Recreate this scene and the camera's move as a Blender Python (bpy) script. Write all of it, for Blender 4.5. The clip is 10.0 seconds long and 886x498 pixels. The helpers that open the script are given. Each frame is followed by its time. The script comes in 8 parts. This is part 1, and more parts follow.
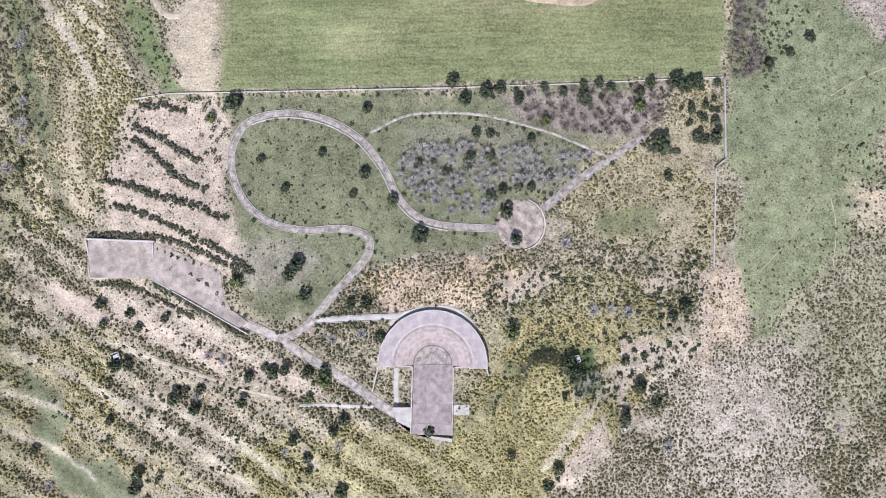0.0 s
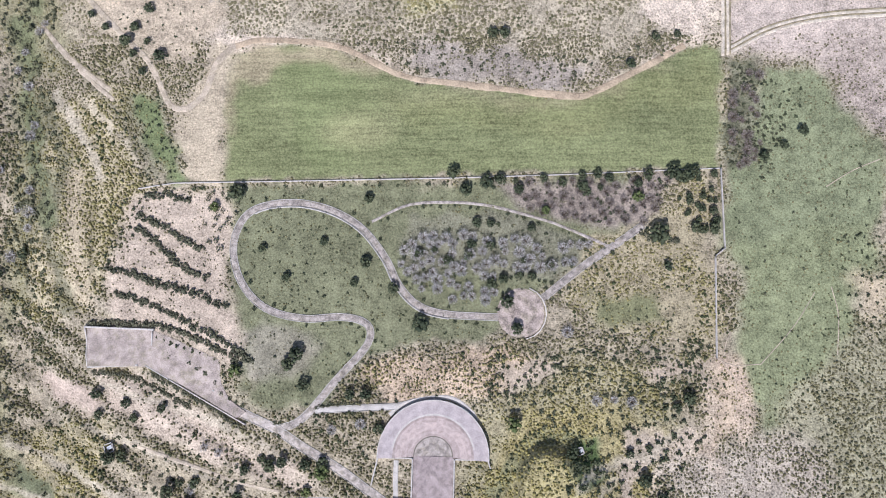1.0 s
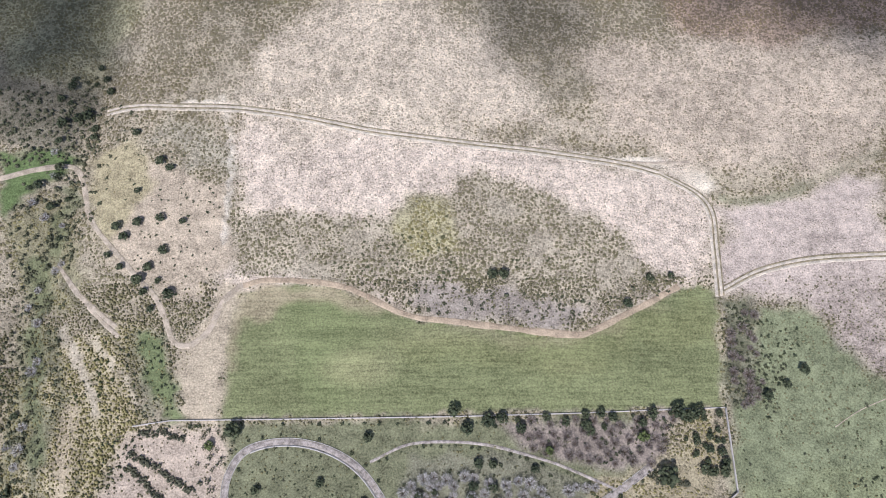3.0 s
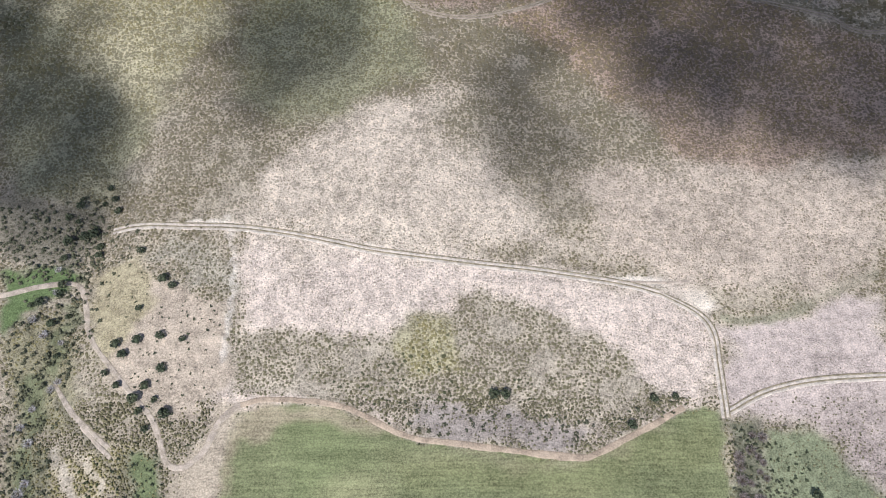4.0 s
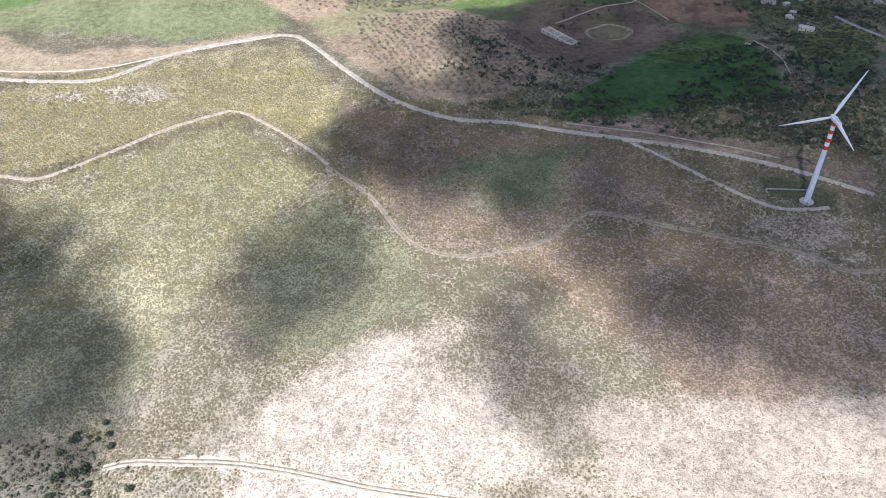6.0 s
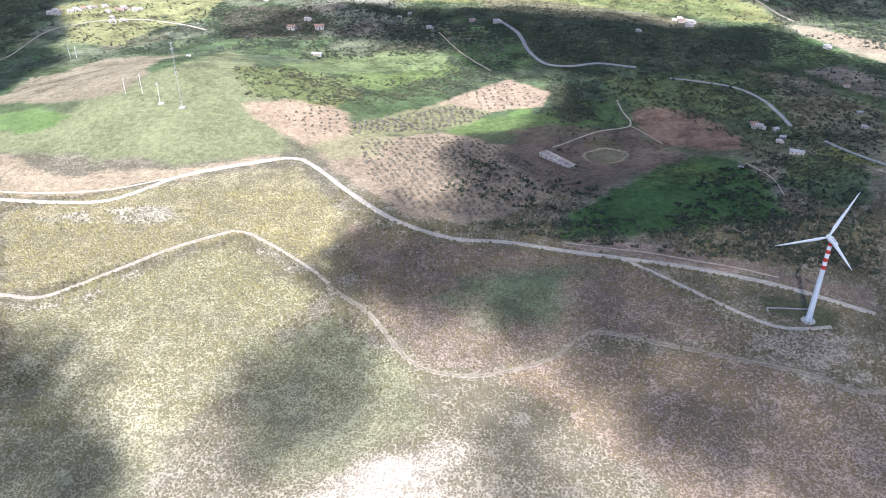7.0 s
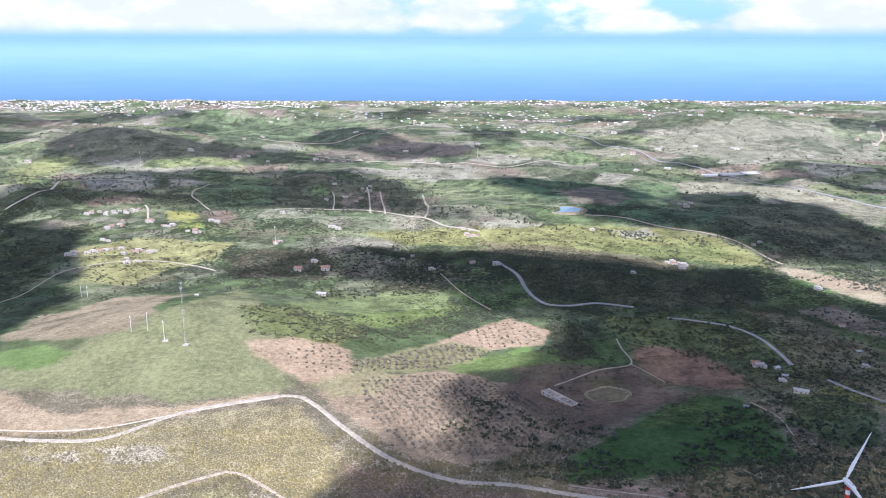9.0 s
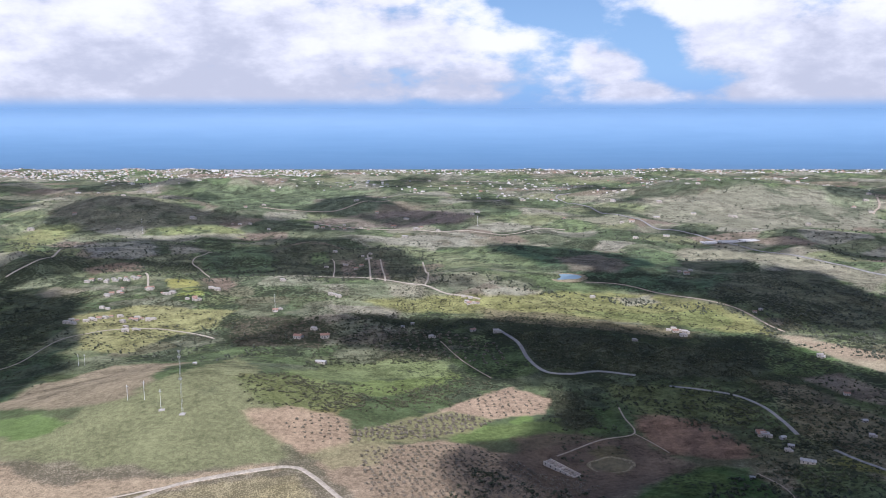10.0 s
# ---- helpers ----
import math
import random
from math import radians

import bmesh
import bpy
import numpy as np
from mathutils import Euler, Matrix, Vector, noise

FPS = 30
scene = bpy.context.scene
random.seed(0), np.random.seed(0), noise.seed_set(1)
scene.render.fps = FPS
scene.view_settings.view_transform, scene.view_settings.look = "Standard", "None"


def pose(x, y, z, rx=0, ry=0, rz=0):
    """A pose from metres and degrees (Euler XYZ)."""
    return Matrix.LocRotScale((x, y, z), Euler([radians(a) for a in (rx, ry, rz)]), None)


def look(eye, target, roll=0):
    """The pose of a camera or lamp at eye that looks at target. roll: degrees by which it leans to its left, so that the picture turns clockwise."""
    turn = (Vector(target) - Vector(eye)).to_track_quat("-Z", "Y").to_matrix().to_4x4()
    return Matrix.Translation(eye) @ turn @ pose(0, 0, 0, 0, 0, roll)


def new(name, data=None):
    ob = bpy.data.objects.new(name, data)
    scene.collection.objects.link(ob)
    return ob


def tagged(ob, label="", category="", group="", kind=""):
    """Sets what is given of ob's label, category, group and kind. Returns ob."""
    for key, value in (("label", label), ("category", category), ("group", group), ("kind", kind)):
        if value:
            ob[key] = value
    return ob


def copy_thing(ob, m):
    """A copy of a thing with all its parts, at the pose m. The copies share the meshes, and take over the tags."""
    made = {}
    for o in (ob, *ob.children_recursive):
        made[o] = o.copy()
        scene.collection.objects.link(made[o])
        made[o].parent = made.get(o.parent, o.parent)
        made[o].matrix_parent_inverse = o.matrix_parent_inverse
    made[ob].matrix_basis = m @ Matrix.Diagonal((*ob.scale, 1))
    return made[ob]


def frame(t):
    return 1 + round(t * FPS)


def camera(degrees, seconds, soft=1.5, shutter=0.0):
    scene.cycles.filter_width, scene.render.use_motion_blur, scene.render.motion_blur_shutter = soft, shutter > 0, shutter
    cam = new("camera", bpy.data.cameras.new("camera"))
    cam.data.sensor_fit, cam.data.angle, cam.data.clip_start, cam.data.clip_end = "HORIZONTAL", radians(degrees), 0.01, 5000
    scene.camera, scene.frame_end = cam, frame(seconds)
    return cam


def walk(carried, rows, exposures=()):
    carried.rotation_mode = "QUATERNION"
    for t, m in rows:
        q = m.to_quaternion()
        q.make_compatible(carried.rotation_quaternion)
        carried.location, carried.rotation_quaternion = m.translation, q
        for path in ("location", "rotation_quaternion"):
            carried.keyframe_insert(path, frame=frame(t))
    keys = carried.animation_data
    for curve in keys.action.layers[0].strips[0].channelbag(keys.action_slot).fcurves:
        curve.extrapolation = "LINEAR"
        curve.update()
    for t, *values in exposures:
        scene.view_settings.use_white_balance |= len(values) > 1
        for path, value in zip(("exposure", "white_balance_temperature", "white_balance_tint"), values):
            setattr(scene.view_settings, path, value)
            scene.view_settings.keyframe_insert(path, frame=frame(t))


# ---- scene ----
cam = camera(57.62, 10.0, soft=1.0)
walk(cam, [
    (0.0, pose(0, 0, 280, 2.01, 0.13, -1.00)),
    (0.1, pose(0, 0, 280, 2.01, 0.13, -1.00)),
    (0.2, pose(0, 0, 280, 2.02, 0.13, -1.00)),
    (0.3, pose(0, 0, 280, 2.36, 0.14, -0.99)),
    (0.4, pose(0, 0, 280, 3.13, 0.14, -0.98)),
    (0.5, pose(0, 0, 280, 3.94, 0.15, -0.97)),
    (1.0, pose(0, 0, 280, 8.30, 0.18, -0.89)),
    (1.5, pose(0, 0, 280, 12.42, 0.20, -0.86)),
    (2.0, pose(0, 0, 280, 16.69, 0.19, -0.78)),
    (2.5, pose(0, 0, 280, 20.89, 0.18, -0.72)),
    (4.0, pose(0, 0, 280, 33.50, 0.15, -0.45)),
    (4.5, pose(0, 0, 280, 37.64, 0.11, -0.33)),
    (5.0, pose(0, 0, 280, 41.70, 0.08, -0.28)),
    (5.5, pose(0, 0, 280, 45.86, 0.08, -0.24)),
    (7.0, pose(0, 0, 280, 58.51, 0.07, -0.14)),
    (7.5, pose(0, 0, 280, 62.72, 0.07, -0.10)),
    (8.0, pose(0, 0, 280, 66.92, 0.02, -0.06)),
    (8.5, pose(0, 0, 280, 71.14, -0.03, 0.00)),
    (9.0, pose(0, 0, 280, 75.31, -0.04, 0.00)),
    (9.3, pose(0, 0, 280, 77.72, -0.04, 0.00)),
    (9.5, pose(0, 0, 280, 79.40, -0.04, 0.00)),
    (9.6, pose(0, 0, 280, 79.94, -0.02, 0.00)),
    (9.7, pose(0, 0, 280, 80.08, 0.00, 0.00)),
    (10.0, pose(0, 0, 280, 80.10, 0.00, 0.00)),
], exposures=[(0.0, 0.12, 5650, 15), (2.5, -0.14, 5700, 15), (4.5, -0.06, 5680, 14), (5.5, 0.22, 5650, 14), (7.0, 0.92, 5530, 15), (8.0, 0.96, 5450, 17), (8.5, 0.9, 5440, 20), (9.0, 0.54, 5550, 19), (9.5, 0.2, 5650, 19), (10.0, -0.08, 5700, 19)])

# ---- light: sun behind the eye to the south-south-west, broken cloud ----
SUN_ELEVATION = radians(50)
TO_SUN = Vector((math.cos(SUN_ELEVATION) * -0.24, math.cos(SUN_ELEVATION) * -0.97, math.sin(SUN_ELEVATION))).normalized()
sun = new("sun", bpy.data.lights.new("sun", "SUN"))
sun.data.energy, sun.data.angle, sun.data.color = 5.0, radians(0.5), (1.0, 0.945, 0.86)
sun.matrix_world = look(TO_SUN * 3000, (0, 0, 0))


# ---- materials ----
def node_material(name, rough=0.9, metal=0.0):
    """A material with its node tree, and the links' maker."""
    m = bpy.data.materials.new(name)
    m.use_nodes = True
    nodes, links = m.node_tree.nodes, m.node_tree.links
    shader = nodes["Principled BSDF"]
    shader.inputs["Roughness"].default_value, shader.inputs["Metallic"].default_value = rough, metal
    shader.inputs["Specular IOR Level"].default_value = 0.2
    return m, nodes, links, shader


def noise_node(nodes, links, where, scale, detail=4.0, rough=0.6):
    n = nodes.new("ShaderNodeTexNoise")
    n.inputs["Scale"].default_value, n.inputs["Detail"].default_value, n.inputs["Roughness"].default_value = scale, detail, rough
    links.new(where, n.inputs["Vector"])
    return n.outputs["Fac"]


def math_node(nodes, links, op, a, b, c=None):
    n = nodes.new("ShaderNodeMath")
    n.operation = op
    for slot, v in zip(n.inputs, (a, b, c)):
        if v is None:
            continue
        if isinstance(v, (int, float)):
            slot.default_value = v
        else:
            links.new(v, slot)
    return n.outputs[0]


def ranged(nodes, links, v, lo, hi, to_lo, to_hi):
    n = nodes.new("ShaderNodeMapRange")
    n.interpolation_type = "SMOOTHSTEP"
    links.new(v, n.inputs["Value"])
    for key, val in zip(("From Min", "From Max", "To Min", "To Max"), (lo, hi, to_lo, to_hi)):
        n.inputs[key].default_value = val
    return n.outputs["Result"]


def scaled_colour(nodes, links, colour, factor):
    """colour times factor"""
    n = nodes.new("ShaderNodeVectorMath")
    n.operation = "SCALE"
    links.new(colour, n.inputs[0])
    links.new(factor, n.inputs["Scale"])
    return n.outputs[0]


def mixed(nodes, links, fac, a, b):
    n = nodes.new("ShaderNodeMix")
    n.data_type = "RGBA"
    for slot, v in ((n.inputs["Factor"], fac), (n.inputs["A"], a), (n.inputs["B"], b)):
        if isinstance(v, (int, float)):
            slot.default_value = v
        elif isinstance(v, tuple):
            slot.default_value = (*v, 1)
        else:
            links.new(v, slot)
    return n.outputs["Result"]


def bumped(nodes, links, shader, height, strength, distance):
    n = nodes.new("ShaderNodeBump")
    n.inputs["Strength"].default_value, n.inputs["Distance"].default_value = strength, distance
    links.new(height, n.inputs["Height"])
    links.new(n.outputs["Normal"], shader.inputs["Normal"])


def place(nodes):
    return nodes.new("ShaderNodeTexCoord").outputs["Object"]


def plain(name, colour, rough=0.85, metal=0.0, grain=1.0, vary=0.35, bump=0.0, spread=0.25, stain=None):
    """A surface with grain at two scales and a small shift from object to object."""
    m, nodes, links, shader = node_material(name, rough, metal)
    where = place(nodes)
    fine, broad = noise_node(nodes, links, where, 6.0 * grain), noise_node(nodes, links, where, 0.7 * grain)
    info = nodes.new("ShaderNodeObjectInfo").outputs["Random"]
    total = math_node(nodes, links, "ADD", ranged(nodes, links, fine, 0.3, 0.7, -vary / 2, vary / 2), ranged(nodes, links, broad, 0.3, 0.7, -vary / 2, vary / 2))
    total = math_node(nodes, links, "ADD", total, math_node(nodes, links, "MULTIPLY_ADD", info, spread, 1 - spread / 2))
    rgb = nodes.new("ShaderNodeRGB")
    rgb.outputs[0].default_value = (*colour, 1)
    hue = rgb.outputs[0]
    if stain:
        blot = ranged(nodes, links, noise_node(nodes, links, where, 0.33, 7.0, 0.7), 0.46, 0.66, 0, 0.5)
        hue = mixed(nodes, links, blot, hue, stain)
    links.new(scaled_colour(nodes, links, hue, total), shader.inputs["Base Color"])
    if bump:
        bumped(nodes, links, shader, fine, 0.6, bump)
    return m


def foliage(name, colour, other, clumps=0.6):
    """Leaves: each clump a little lighter, darker or yellower than the next."""
    m, nodes, links, shader = node_material(name, 0.75)
    geo = nodes.new("ShaderNodeNewGeometry").outputs["Random Per Island"]
    info = nodes.new("ShaderNodeObjectInfo").outputs["Random"]
    where = place(nodes)
    grain = ranged(nodes, links, noise_node(nodes, links, where, 3.0, 3.0), 0.3, 0.7, 0.7, 1.3)
    hue = mixed(nodes, links, math_node(nodes, links, "MULTIPLY", math_node(nodes, links, "ADD", geo, info), 0.5), colour, other)
    factor = math_node(nodes, links, "MULTIPLY", grain, math_node(nodes, links, "MULTIPLY_ADD", geo, clumps, 1 - clumps / 2))
    links.new(scaled_colour(nodes, links, hue, factor), shader.inputs["Base Color"])
    return m


def ground_material():
    """Soil and grass: the land's cover, broken up by tussocks, stones and grain."""
    m, nodes, links, shader = node_material("land", 0.95)
    shader.inputs["Specular IOR Level"].default_value = 0.05
    where = place(nodes)
    cover = nodes.new("ShaderNodeAttribute")
    cover.attribute_name = "cover"
    tuft = nodes.new("ShaderNodeAttribute")
    tuft.attribute_name = "tussock"
    warp = nodes.new("ShaderNodeTexNoise")
    warp.inputs["Scale"].default_value, warp.inputs["Detail"].default_value = 0.35, 3
    links.new(where, warp.inputs["Vector"])
    moved = nodes.new("ShaderNodeVectorMath")
    moved.operation = "MULTIPLY_ADD"
    links.new(warp.outputs["Color"], moved.inputs[0])
    moved.inputs[1].default_value = (1.6, 1.6, 0)
    links.new(where, moved.inputs[2])
    spots = []
    gaps = ranged(nodes, links, noise_node(nodes, links, where, 0.09, 3.0), 0.35, 0.6, 0.55, 1)
    reach = math_node(nodes, links, "MULTIPLY", tuft.outputs["Fac"], gaps)
    for scale, base, grow in ((0.66, 0.17, 0.40), (1.35, 0.22, 0.22)):
        cells = nodes.new("ShaderNodeTexVoronoi")
        cells.inputs["Scale"].default_value, cells.inputs["Randomness"].default_value = scale, 0.85
        links.new(moved.outputs[0], cells.inputs["Vector"])
        edge = math_node(nodes, links, "SUBTRACT", math_node(nodes, links, "MULTIPLY_ADD", reach, grow, base), cells.outputs["Distance"])
        spots.append(ranged(nodes, links, edge, -0.05, 0.06, 0, 1))
    some = ranged(nodes, links, tuft.outputs["Fac"], 0.05, 0.5, 0, 1)
    spot = math_node(nodes, links, "MAXIMUM", spots[0], math_node(nodes, links, "MULTIPLY", spots[1], 0.35))
    strong = ranged(nodes, links, tuft.outputs["Fac"], 0.3, 1.15, 0.6, 1.0)
    spot = math_node(nodes, links, "MULTIPLY", math_node(nodes, links, "MULTIPLY", spot, some), strong)
    fine = noise_node(nodes, links, where, 1.5, 6.0, 0.8)
    mid = noise_node(nodes, links, where, 0.22, 5.0, 0.65)
    broad = noise_node(nodes, links, where, 0.028, 4.0)
    far = noise_node(nodes, links, where, 0.035, 8.0, 0.75)
    combed = nodes.new("ShaderNodeVectorMath")
    combed.operation = "MULTIPLY"
    links.new(where, combed.inputs[0])
    combed.inputs[1].default_value = (0.09, 1, 1)
    mown = ranged(nodes, links, tuft.outputs["Fac"], 0.0, 0.12, 1, 0)
    streak = ranged(nodes, links, noise_node(nodes, links, combed.outputs[0], 0.9, 5.0, 0.75), 0.32, 0.68, -0.2, 0.2)
    blotch = math_node(nodes, links, "MULTIPLY", ranged(nodes, links, mid, 0.28, 0.72, -0.26, 0.26), math_node(nodes, links, "MULTIPLY_ADD", mown, -0.75, 1.0))
    total = math_node(nodes, links, "ADD", ranged(nodes, links, fine, 0.3, 0.7, -0.5, 0.5), math_node(nodes, links, "MULTIPLY_ADD", streak, mown, blotch))
    total = math_node(nodes, links, "ADD", total, ranged(nodes, links, broad, 0.3, 0.7, 0.90, 1.10))
    bush = nodes.new("ShaderNodeAttribute")
    bush.attribute_name = "scrub"
    wild = ranged(nodes, links, bush.outputs["Fac"], 0.0, 0.2, 0.22, 1.0)
    total = math_node(nodes, links, "MULTIPLY_ADD", ranged(nodes, links, far, 0.35, 0.65, -0.42, 0.42), wild, total)
    soil = scaled_colour(nodes, links, cover.outputs["Color"], total)
    mute = nodes.new("ShaderNodeVectorMath")
    mute.operation = "MULTIPLY"
    links.new(cover.outputs["Color"], mute.inputs[0])
    mute.inputs[1].default_value = (0.40, 0.42, 0.36)
    dull = mixed(nodes, links, 0.5, mute.outputs[0], mixed(nodes, links, mid, (0.15, 0.13, 0.075), (0.12, 0.105, 0.075)))
    ground = mixed(nodes, links, math_node(nodes, links, "MULTIPLY", spot, 0.75), soil, dull)
    for scale, base, grow, tint in ((0.062, -0.02, 0.36, (0.062, 0.07, 0.045)), (0.17, -0.04, 0.56, (0.045, 0.055, 0.032))):
        cells = nodes.new("ShaderNodeTexVoronoi")
        cells.voronoi_dimensions = "2D"
        cells.inputs["Scale"].default_value = scale
        links.new(moved.outputs[0], cells.inputs["Vector"])
        edge = math_node(nodes, links, "SUBTRACT", math_node(nodes, links, "MULTIPLY_ADD", bush.outputs["Fac"], grow, base), cells.outputs["Distance"])
        ground = mixed(nodes, links, ranged(nodes, links, edge, -0.03, 0.08, 0, 0.88), ground, tint)
    links.new(ground, shader.inputs["Base Color"])
    height = math_node(nodes, links, "ADD", math_node(nodes, links, "MULTIPLY", spot, 0.8), math_node(nodes, links, "MULTIPLY", mid, 0.8))
    bumped(nodes, links, shader, height, 0.7, 1.0)
    return m


LAND = ground_material()
GRAVEL = plain("pale_gravel", (0.475, 0.42, 0.34), 0.95, 0, 0.5, 0.4, 0.03, 0, (0.36, 0.31, 0.24))
DIRT = plain("sandy_dirt", (0.46, 0.385, 0.30), 0.95, 0, 0.5, 0.5, 0.05, 0, (0.34, 0.285, 0.19))
RUT = plain("brown_rut", (0.36, 0.30, 0.235), 0.95, 0, 0.5, 0.5, 0.05, 0, (0.25, 0.20, 0.14))
CHALK = plain("chalky_dirt", (0.57, 0.50, 0.41), 0.95, 0, 0.5, 0.5, 0.05, 0, (0.44, 0.37, 0.27))
PAVING = plain("weathered_concrete_paving", (0.37, 0.325, 0.295), 0.9, 0, 0.8, 0.75, 0.02, 0.2, (0.19, 0.165, 0.11))
CONCRETE = plain("pale_concrete", (0.49, 0.455, 0.425), 0.85, 0, 0.6, 0.3, 0.02, 0.12)
PINKSTONE = plain("pinkish_stone", (0.42, 0.345, 0.325), 0.9, 0, 0.9, 0.4, 0.02, 0.34, (0.34, 0.29, 0.27))
ASPHALT = plain("worn_asphalt", (0.32, 0.31, 0.295), 0.9, 0, 0.2, 0.3, 0, 0)
WHITE = plain("white_paint", (0.80, 0.80, 0.79), 0.45, 0, 0.3, 0.06, 0, 0)
RED = plain("red_paint", (0.55, 0.06, 0.035), 0.5, 0, 0.3, 0.12, 0, 0)
STEEL = plain("galvanised_steel", (0.55, 0.56, 0.57), 0.5, 0.5, 1, 0.15, 0, 0.1)
BARK = plain("bark", (0.13, 0.10, 0.075), 0.95, 0, 3, 0.5, 0.02)
PLASTER = plain("pale_plaster", (0.54, 0.48, 0.41), 0.9, 0, 0.5, 0.2, 0, 0.35)
TILES = plain("terracotta_roof_tiles", (0.36, 0.22, 0.165), 0.9, 0, 1, 0.35, 0.03, 0.35)
GREYROOF = plain("grey_roof_sheets", (0.45, 0.44, 0.43), 0.7, 0, 0.6, 0.35, 0.02, 0.3)
GLASS = plain("dark_window_glass", (0.04, 0.05, 0.06), 0.15, 0, 1, 0.1, 0, 0)
DARK_LEAF = foliage("evergreen_leaves", (0.040, 0.053, 0.030), (0.082, 0.092, 0.050))
GREEN_LEAF = foliage("bright_green_leaves", (0.07, 0.092, 0.034), (0.115, 0.135, 0.05))
OLIVE_LEAF = foliage("olive_leaves", (0.075, 0.088, 0.052), (0.125, 0.12, 0.072))
BARE_TWIG = foliage("bare_grey_twigs", (0.38, 0.36, 0.345), (0.54, 0.51, 0.49))
PINK_TWIG = foliage("bare_purplish_twigs", (0.21, 0.175, 0.155), (0.32, 0.27, 0.245))
ORCHARD_LEAF = foliage("sparse_orchard_twigs", (0.17, 0.15, 0.11), (0.27, 0.235, 0.18))
HEDGE_LEAF = foliage("dull_hedge_leaves", (0.065, 0.07, 0.045), (0.12, 0.115, 0.075))
KERB = plain("grey_kerbstone", (0.43, 0.41, 0.38), 0.9, 0, 0.6, 0.4, 0.02, 0.12)
VERGE = plain("dry_verge_grass", (0.27, 0.23, 0.15), 0.95, 0, 0.6, 0.7, 0.1, 0)
# leaves of distant trees, paled and greyed in colour for haze
FAR_LEAF = foliage("haze_greyed_leaves", (0.075, 0.09, 0.066), (0.13, 0.135, 0.095))
WOOD_LEAF = foliage("woodland_leaves", (0.046, 0.064, 0.036), (0.105, 0.11, 0.068))


# ---- the lie of the land ----
_lattice = np.random.RandomState(11).rand(256, 256)


def value_noise(x, y, size, seed=0):
    """Smooth noise from -1 to 1 with cells of the given size."""
    u, v = x / size + 17.3 * seed + 500.0, y / size - 9.1 * seed + 500.0
    i, j = np.floor(u).astype(int), np.floor(v).astype(int)
    a, b = u - i, v - j
    a, b = a * a * (3 - 2 * a), b * b * (3 - 2 * b)
    i0, i1, j0, j1 = i % 256, (i + 1) % 256, j % 256, (j + 1) % 256
    low = _lattice[i0, j0] * (1 - a) + _lattice[i1, j0] * a
    high = _lattice[i0, j1] * (1 - a) + _lattice[i1, j1] * a
    return 2 * (low * (1 - b) + high * b) - 1


def smooth(v, lo, hi):
    s = np.clip((v - lo) / (hi - lo), 0, 1)
    return s * s * (3 - 2 * s)


def hill(x, y, cx, cy, height, sx, sy=None):
    return height * np.exp(-((x - cx) / sx) ** 2 - ((y - cy) / (sy or sx)) ** 2)


def terrain(x, y):
    """Height of the ground at x, y (arrays)."""
    x, y = np.asarray(x, float), np.asarray(y, float)
    z = -26 * smooth(y, 520, 900) + 8 * smooth(y, 900, 2200)
    z = z + hill(x, y, -260, 760, 40, 150, 140) + hill(x, y, 150, 640, -14, 150, 90)
    z = z + hill(x, y, -40, 250, 5, 60, 90) + hill(x, y, 60, 330, -5, 45, 80) + hill(x, y, -75, 330, -6, 40, 90)
    z = z + hill(x, y, -900, 2220, 66, 300, 190) + hill(x, y, -800, 3050, 34, 420, 150) + hill(x, y, -260, 2420, 26, 170, 120) + hill(x, y, 1000, 2650, 70, 420, 330)
    z = z + hill(x, y, 500, 1350, 16, 260, 160) + hill(x, y, -750, 1500, 22, 200, 160) + hill(x, y, 0, 1350, 14, 300, 120)
    far = smooth(y, 450, 1500)
    z = z + (0.5 + 8.5 * far) * value_noise(x, y, 90, 1) * smooth(np.hypot(x + 4, y + 25), 30, 70)
    z = z + 13 * far * value_noise(x, y, 310, 2)
    # the slope below the park, in old terraces, and the gully beside it
    s = -0.55 * x - 0.83 * y - 34
    foot = smooth(s, 0, 30) * smooth(-y, -140, -20) * smooth(-x, -10, 30)
    z = z - 0.16 * np.maximum(s, 0) * smooth(-y, -160, -40) * smooth(-x, -20, 20) + foot * 0.7 * np.sin(s * 0.62 + 1.5 * value_noise(x, y, 38, 3))
    z = z - 7 * np.exp(-((x + 152 + 6 * np.sin(y / 40)) / 13) ** 2) * smooth(-y, -330, -200)
    # a grassy mound beside the theatre
    across = x - 37 + 0.12 * (y + 45)
    out = np.hypot(across / np.where(across > 0, 30, 16), (y + 50) / 24) * (1 + 0.08 * value_noise(x, y, 14, 6))
    soft = 0.26 + 0.5 * smooth(across, -2, 16)
    z = z + 6.0 * (1 - smooth((out - 1.04 + soft) / soft, 0, 1)) * smooth(y, -92, -44)
    # the bank on which the theatre leans
    r = np.hypot(x + 4.7, y + 30)
    z = z + 1.5 * smooth(r, 17, 20.5) * (1 - smooth(r, 24, 40)) * smooth(y, -29, -14)
    # shore
    z = np.where(y > 3900, z * (1 - smooth(y, 3900, 4030)) - 22.5 * smooth(y, 3900, 4030) - 6 * smooth(y, 4080, 4140), z)
    return z


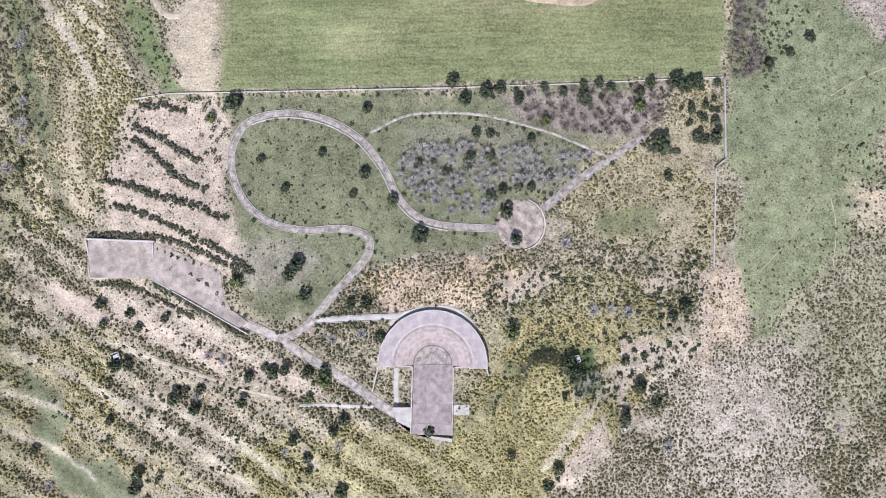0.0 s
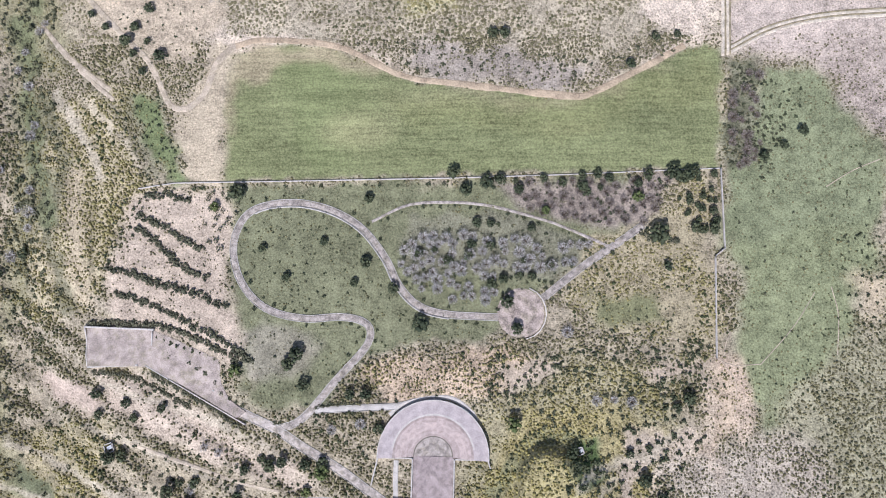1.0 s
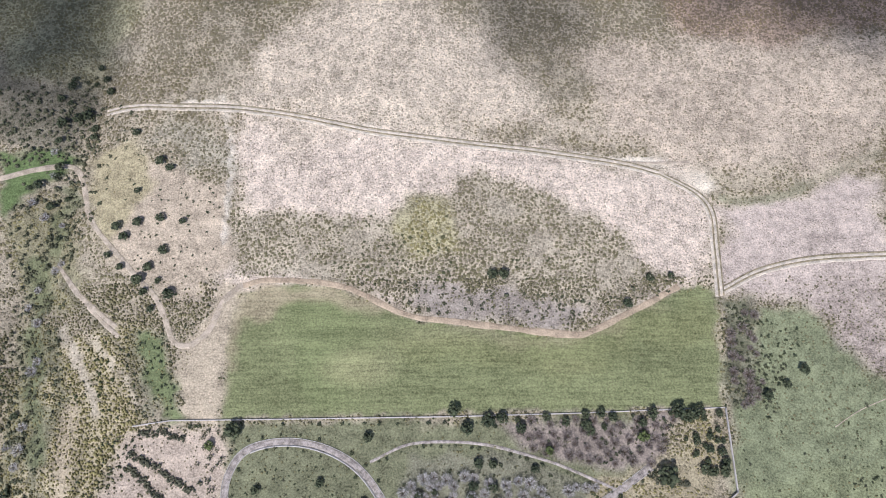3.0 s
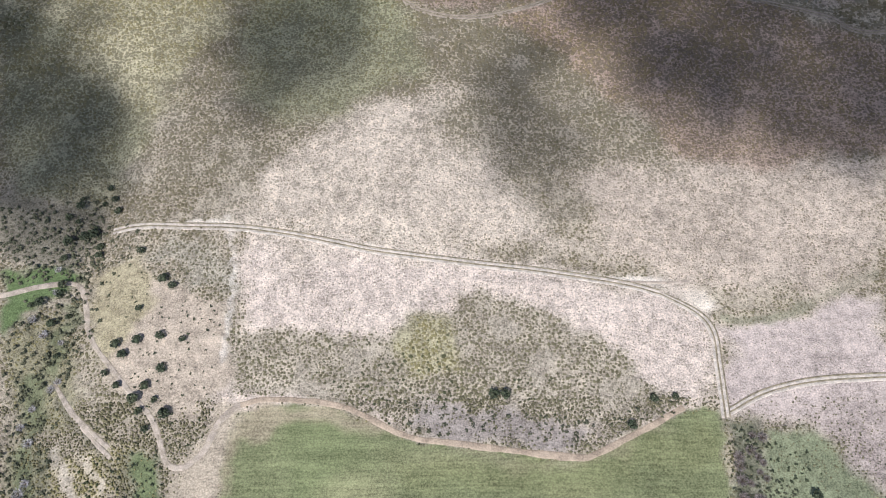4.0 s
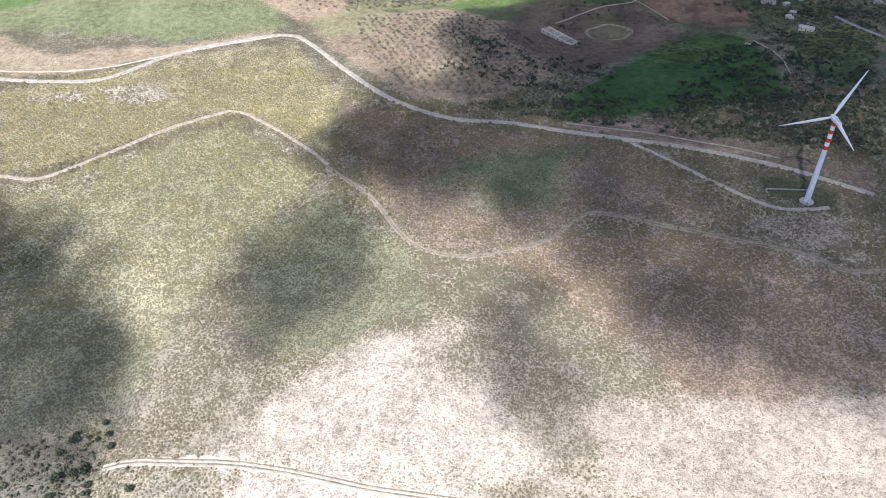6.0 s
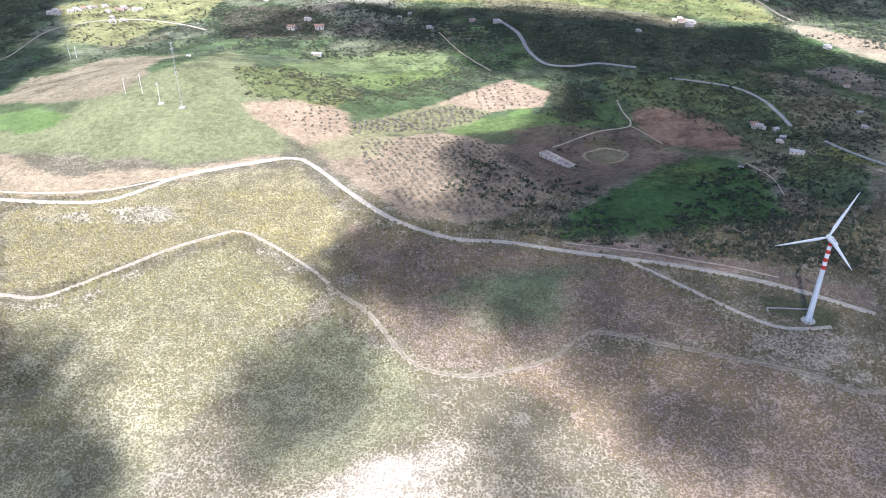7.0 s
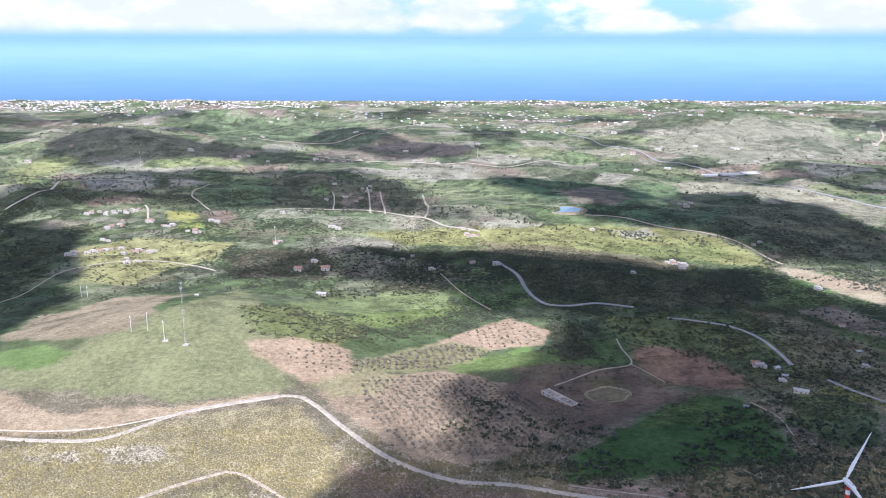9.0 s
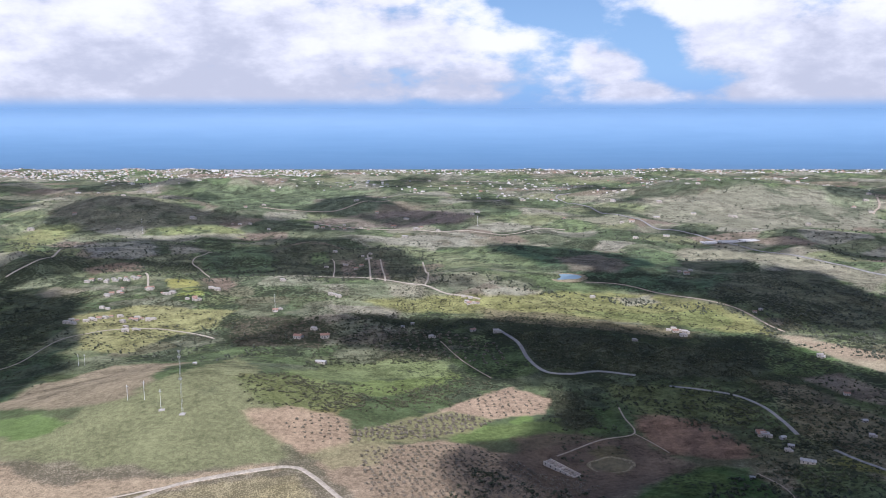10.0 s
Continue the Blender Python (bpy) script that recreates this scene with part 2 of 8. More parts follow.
# ---- sky: broken cloud over a blue sea horizon ----
def build_world():
    world = bpy.data.worlds.new("sky")
    scene.world = world
    world.use_nodes = True
    nodes, links = world.node_tree.nodes, world.node_tree.links
    sky = nodes.new("ShaderNodeTexSky")
    sky.sky_type, sky.sun_disc = "NISHITA", False
    sky.sun_elevation, sky.sun_rotation = SUN_ELEVATION, radians(194)
    sky.altitude, sky.air_density, sky.dust_density, sky.ozone_density = 600, 1.0, 0.1, 2.0
    way = nodes.new("ShaderNodeTexCoord").outputs["Generated"]
    split = nodes.new("ShaderNodeSeparateXYZ")
    links.new(way, split.inputs[0])
    x, y, z = split.outputs
    ahead = math_node(nodes, links, "MAXIMUM", y, 0.08)
    u, v = math_node(nodes, links, "DIVIDE", x, ahead), math_node(nodes, links, "DIVIDE", z, ahead)
    # the cloud field, banked up higher over the shore
    low = nodes.new("ShaderNodeCombineXYZ")
    links.new(x, low.inputs[0])
    links.new(y, low.inputs[1])
    links.new(math_node(nodes, links, "MULTIPLY", z, 2.2), low.inputs[2])
    puffs = noise_node(nodes, links, low.outputs[0], 9.0, 9.0, 0.58)
    wisps = noise_node(nodes, links, low.outputs[0], 3.2, 5.0, 0.5)
    field = math_node(nodes, links, "MULTIPLY_ADD", puffs, 1.9, math_node(nodes, links, "MULTIPLY", wisps, 0.5))
    bank = -1.12
    bias = None
    for cu, cv, ru, rv, much in ((-0.32, 0.10, 0.32, 0.095, 0.78), (-0.3, 0.03, 0.36, 0.045, 0.74), (-0.06, 0.085, 0.11, 0.06, 0.62), (0.02, 0.03, 0.10, 0.035, 0.52), (-0.6, 0.10, 0.3, 0.09, 0.6), (-0.12, 0.14, 0.14, 0.05, 0.66),
                                 (0.205, 0.05, 0.04, 0.026, 0.66), (0.175, 0.066, 0.018, 0.014, 0.6), (0.235, 0.02, 0.06, 0.018, 0.56), (0.36, 0.10, 0.10, 0.07, 0.64), (0.48, 0.06, 0.13, 0.075, 0.74), (0.42, 0.014, 0.16, 0.014, 0.5), (0.37, 0.018, 0.04, 0.018, 0.62),
                                 (0.12, 0.125, 0.07, 0.028, -0.5), (0.245, 0.085, 0.03, 0.024, -0.4), (0.275, 0.06, 0.02, 0.03, -0.2)):
        du = math_node(nodes, links, "DIVIDE", math_node(nodes, links, "SUBTRACT", u, cu), ru)
        dv = math_node(nodes, links, "DIVIDE", math_node(nodes, links, "SUBTRACT", v, cv), rv)
        square = math_node(nodes, links, "MULTIPLY_ADD", du, du, math_node(nodes, links, "MULTIPLY", dv, dv))
        lump = math_node(nodes, links, "MULTIPLY", math_node(nodes, links, "POWER", 2.718, math_node(nodes, links, "MULTIPLY", square, -1.0)), much)
        bias = lump if bias is None else math_node(nodes, links, "MAXIMUM" if much > 0 else "ADD", bias, lump)
    thick = math_node(nodes, links, "ADD", math_node(nodes, links, "ADD", field, bank), bias)
    above = ranged(nodes, links, z, 0.0, 0.016, 0, 1)
    cloudy = math_node(nodes, links, "MULTIPLY", ranged(nodes, links, thick, 0.05, 0.50, 0, 1), above)
    shade = ranged(nodes, links, math_node(nodes, links, "ADD", noise_node(nodes, links, low.outputs[0], 9.0, 8.0, 0.6), math_node(nodes, links, "MULTIPLY_ADD", thick, -0.08, math_node(nodes, links, "MULTIPLY_ADD", v, 1.5, -0.12))), 0.30, 0.60, 0, 1)
    cloud = mixed(nodes, links, shade, (0.64, 0.66, 0.72), (1.08, 1.07, 1.06))
    horizon = ranged(nodes, links, z, -0.02, 0.36, 1, 0)
    blue = nodes.new("ShaderNodeVectorMath")
    blue.operation = "MULTIPLY"
    links.new(sky.outputs[0], blue.inputs[0])
    blue.inputs[1].default_value = (0.046, 0.052, 0.068)
    clear = mixed(nodes, links, horizon, blue.outputs[0], (0.37, 0.605, 0.86))
    clear = mixed(nodes, links, ranged(nodes, links, z, -0.01, 0.05, 1, 0), clear, (0.30, 0.50, 0.78))
    back = nodes["Background"]
    back.inputs["Strength"].default_value = 1.0
    links.new(mixed(nodes, links, cloudy, clear, cloud), back.inputs["Color"])


build_world()


def water_material():
    """Open sea: deep blue inshore, paled outward by haze put into the colour."""
    m, nodes, links, shader = node_material("sea_water", 0.6)
    where = place(nodes)
    split = nodes.new("ShaderNodeSeparateXYZ")
    links.new(where, split.inputs[0])
    stretched = nodes.new("ShaderNodeVectorMath")
    stretched.operation = "MULTIPLY"
    links.new(where, stretched.inputs[0])
    stretched.inputs[1].default_value = (0.12, 1, 1)
    streak = noise_node(nodes, links, stretched.outputs[0], 0.02, 4.0)
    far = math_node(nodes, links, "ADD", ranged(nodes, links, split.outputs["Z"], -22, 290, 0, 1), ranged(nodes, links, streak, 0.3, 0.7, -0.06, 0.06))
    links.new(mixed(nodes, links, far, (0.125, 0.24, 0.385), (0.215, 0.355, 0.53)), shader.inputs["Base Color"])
    return m


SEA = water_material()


# ---- the ground: one sheet of land, with its cover ----
def part(name, bm, material, parent=None, label=""):
    """Links a bmesh as one mesh object, under a thing or a part."""
    data = bpy.data.meshes.new(name)
    bm.to_mesh(data)
    bm.free()
    data.materials.append(material)
    ob = new(name, data)
    if parent:
        ob.parent = parent
    if label:
        ob["label"] = label
    return ob


def mesh_from(name, points, faces, material):
    """A mesh object from arrays of points and of equal-sided faces."""
    data = bpy.data.meshes.new(name)
    n, k = faces.shape
    data.vertices.add(len(points))
    data.vertices.foreach_set("co", np.ascontiguousarray(points, np.float32).ravel())
    data.loops.add(n * k)
    data.loops.foreach_set("vertex_index", faces.ravel().astype(np.int32))
    data.polygons.add(n)
    data.polygons.foreach_set("loop_start", np.arange(0, n * k, k, dtype=np.int32))
    data.update(calc_edges=True)
    data.validate()
    data.materials.append(material)
    return new(name, data)


def land_rows():
    ys = [-3000, -2000, -1200, -700, -420, -260, -180, -140, -120, -110]
    y = -104.0
    while y < 4300:
        ys.append(y)
        y += max(0.85, 1.25 * (y * y + 280 * 280) / 4.0e5 if y > 0 else 0.85)
    return np.array(ys + [4400.0])


LAND_Y = land_rows()
_inner = np.linspace(-1, 1, 371)
_outer = np.array([1.03, 1.08, 1.16, 1.3, 1.5, 1.9, 2.6, 3.6])
LAND_U = np.concatenate([-_outer[::-1], _inner, _outer])
LAND_X = LAND_U[None, :] * (176 + 0.585 * np.maximum(LAND_Y, 0) + 0.9 * np.maximum(-LAND_Y - 110, 0))[:, None]
LAND_XX, LAND_YY = LAND_X, np.repeat(LAND_Y[:, None], len(LAND_U), 1)
LAND_ZZ = terrain(LAND_XX, LAND_YY)
COVER = np.empty((*LAND_XX.shape, 3))
TUSSOCK = np.empty(LAND_XX.shape)
REGIONS = []


def inside(x, y, outline, soft, seed=1):
    """0 outside the outline, 1 inside, with a ragged edge about soft metres wide."""
    p = np.array(outline, float)
    wx, wy = x + soft * 1.1 * value_noise(x, y, soft * 3.5, seed), y + soft * 1.1 * value_noise(x, y, soft * 3.5, seed + 5)
    wx, wy = wx + soft * 0.6 * value_noise(x, y, soft * 1.2, seed + 9), wy + soft * 0.6 * value_noise(x, y, soft * 1.2, seed + 3)
    d, odd = np.full(x.shape, 1e9), np.zeros(x.shape, bool)
    for (ax, ay), (bx, by) in zip(p, np.roll(p, -1, 0)):
        ex, ey = bx - ax, by - ay
        s = np.clip(((wx - ax) * ex + (wy - ay) * ey) / (ex * ex + ey * ey + 1e-9), 0, 1)
        d = np.minimum(d, (wx - ax - s * ex) ** 2 + (wy - ay - s * ey) ** 2)
        if ay != by:
            odd ^= ((ay > wy) != (by > wy)) & (wx < ex * (wy - ay) / ey + ax)
    d = np.sqrt(d)
    return smooth(np.where(odd, d, -d), -soft, soft)


def region(colour, tussock, soft, outline, strength=1.0):
    """Lays a cover on the land inside an outline."""
    global COVER, TUSSOCK
    p = np.array(outline)
    lo, hi = p.min(0) - 4 * soft, p.max(0) + 4 * soft
    r0, r1 = np.searchsorted(LAND_Y, (lo[1], hi[1]))
    if r1 <= r0:
        return
    box = (slice(r0, r1), slice(None))
    x, y = LAND_XX[box], LAND_YY[box]
    near = (x > lo[0]) & (x < hi[0])
    w = inside(x[near], y[near], outline, soft, len(REGIONS) % 7 + 1) * strength
    REGIONS.append(outline)
    c, t = COVER[box], TUSSOCK[box]
    c[near] = c[near] * (1 - w[:, None]) + np.array(colour) * w[:, None]
    t[near] = t[near] * (1 - w) + tussock * w


# what the land is where nothing else is named: dry grass near, green country far
_f = smooth(LAND_YY, 560, 720)[..., None]
COVER[:] = np.array((0.285, 0.245, 0.175)) * (1 - _f) + np.array((0.105, 0.142, 0.064)) * _f
# farther off, the base colour is greyed to take in haze
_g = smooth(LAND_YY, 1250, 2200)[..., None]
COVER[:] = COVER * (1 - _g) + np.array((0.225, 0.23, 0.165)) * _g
for _hue, _size, _seed, _from, _lo, _much in (((0.10, 0.125, 0.058), 130, 4, 700, 0.12, 0.6), ((0.31, 0.285, 0.215), 170, 6, 900, 0.25, 0.7), ((0.21, 0.25, 0.14), 210, 8, 1100, 0.3, 0.6), ((0.235, 0.18, 0.14), 90, 10, 1300, 0.55, 0.6), ((0.11, 0.12, 0.09), 60, 12, 1400, 0.42, 0.6)):
    _v = value_noise(LAND_XX, LAND_YY, _size, _seed) + 0.6 * value_noise(LAND_XX, LAND_YY, _size * 0.35, _seed + 1) + 0.3 * value_noise(LAND_XX, LAND_YY, _size * 0.12, _seed + 2)
    _v = (_much * smooth(_v, _lo, _lo + 0.16) * smooth(LAND_YY, _from, _from + 250))[..., None]
    COVER[:] = COVER * (1 - _v) + np.array(_hue) * _v


def patchwork(x, y, size, seed):
    """Fields: the number of the nearest of scattered seeds, and how near a boundary is."""
    rng = np.random.RandomState(seed)
    jitter = rng.uniform(0.1, 0.9, (64, 64, 2))
    u, v = x / size + 100 + 0.25 * value_noise(x, y, size * 0.7, seed), y / (size * 0.8) + 100 + 0.25 * value_noise(x, y, size * 0.7, seed + 1)
    i, j = np.floor(u).astype(int), np.floor(v).astype(int)
    best, second, number = np.full(x.shape, 9.0), np.full(x.shape, 9.0), np.zeros(x.shape, int)
    for di in (-1, 0, 1):
        for dj in (-1, 0, 1):
            a, b = (i + di) % 64, (j + dj) % 64
            d = np.hypot(i + di + jitter[a, b, 0] - u, j + dj + jitter[a, b, 1] - v)
            closer = d < best
            second = np.where(closer, best, np.minimum(second, d))
            number = np.where(closer, a * 64 + b, number)
            best = np.where(closer, d, best)
    return number, second - best


_hues = np.array([(0.12, 0.165, 0.08), (0.215, 0.225, 0.12), (0.27, 0.25, 0.185), (0.22, 0.17, 0.135), (0.085, 0.105, 0.065), (0.185, 0.20, 0.12), (0.30, 0.275, 0.22), (0.16, 0.205, 0.095)])
for _size, _lo, _hi, _much, _seed in ((75, 780, 1000, 0.45, 3), (120, 1250, 1600, 0.78, 4), (190, 2000, 2500, 0.7, 6)):
    _k, _edge = patchwork(LAND_XX, LAND_YY, _size, _seed)
    _w = (smooth(LAND_YY, _lo, _hi) * _much * smooth(_edge, 0.0, 0.05))[..., None]
    COVER[:] = COVER * (1 - _w) + _hues[(_k * 7919 // 13) % 8] * _w
TUSSOCK[:] = 0.9 * (1 - smooth(LAND_YY, 600, 800)) + 0.35


# ---- what grows where ----
SAND, PALE, STRAW, GREEN, FIELD = (0.47, 0.385, 0.305), (0.485, 0.405, 0.328), (0.33, 0.285, 0.175), (0.185, 0.188, 0.113), (0.188, 0.202, 0.10)


def band(colour, tussock, points, wide, soft=1.0, strength=1.0):
    """Lays a cover along a line."""
    line = np.array(points, float)
    t = np.gradient(line, axis=0)
    n = np.stack([t[:, 1], -t[:, 0]], 1) / (np.hypot(t[:, 0], t[:, 1])[:, None] + 1e-9) * wide / 2
    region(colour, tussock, soft, [tuple(q) for q in np.vstack([line + n, (line - n)[::-1]])], strength)


# park and hillside
region((0.35, 0.30, 0.19), 1.15, 3, [(-139.8, 100.7), (-107.1, 99.5), (-105.3, 67.4), (-126.4, 18.3), (-148.5, 17.1), (-149.3, 61.1)])
region((0.20, 0.19, 0.105), 0.9, 4, [(-158.6, 102.8), (-141.8, 101), (-144.1, 60.6), (-154.1, 21.4), (-161.6, 1)])
region((0.20, 0.19, 0.10), 0.9, 5, [(-161.6, 1), (-154.9, -11.6), (-150.5, -41), (-154.9, -79.8), (-165.8, -78.7)])
region(SAND, 0.35, 3, [(-107.3, 64.4), (-75.5, 62.8), (-73.9, 19.2), (-62.5, -4.6), (-80.3, 3.6), (-118.5, 18.2), (-118.4, 33.9)])
region(SAND, 0.6, 3, [(-123.8, -0.6), (-105.4, -2.9), (-73.1, -20.3), (-45.6, -38.5), (-53.9, -40.6), (-98.3, -24.2), (-118.1, -11.8)])
region((0.29, 0.25, 0.145), 1.15, 4, [(-152, -20.1), (-118.8, -19.9), (-98.7, -40.3), (-75.2, -61), (-75.7, -77.8), (-154.9, -79.8)])
region((0.31, 0.265, 0.185), 1.05, 3, [(-118.8, -19.9), (-61.7, -38.4), (-34.1, -54.7), (-34.9, -77.7), (-75.7, -77.8), (-110.6, -61), (-121.9, -40.3)])
region(GREEN, 0.25, 2.5, [(-75.5, 65.8), (23.4, 65.4), (68.9, 66.2), (68.4, 46.3), (34.5, 29.1), (18.4, 9.7), (-28.9, 4.6), (-44.8, -12.7), (-68.8, -12.4), (-70.2, 3.4), (-72, 19.2), (-75.7, 39)])
region((0.30, 0.265, 0.22), 0.3, 3, [(-72.1, 11.3), (-56.3, 15), (-44.5, 10.8), (-52.6, -4.8), (-68.4, -0.6)], 0.6)
region((0.28, 0.235, 0.20), 0.4, 2.5, [(19.4, 63.1), (80.8, 66), (72.4, 48.2), (52.7, 48.6), (29.1, 54)])
region((0.26, 0.235, 0.20), 0.4, 2, [(-12.4, 52.7), (23.2, 54.1), (38.9, 46.9), (54.5, 38.7), (38.5, 29.1), (20.8, 31.4), (-12.7, 32)], 0.35)
region((0.29, 0.25, 0.155), 1.0, 3, [(52.6, 44.6), (95.6, 65.7), (93.8, 2.5), (57.7, 9), (42.3, 23.1)])
region((0.20, 0.20, 0.11), 0.3, 2.5, [(50.1, 21.9), (71.8, 22.5), (77.5, 14.6), (53.8, 12)])
region((0.46, 0.35, 0.25), 1.0, 2.5, [(-26.9, 2.6), (16.4, 5.8), (33.9, 1.6), (21.9, -9.9), (-21.1, -13.1)])
region(SAND, 0.5, 2, [(28, -0.3), (41.8, 1.4), (33.4, -10.1), (17.7, -21.5), (10, -19.5)])
region((0.265, 0.24, 0.14), 1.1, 4, [(6.1, -15.6), (43.8, 3.4), (78.8, -7.1), (76.4, -22.6), (60.6, -30.1), (36.5, -45), (12.8, -76.2), (-34.9, -77.7), (-30.2, -54.9), (1.5, -56.5)])
region((0.30, 0.265, 0.13), 1.2, 3, [(-75, -58.9), (-38.1, -52.7), (-2.4, -54.5), (-2.8, -76.7), (-75.7, -77.8)])
region((0.29, 0.25, 0.11), 1.2, 3, [(17.7, -21.5), (33.2, -13.9), (57.1, -14.5), (76.4, -22.6), (70, -42), (50, -60.9), (32.2, -76.4), (-2.8, -76.7), (-0.4, -52.6), (13.5, -41)])
region((0.42, 0.345, 0.265), 0.5, 1.5, [(18.2, -0.1), (28, 1.7), (33.8, -2.3), (21.9, -8)])
region((0.42, 0.345, 0.265), 0.5, 1.5, [(67.2, -1), (83, 0.7), (86.8, -3.3), (69, -6.9)])
region((0.43, 0.355, 0.275), 0.5, 2, [(62.7, -22.4), (72.5, -22.6), (78.2, -28.5), (70.3, -32.3), (64.2, -39.9), (65.9, -49.6), (58.2, -45.6), (56.5, -35.9)])
region((0.43, 0.355, 0.275), 0.5, 2, [(46.3, -55.1), (54.2, -49.4), (55.9, -59.1), (43.9, -74.3), (36.1, -74.2)])
region((0.42, 0.345, 0.265), 0.7, 1.5, [(78.4, -20.7), (86.2, -22.8), (82.1, -30.5), (70, -42), (68.1, -40), (76.2, -30.4)])
region((0.09, 0.125, 0.05), 0.5, 1.5, [(40.4, -23.9), (51.9, -24.5), (53.5, -37.8), (42.5, -43.2)])
region((0.222, 0.238, 0.135), 0.35, 5, [(100.1, 83.6), (156.3, 82.7), (154.3, 29), (140.6, 19.4), (139.6, -8.1), (107.7, -23.2), (98.7, 0.4)])
region((0.245, 0.235, 0.15), 0.9, 7, [(108, -15.4), (153.8, 15.2), (151.4, -51.2), (128.2, -54.6), (115.3, -33.1)])
region((0.40, 0.33, 0.23), 0.6, 5, [(141, 29.2), (154.3, 29), (153.6, 9.3), (148.3, 15.3)])
region((0.375, 0.325, 0.265), 1.0, 6, [(76.2, -30.4), (123.3, -27.4), (129.3, -78.2), (65.2, -77)])
region((0.42, 0.33, 0.24), 0.7, 3, [(90.9, 2.5), (100.7, 0.4), (101.9, -23.1), (84, -30.6)])
region((0.19, 0.20, 0.12), 0.2, 2, [(-156.1, -31.4), (-142, -39), (-140.8, -53.9), (-148.5, -62.7), (-121.1, -64), (-113.4, -78), (-147, -80.2), (-151.8, -58.1)])
region((0.45, 0.36, 0.29), 0.2, 2, [(-147, 0.7), (-130.1, -3.5), (-120, -11.7), (-127.1, -14.7), (-143.1, -5.5)])
# dark strips on the bank: shade of the gully edges put into the colour
band((0.12, 0.125, 0.07), 0.9, [(-150.2, 102.4), (-139.6, 88.4), (-133.5, 74), (-139.4, 60.2), (-141.6, 48.5), (-135, 34.3), (-133.1, 20.5)], 5, 1.5, 0.8)
band((0.17, 0.15, 0.09), 1.0, [(-125.1, 63.8), (-124.1, 49.8), (-124.2, 30.1)], 2, 0.8, 0.8)
band((0.46, 0.4, 0.31), 0.3, [(-141, 100.9), (-133.2, 90), (-125.1, 77.8), (-122.1, 67.7)], 3.5, 1, 0.8)
band((0.46, 0.4, 0.31), 0.3, [(-131.1, 100), (-121.1, 89.7), (-112.2, 79.5), (-108.2, 71.4)], 2, 1, 0.7)
band((0.12, 0.125, 0.07), 1.0, [(-115.1, 99.6), (-108.2, 87.5), (-102.8, 75.3), (-105.3, 67.4)], 6, 1.5, 0.7)
band((0.4, 0.33, 0.23), 0.6, [(-131.1, 71.9), (-131.5, 55.9), (-129.4, 40), (-126.4, 24.3)], 7, 2, 0.7)
# olive strip along the mound's rim, colouring in its shaded flank
band((0.15, 0.16, 0.07), 1.2, [(-0.4, -55.5), (11.4, -47.8), (19, -39.1), (22.9, -31.3), (28, -26.2), (35.4, -23.7), (44.6, -25)], 5, 1.2, 0.85)
band((0.33, 0.29, 0.13), 1.2, [(13.2, -58.5), (25, -48.9), (30.7, -38.9), (37.2, -31)], 14, 3, 0.7)
band((0.46, 0.4, 0.31), 0.25, [(42.5, -41.2), (50.6, -35.8), (60.5, -32.1), (70.3, -30.3), (78.4, -22.7)], 3, 1.2, 0.8)
band((0.46, 0.4, 0.31), 0.25, [(32.4, -66.5), (38.4, -58.8), (48.4, -45.4), (56.5, -37.8)], 2.5, 1, 0.7)
band((0.44, 0.34, 0.26), 0.6, [(93.8, 0.5), (100.4, -7.4), (102, -19.2), (97.8, -26.9)], 5, 1.5, 0.7)
band((0.44, 0.36, 0.28), 0.5, [(88.9, 0.6), (90.4, -15.1), (88.9, -30.6), (92.5, -42.4)], 4, 1.5, 0.6)
band((0.46, 0.4, 0.31), 0.3, [(-158.7, -23.8), (-138.5, -32.5), (-111.4, -44.3), (-87.3, -60.8), (-69.5, -75.4)], 2.2, 1, 0.8)
band((0.46, 0.4, 0.31), 0.3, [(-163.5, -38.3), (-139.7, -47.3), (-115, -61.1), (-94.5, -77.5)], 2.2, 1, 0.8)
band((0.46, 0.4, 0.31), 0.3, [(-129, -17.7), (-102.1, -28.1), (-74.2, -40.5), (-54.3, -52.8), (-46.7, -67.1)], 2.2, 1, 0.8)
band((0.46, 0.4, 0.31), 0.3, [(-122, -3.7), (-97.5, -12.1), (-73.1, -20.3), (-57.3, -28.5)], 2.2, 1, 0.8)
band((0.46, 0.4, 0.31), 0.3, [(-162.5, -53.1), (-148, -60.4), (-128.4, -71.6)], 2.2, 1, 0.8)
band((0.46, 0.4, 0.31), 0.3, [(-113.6, -40.3), (-93.2, -48.6), (-72.8, -58.7), (-59.2, -71.3)], 2.2, 1, 0.8)
# the mown field and the slope above it
region(PALE, 0.72, 6, [(-84.8, 165.3), (-82.4, 194), (-17.7, 184.3), (50.3, 173.1), (94.6, 163.5), (104.7, 138.3), (102, 114.7), (45.2, 97.5), (-13, 104.8), (-38.4, 116.4), (-81.1, 118.3)])
region((0.31, 0.27, 0.20), 1.3, 4, [(-84.7, 150.4), (-48.2, 148.3), (-13.1, 143), (13.8, 165.3), (40.3, 157.7), (75.3, 127.9), (89.3, 118.4), (55.9, 101.7), (45.2, 97.5), (3.8, 103.5), (-34.2, 116.3), (-75, 122.8), (-82.3, 133.5)])
region((0.30, 0.275, 0.16), 1.2, 4, [(-10.9, 154), (4.5, 149.1), (10.7, 129.8), (-13, 123), (-19.6, 137.1)])
region((0.30, 0.26, 0.22), 0.5, 3, [(-13, 117.2), (25.2, 115.7), (54.2, 106.2), (45.2, 97.5), (3.7, 102.4), (-13, 105.9)])
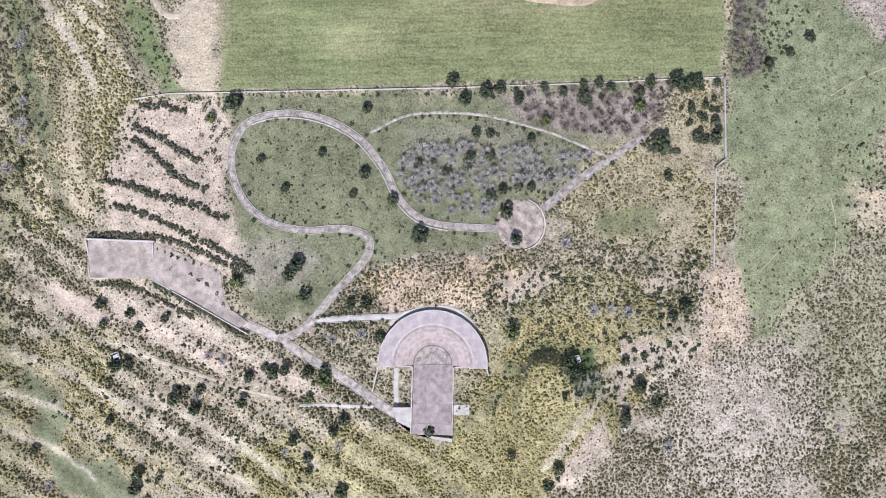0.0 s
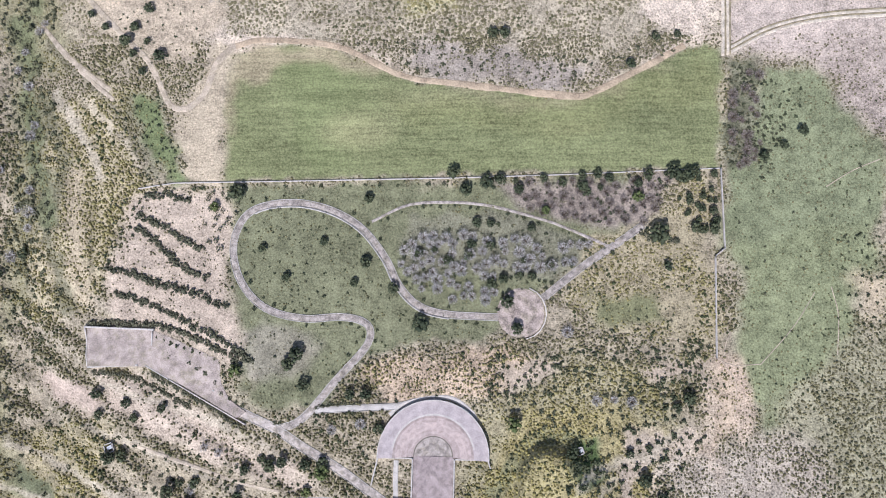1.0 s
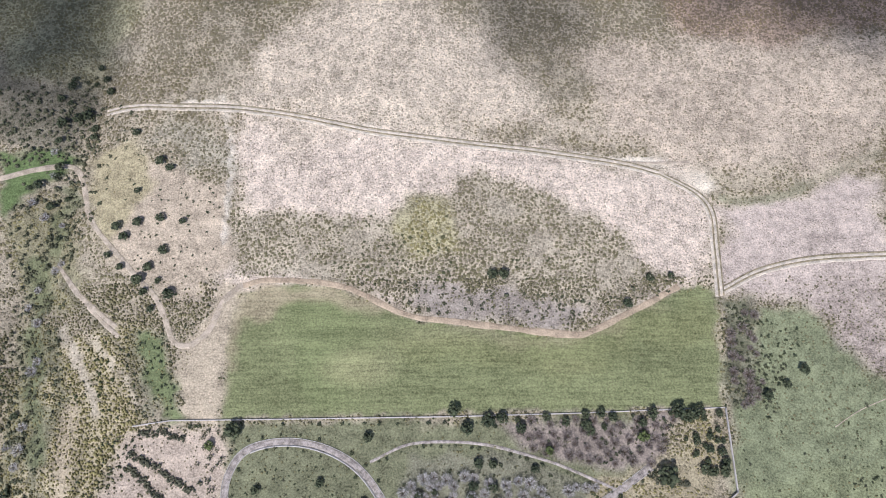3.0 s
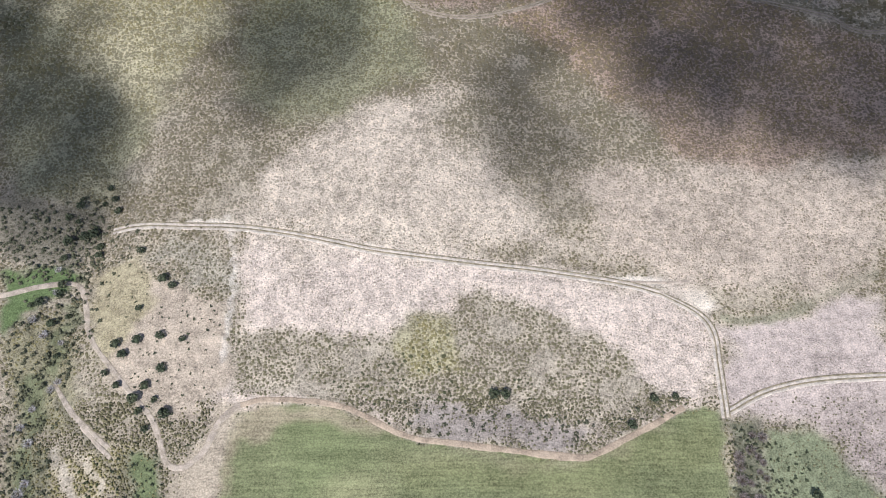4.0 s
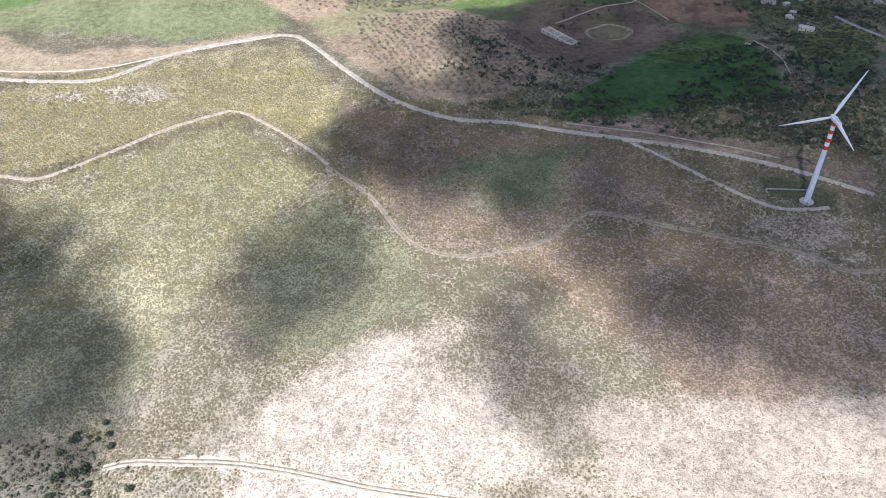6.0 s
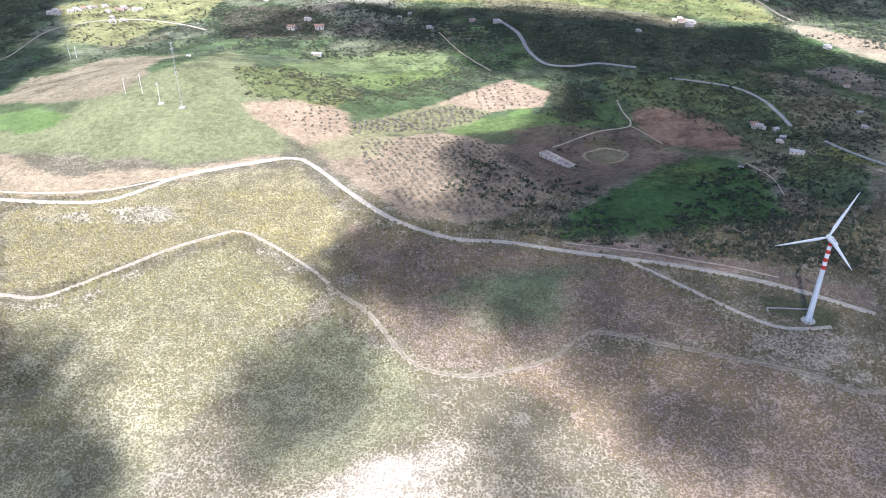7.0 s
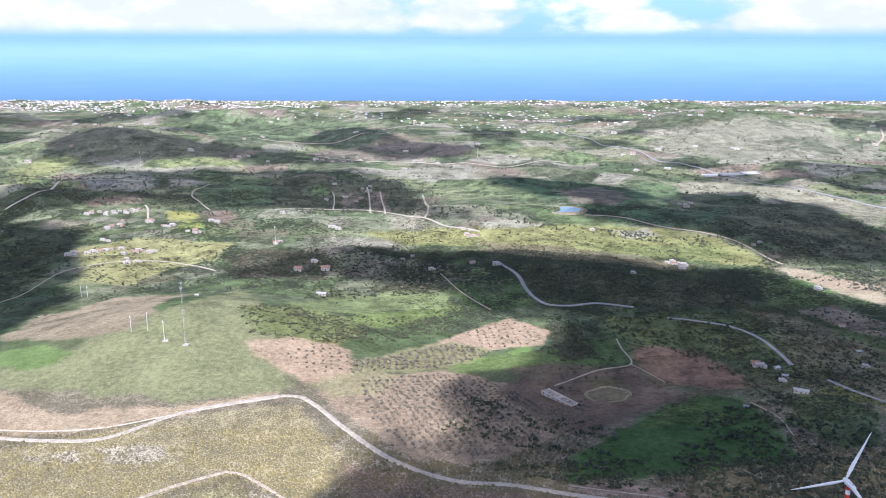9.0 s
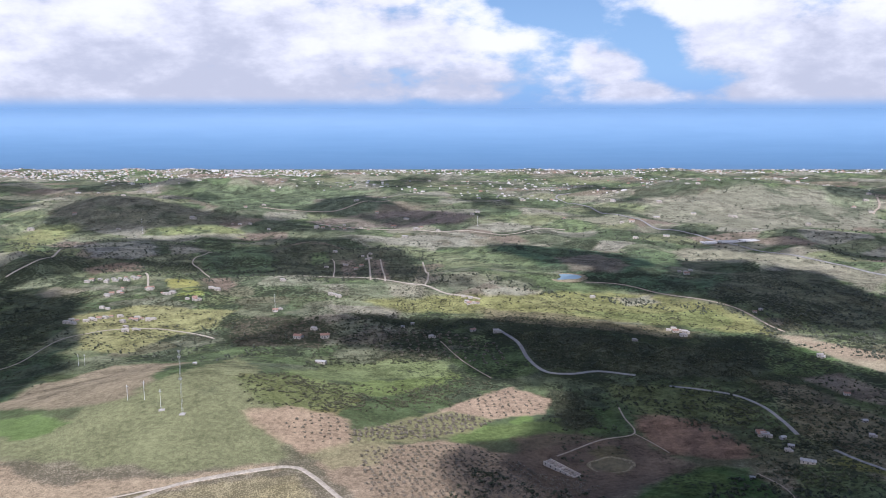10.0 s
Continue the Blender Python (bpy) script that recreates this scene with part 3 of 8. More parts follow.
region(FIELD, 0.0, 1.2, [(-80.5, 111.5), (-66.1, 116.9), (-38.4, 114.6), (-13, 103), (3.7, 100.6), (45.1, 95.3), (57.7, 97.7), (88.6, 113.1), (102, 114.7), (98, 68.7), (9.2, 67.4), (-76.9, 66.6)])
region((0.34, 0.28, 0.19), 0.0, 3, [(-79.5, 111.4), (-66, 116.4), (-38.4, 114.1), (-17.1, 104.4), (-29.7, 105), (-55.1, 109.9), (-71.3, 101.3), (-76.1, 81.9)], 0.75)
region((0.34, 0.28, 0.19), 0.0, 3, [(-0.5, 100.2), (45, 94.8), (57.7, 97.3), (84.2, 111.5), (65.8, 95), (44.8, 90.9), (14, 94.6)], 0.4)
region((0.20, 0.20, 0.09), 0.0, 4, [(-17.1, 98.2), (44.9, 93.1), (96.8, 110.2), (99.2, 96.8), (44.1, 80.2), (-4.7, 85.1)], 0.35)
region((0.11, 0.15, 0.055), 0.0, 3, [(-55.1, 109.9), (-38.3, 111.9), (-21.2, 93.9), (-29, 72.9), (-44.9, 69), (-53.8, 85.8)], 0.2)
region((0.44, 0.37, 0.27), 0.08, 2.5, [(-93.7, 95.1), (-80.9, 116), (-72.5, 118.1), (-78, 101.4), (-76.9, 66.6), (-93.3, 67.2)])
region((0.155, 0.18, 0.088), 0.35, 2, [(-110.9, 99.7), (-100, 95.2), (-91.9, 67.2), (-96.8, 66.2), (-107.8, 82.4)])
region((0.13, 0.13, 0.085), 0.5, 2, [(104.2, 110.2), (115.5, 107.8), (113, 71), (101.4, 67.1)])
region((0.208, 0.225, 0.132), 0.35, 3, [(115.6, 108.9), (140, 103), (154, 78.9), (157.9, 70.5), (153.8, 50.4), (97.5, 39.5), (101.4, 67.1), (110, 71.1)])
region((0.40, 0.335, 0.285), 0.5, 4, [(109.3, 148.1), (177, 162.3), (159.7, 78.8), (140, 103), (115.8, 110), (105.9, 114.7)])
region((0.38, 0.315, 0.235), 0.4, 3, [(-122, 173.3), (-87.6, 159.6), (-80.2, 126.5), (-91.3, 107.4), (-121.2, 122.6), (-139.4, 163.2)])
region(STRAW, 0.6, 3, [(-146.2, 177.8), (-123.9, 181.6), (-116.8, 160.1), (-127.7, 131.6), (-136.9, 147.1)])
region((0.135, 0.18, 0.075), 0.1, 2, [(-179.9, 175.1), (-167.2, 178), (-154, 183.4), (-147.1, 172.3), (-156.4, 168), (-170.7, 146.1)])
region((0.215, 0.20, 0.11), 0.9, 4, [(-170.7, 146.1), (-153.5, 163.6), (-142.6, 148.5), (-137, 110.3), (-160.5, 107.7)])
region((0.17, 0.155, 0.11), 0.7, 4, [(-194.9, 220.5), (-157, 213.7), (-147.1, 209.6), (-153.7, 182.1), (-182.1, 181.9)])
band((0.19, 0.19, 0.115), 0.8, [(108.7, 151.9), (124, 149.9), (137.7, 152.7), (150.4, 161.4), (179.2, 172.6)], 4, 1.2, 0.8)
band((0.58, 0.51, 0.41), 0.2, [(81.7, 169.4), (94.9, 166.1), (103.1, 159.5), (107.1, 153.1)], 6, 2, 0.8)
band((0.58, 0.52, 0.43), 0.2, [(-130.1, 198.2), (-96.9, 199.5), (-59.1, 191.4), (-17.7, 182.2), (27.7, 176.5), (61.5, 171.2), (95.2, 168.7)], 2.2, 0.8, 0.8)
band((0.13, 0.15, 0.075), 0.6, [(-158.4, 132.4), (-153.1, 114.3), (-152.6, 93.7), (-144.9, 71), (-139.8, 50.5)], 7, 2, 0.85)
band((0.13, 0.15, 0.075), 0.6, [(-148.3, 163), (-151.5, 147.7), (-152.7, 133.1)], 6, 2, 0.8)
band((0.15, 0.14, 0.09), 1.1, [(-147.5, 123.2), (-133.3, 109.2), (-121.1, 97.7), (-110.9, 82.4), (-105.8, 74)], 4, 1.2, 0.8)
band((0.3, 0.275, 0.21), 1.3, [(-24.7, 200.1), (-17.8, 196.2), (-10.9, 190.9)], 11, 3, 0.9)
band((0.3, 0.275, 0.21), 1.3, [(5.5, 209), (12.5, 205)], 8, 2, 0.8)
band((0.29, 0.265, 0.2), 1.2, [(-119.2, 189.9), (-104.4, 181.4), (-89.7, 170.5), (-85.8, 164.1)], 13, 3, 0.85)
band((0.55, 0.5, 0.42), 0.15, [(-91.3, 202.6), (-86.2, 183.4), (-83.7, 165.3), (-84, 133.5)], 1.6, 0.8, 0.7)
band((0.13, 0.14, 0.085), 1.0, [(106.7, 105.6), (113.1, 92.3), (109.2, 79.4), (103.9, 71.1)], 6, 1.5, 0.7)
# the broad dry shoulder
region((0.455, 0.385, 0.295), 0.75, 13, [(-96.6, 200.7), (-88.7, 228.7), (-48.9, 273.2), (-10.9, 275.6), (25.2, 231.5), (55.5, 180.5), (95.4, 169.4), (27.3, 177.5), (-42.3, 184.8), (-91.3, 197.6)])
region((0.38, 0.315, 0.24), 0.8, 9, [(53.9, 218.1), (121.8, 243.9), (201.4, 236.3), (174.7, 169.7), (102.4, 172.6), (72.8, 183.2)])
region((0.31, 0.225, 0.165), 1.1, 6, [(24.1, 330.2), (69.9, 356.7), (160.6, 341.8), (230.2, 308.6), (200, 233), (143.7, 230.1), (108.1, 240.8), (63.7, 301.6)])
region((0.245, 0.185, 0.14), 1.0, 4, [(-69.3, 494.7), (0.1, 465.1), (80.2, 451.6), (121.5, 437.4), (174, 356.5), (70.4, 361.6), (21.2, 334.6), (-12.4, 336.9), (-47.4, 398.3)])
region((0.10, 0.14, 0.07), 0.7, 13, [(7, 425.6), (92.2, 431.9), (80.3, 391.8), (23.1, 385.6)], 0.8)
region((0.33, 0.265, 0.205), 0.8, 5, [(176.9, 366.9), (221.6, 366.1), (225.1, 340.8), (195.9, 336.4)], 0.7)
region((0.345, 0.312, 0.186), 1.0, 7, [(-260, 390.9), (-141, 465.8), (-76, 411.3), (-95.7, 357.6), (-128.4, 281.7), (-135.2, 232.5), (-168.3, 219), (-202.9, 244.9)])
# scrub and greener grass, darkened in colour with the shade of clouds 1 and 2
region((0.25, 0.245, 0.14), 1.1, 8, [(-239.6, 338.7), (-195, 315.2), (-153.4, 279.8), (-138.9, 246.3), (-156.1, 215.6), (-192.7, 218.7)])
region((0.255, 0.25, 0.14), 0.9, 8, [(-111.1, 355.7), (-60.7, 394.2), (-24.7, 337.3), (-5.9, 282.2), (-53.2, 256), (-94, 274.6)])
region((0.36, 0.31, 0.185), 1.0, 4, [(-313.7, 502.4), (-200, 551.9), (-114.8, 585.1), (-69.6, 504.3), (-79.8, 434.2), (-136.6, 480.5), (-222.2, 424.8), (-264.4, 404.1)])
for _pale in ([(-270.2, 503.6), (-256, 508.3), (-243.1, 495.9), (-256.4, 489.8)], [(-245.1, 511.4), (-221.8, 514.7), (-197.9, 516.6), (-185.6, 502.5), (-201.5, 489.9), (-221.6, 491.3), (-232.9, 500.5)], [(-288.9, 500.6), (-277.5, 502.1), (-269.5, 492.9), (-280.7, 491.4)]):
    region((0.48, 0.42, 0.315), 1.05, 3, _pale)
for _pale in ([(-260.1, 395.6), (-239.5, 394.3), (-225.8, 400.9), (-225.2, 391.9), (-242, 385.5), (-254, 383.5)], [(-223, 402.1), (-209.8, 411.4), (-204.1, 405.5), (-213.9, 396.3)], [(-204.6, 424.8), (-186.2, 432.5), (-187.5, 426.2), (-198.4, 417.4)], [(-124.3, 459.2), (-111.9, 452.6), (-94, 433.9), (-100.8, 432.3), (-116, 445.8)]):
    region((0.48, 0.42, 0.315), 1.05, 3, _pale)
region((0.38, 0.325, 0.185), 1.0, 4, [(-162.6, 539.6), (-113.2, 574.8), (-73.6, 504.3), (-76.2, 434.2), (-118.3, 466.4)])
region((0.37, 0.275, 0.205), 0.5, 2, [(82.8, 473.8), (137, 462.9), (185.9, 437.9), (186.4, 426.4), (133.7, 445.1), (81.3, 461.1)])
region((0.10, 0.105, 0.055), 0.8, 2, [(190.2, 402.7), (222.1, 396.3), (233.7, 382.1), (223.8, 363.4), (213.4, 370.4), (192.5, 387.2)])
# over the brow
region((0.232, 0.24, 0.125), 0.5, 6, [(-383.3, 641), (-323.9, 680), (-254.9, 763), (-252.9, 953), (-152.4, 720), (-121.4, 611), (-202, 573.9), (-367.1, 609)])
region((0.27, 0.225, 0.15), 0.3, 6, [(-433.2, 736), (-450.5, 839), (-387.4, 904), (-294.6, 907), (-279.9, 704), (-338.8, 690)])
region((0.15, 0.21, 0.075), 0.0, 4, [(-410.3, 693), (-361.3, 693), (-325.8, 659), (-346.8, 638), (-386.7, 647)])
region((0.42, 0.33, 0.22), 0.6, 4, [(-364.2, 603), (-298.5, 560), (-206.4, 573.7), (-131.5, 602), (-129.2, 589.8), (-201.6, 557.1), (-271.3, 525.8), (-327.7, 530.6)])
region((0.40, 0.30, 0.20), 0.4, 3, [(-175.9, 681), (-121.2, 724), (-87.1, 708), (-75, 640), (-115.4, 618), (-146.1, 656)])
region((0.35, 0.27, 0.185), 0.6, 3, [(-103.8, 603), (-70.9, 648), (9, 684), (59.6, 661), (85.5, 622), (136, 585), (47.3, 505.9), (18.5, 490.5), (-25.3, 504.7), (-71.2, 558.1)])
region((0.40, 0.30, 0.205), 0.4, 3, [(-33.7, 709), (10.2, 788), (73.9, 848), (114.2, 815), (102.2, 765), (37.6, 741)])
region((0.16, 0.23, 0.075), 0.0, 3, [(9.2, 703), (66.9, 756), (98.7, 759), (62.8, 703), (24.7, 685)])
region((0.26, 0.25, 0.13), 0.4, 4, [(-83.9, 678), (9.9, 766), (49, 743), (9.1, 691), (-71.2, 652)])
region((0.175, 0.22, 0.08), 0.3, 5, [(-177.6, 852), (-22.4, 934), (31.2, 894), (-78, 787), (-126.5, 761)])
region((0.22, 0.22, 0.085), 0.9, 4, [(-208.3, 778), (-154, 791), (-82.9, 776), (-98.1, 711), (-151.1, 713)])
# brown covers on the right, their colour lowered to deepen the cloud shade
region((0.23, 0.15, 0.10), 0.2, 4, [(186.2, 753), (235.2, 746), (273.6, 670), (253.9, 649), (192.2, 682)])
region((0.17, 0.13, 0.092), 0.3, 4, [(49.2, 658), (115.6, 696), (183.9, 716), (194.1, 669), (199.6, 632), (98, 547.5), (56, 615)])
region((0.085, 0.145, 0.05), 0.3, 4, [(134, 554.3), (229.6, 635), (252.6, 591.9), (245.5, 496.7), (161.7, 480.9), (82.1, 466.4), (86.5, 497.7)])
region((0.23, 0.175, 0.13), 0.7, 4, [(97.2, 466.2), (172, 451.2), (266.2, 406.1), (256.2, 386.3), (212.9, 415.2), (167, 434.5), (113.2, 451.7)])
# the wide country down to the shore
# the darkest of these hues take in cloud shade as well as scrub
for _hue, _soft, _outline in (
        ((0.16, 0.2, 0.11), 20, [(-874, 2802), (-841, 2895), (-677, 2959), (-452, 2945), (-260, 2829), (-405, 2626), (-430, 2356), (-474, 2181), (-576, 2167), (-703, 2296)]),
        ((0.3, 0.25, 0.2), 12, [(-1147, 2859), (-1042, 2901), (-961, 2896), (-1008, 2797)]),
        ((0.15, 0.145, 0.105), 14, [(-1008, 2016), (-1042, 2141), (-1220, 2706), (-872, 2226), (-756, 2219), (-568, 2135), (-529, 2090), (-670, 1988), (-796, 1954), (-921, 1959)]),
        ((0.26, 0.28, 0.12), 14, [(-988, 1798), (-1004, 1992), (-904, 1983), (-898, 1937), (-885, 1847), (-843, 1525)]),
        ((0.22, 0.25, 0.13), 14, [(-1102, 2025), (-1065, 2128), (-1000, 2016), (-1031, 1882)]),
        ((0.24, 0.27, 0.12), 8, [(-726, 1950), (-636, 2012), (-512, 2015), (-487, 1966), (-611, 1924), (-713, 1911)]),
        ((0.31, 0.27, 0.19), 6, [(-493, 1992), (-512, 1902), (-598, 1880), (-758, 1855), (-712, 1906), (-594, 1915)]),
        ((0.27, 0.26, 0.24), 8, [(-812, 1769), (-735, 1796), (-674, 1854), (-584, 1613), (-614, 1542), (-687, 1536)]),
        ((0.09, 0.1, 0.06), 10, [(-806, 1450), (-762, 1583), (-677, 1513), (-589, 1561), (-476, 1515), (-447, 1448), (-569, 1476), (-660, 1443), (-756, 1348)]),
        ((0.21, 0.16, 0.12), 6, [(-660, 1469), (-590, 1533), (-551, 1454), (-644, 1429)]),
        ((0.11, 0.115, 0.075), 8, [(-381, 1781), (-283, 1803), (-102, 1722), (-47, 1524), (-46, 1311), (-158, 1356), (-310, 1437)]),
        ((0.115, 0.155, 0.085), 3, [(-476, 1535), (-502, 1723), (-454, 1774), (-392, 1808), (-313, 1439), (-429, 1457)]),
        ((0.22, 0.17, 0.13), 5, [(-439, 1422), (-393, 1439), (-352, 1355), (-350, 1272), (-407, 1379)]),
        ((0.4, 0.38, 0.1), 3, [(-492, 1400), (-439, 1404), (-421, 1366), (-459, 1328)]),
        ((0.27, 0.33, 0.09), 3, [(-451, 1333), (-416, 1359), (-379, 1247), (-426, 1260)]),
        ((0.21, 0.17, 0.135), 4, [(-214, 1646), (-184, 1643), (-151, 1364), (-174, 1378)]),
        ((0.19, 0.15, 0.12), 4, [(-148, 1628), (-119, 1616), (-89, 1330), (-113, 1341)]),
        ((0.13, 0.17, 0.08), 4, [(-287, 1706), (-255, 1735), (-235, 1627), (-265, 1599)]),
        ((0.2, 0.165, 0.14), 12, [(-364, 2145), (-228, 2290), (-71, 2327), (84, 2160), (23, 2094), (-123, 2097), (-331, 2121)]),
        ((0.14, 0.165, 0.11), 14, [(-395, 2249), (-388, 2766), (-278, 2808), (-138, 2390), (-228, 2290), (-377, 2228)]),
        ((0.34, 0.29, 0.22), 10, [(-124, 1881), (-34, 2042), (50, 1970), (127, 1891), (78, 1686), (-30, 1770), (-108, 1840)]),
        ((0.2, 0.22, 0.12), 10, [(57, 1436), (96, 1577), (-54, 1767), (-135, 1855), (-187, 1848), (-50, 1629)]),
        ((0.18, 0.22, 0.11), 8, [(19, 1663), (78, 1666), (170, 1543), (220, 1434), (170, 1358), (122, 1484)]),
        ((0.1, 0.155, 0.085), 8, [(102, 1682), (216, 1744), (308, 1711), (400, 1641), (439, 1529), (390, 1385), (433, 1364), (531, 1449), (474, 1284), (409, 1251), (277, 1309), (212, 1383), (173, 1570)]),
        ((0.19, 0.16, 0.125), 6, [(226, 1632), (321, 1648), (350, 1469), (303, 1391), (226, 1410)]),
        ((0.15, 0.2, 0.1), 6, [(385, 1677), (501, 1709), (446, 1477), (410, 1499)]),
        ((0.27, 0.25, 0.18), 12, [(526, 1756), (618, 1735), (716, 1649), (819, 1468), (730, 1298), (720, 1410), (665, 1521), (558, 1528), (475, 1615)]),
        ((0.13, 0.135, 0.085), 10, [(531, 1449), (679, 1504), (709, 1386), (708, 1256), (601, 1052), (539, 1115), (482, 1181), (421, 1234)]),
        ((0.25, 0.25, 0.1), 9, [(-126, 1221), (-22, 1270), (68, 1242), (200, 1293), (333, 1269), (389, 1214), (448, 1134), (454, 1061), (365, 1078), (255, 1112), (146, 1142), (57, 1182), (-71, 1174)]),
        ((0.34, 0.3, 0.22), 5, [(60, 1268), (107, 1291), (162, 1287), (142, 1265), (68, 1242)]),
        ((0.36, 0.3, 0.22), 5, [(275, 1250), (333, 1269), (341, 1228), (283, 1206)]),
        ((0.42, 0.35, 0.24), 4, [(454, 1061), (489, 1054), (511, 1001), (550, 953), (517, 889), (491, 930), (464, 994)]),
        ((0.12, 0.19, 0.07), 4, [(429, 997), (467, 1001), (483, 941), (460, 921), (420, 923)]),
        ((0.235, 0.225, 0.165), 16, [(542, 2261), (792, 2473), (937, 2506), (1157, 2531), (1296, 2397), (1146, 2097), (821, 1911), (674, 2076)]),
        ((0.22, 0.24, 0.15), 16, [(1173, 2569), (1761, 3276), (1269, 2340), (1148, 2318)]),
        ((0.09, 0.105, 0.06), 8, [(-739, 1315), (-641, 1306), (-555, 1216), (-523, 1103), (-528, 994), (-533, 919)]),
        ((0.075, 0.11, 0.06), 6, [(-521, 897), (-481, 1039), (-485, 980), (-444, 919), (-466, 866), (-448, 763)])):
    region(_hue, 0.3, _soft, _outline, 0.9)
region((0.40, 0.32, 0.22), 0.3, 6, [(460.7, 1056), (488.7, 1025), (556, 973), (536.7, 938), (488.1, 962)])
# dark wood; its near-black hue also carries the cloud shade
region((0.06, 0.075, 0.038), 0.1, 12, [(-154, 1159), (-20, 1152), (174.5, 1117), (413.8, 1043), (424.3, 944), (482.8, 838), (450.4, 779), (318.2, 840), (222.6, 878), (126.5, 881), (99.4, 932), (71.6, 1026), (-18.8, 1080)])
# thickets and hedgerows that break up the green country
_green = smooth(COVER[..., 1] / COVER[..., 0], 0.98, 1.12) * smooth(LAND_YY, 640, 760) * (1 - smooth(LAND_YY, 3700, 3950))
_thick = smooth(value_noise(LAND_XX, LAND_YY, 34, 8) + 0.8 * value_noise(LAND_XX, LAND_YY, 13, 9) + 0.5 * value_noise(LAND_XX, LAND_YY, 110, 2), 0.2, 0.42)
_far = smooth(value_noise(LAND_XX, LAND_YY, 90, 12) + 0.8 * value_noise(LAND_XX, LAND_YY, 36, 13) + 0.5 * value_noise(LAND_XX, LAND_YY, 260, 14), 0.25, 0.5) * smooth(LAND_YY, 1300, 1900)
for _size, _lo, _seed in ((75, 780, 3), (150, 1300, 4)):
    _thick = np.maximum(_thick, (1 - smooth(patchwork(LAND_XX, LAND_YY, _size, _seed)[1], 0.02, 0.06)) * smooth(value_noise(LAND_XX, LAND_YY, 120, 7), -0.3, 0.1) * smooth(LAND_YY, _lo, _lo + 200))
_w = (0.75 * np.maximum(_green * _thick, 0.8 * _far))[..., None]
COVER[:] = COVER * (1 - _w) + np.array((0.075, 0.09, 0.058)) * _w
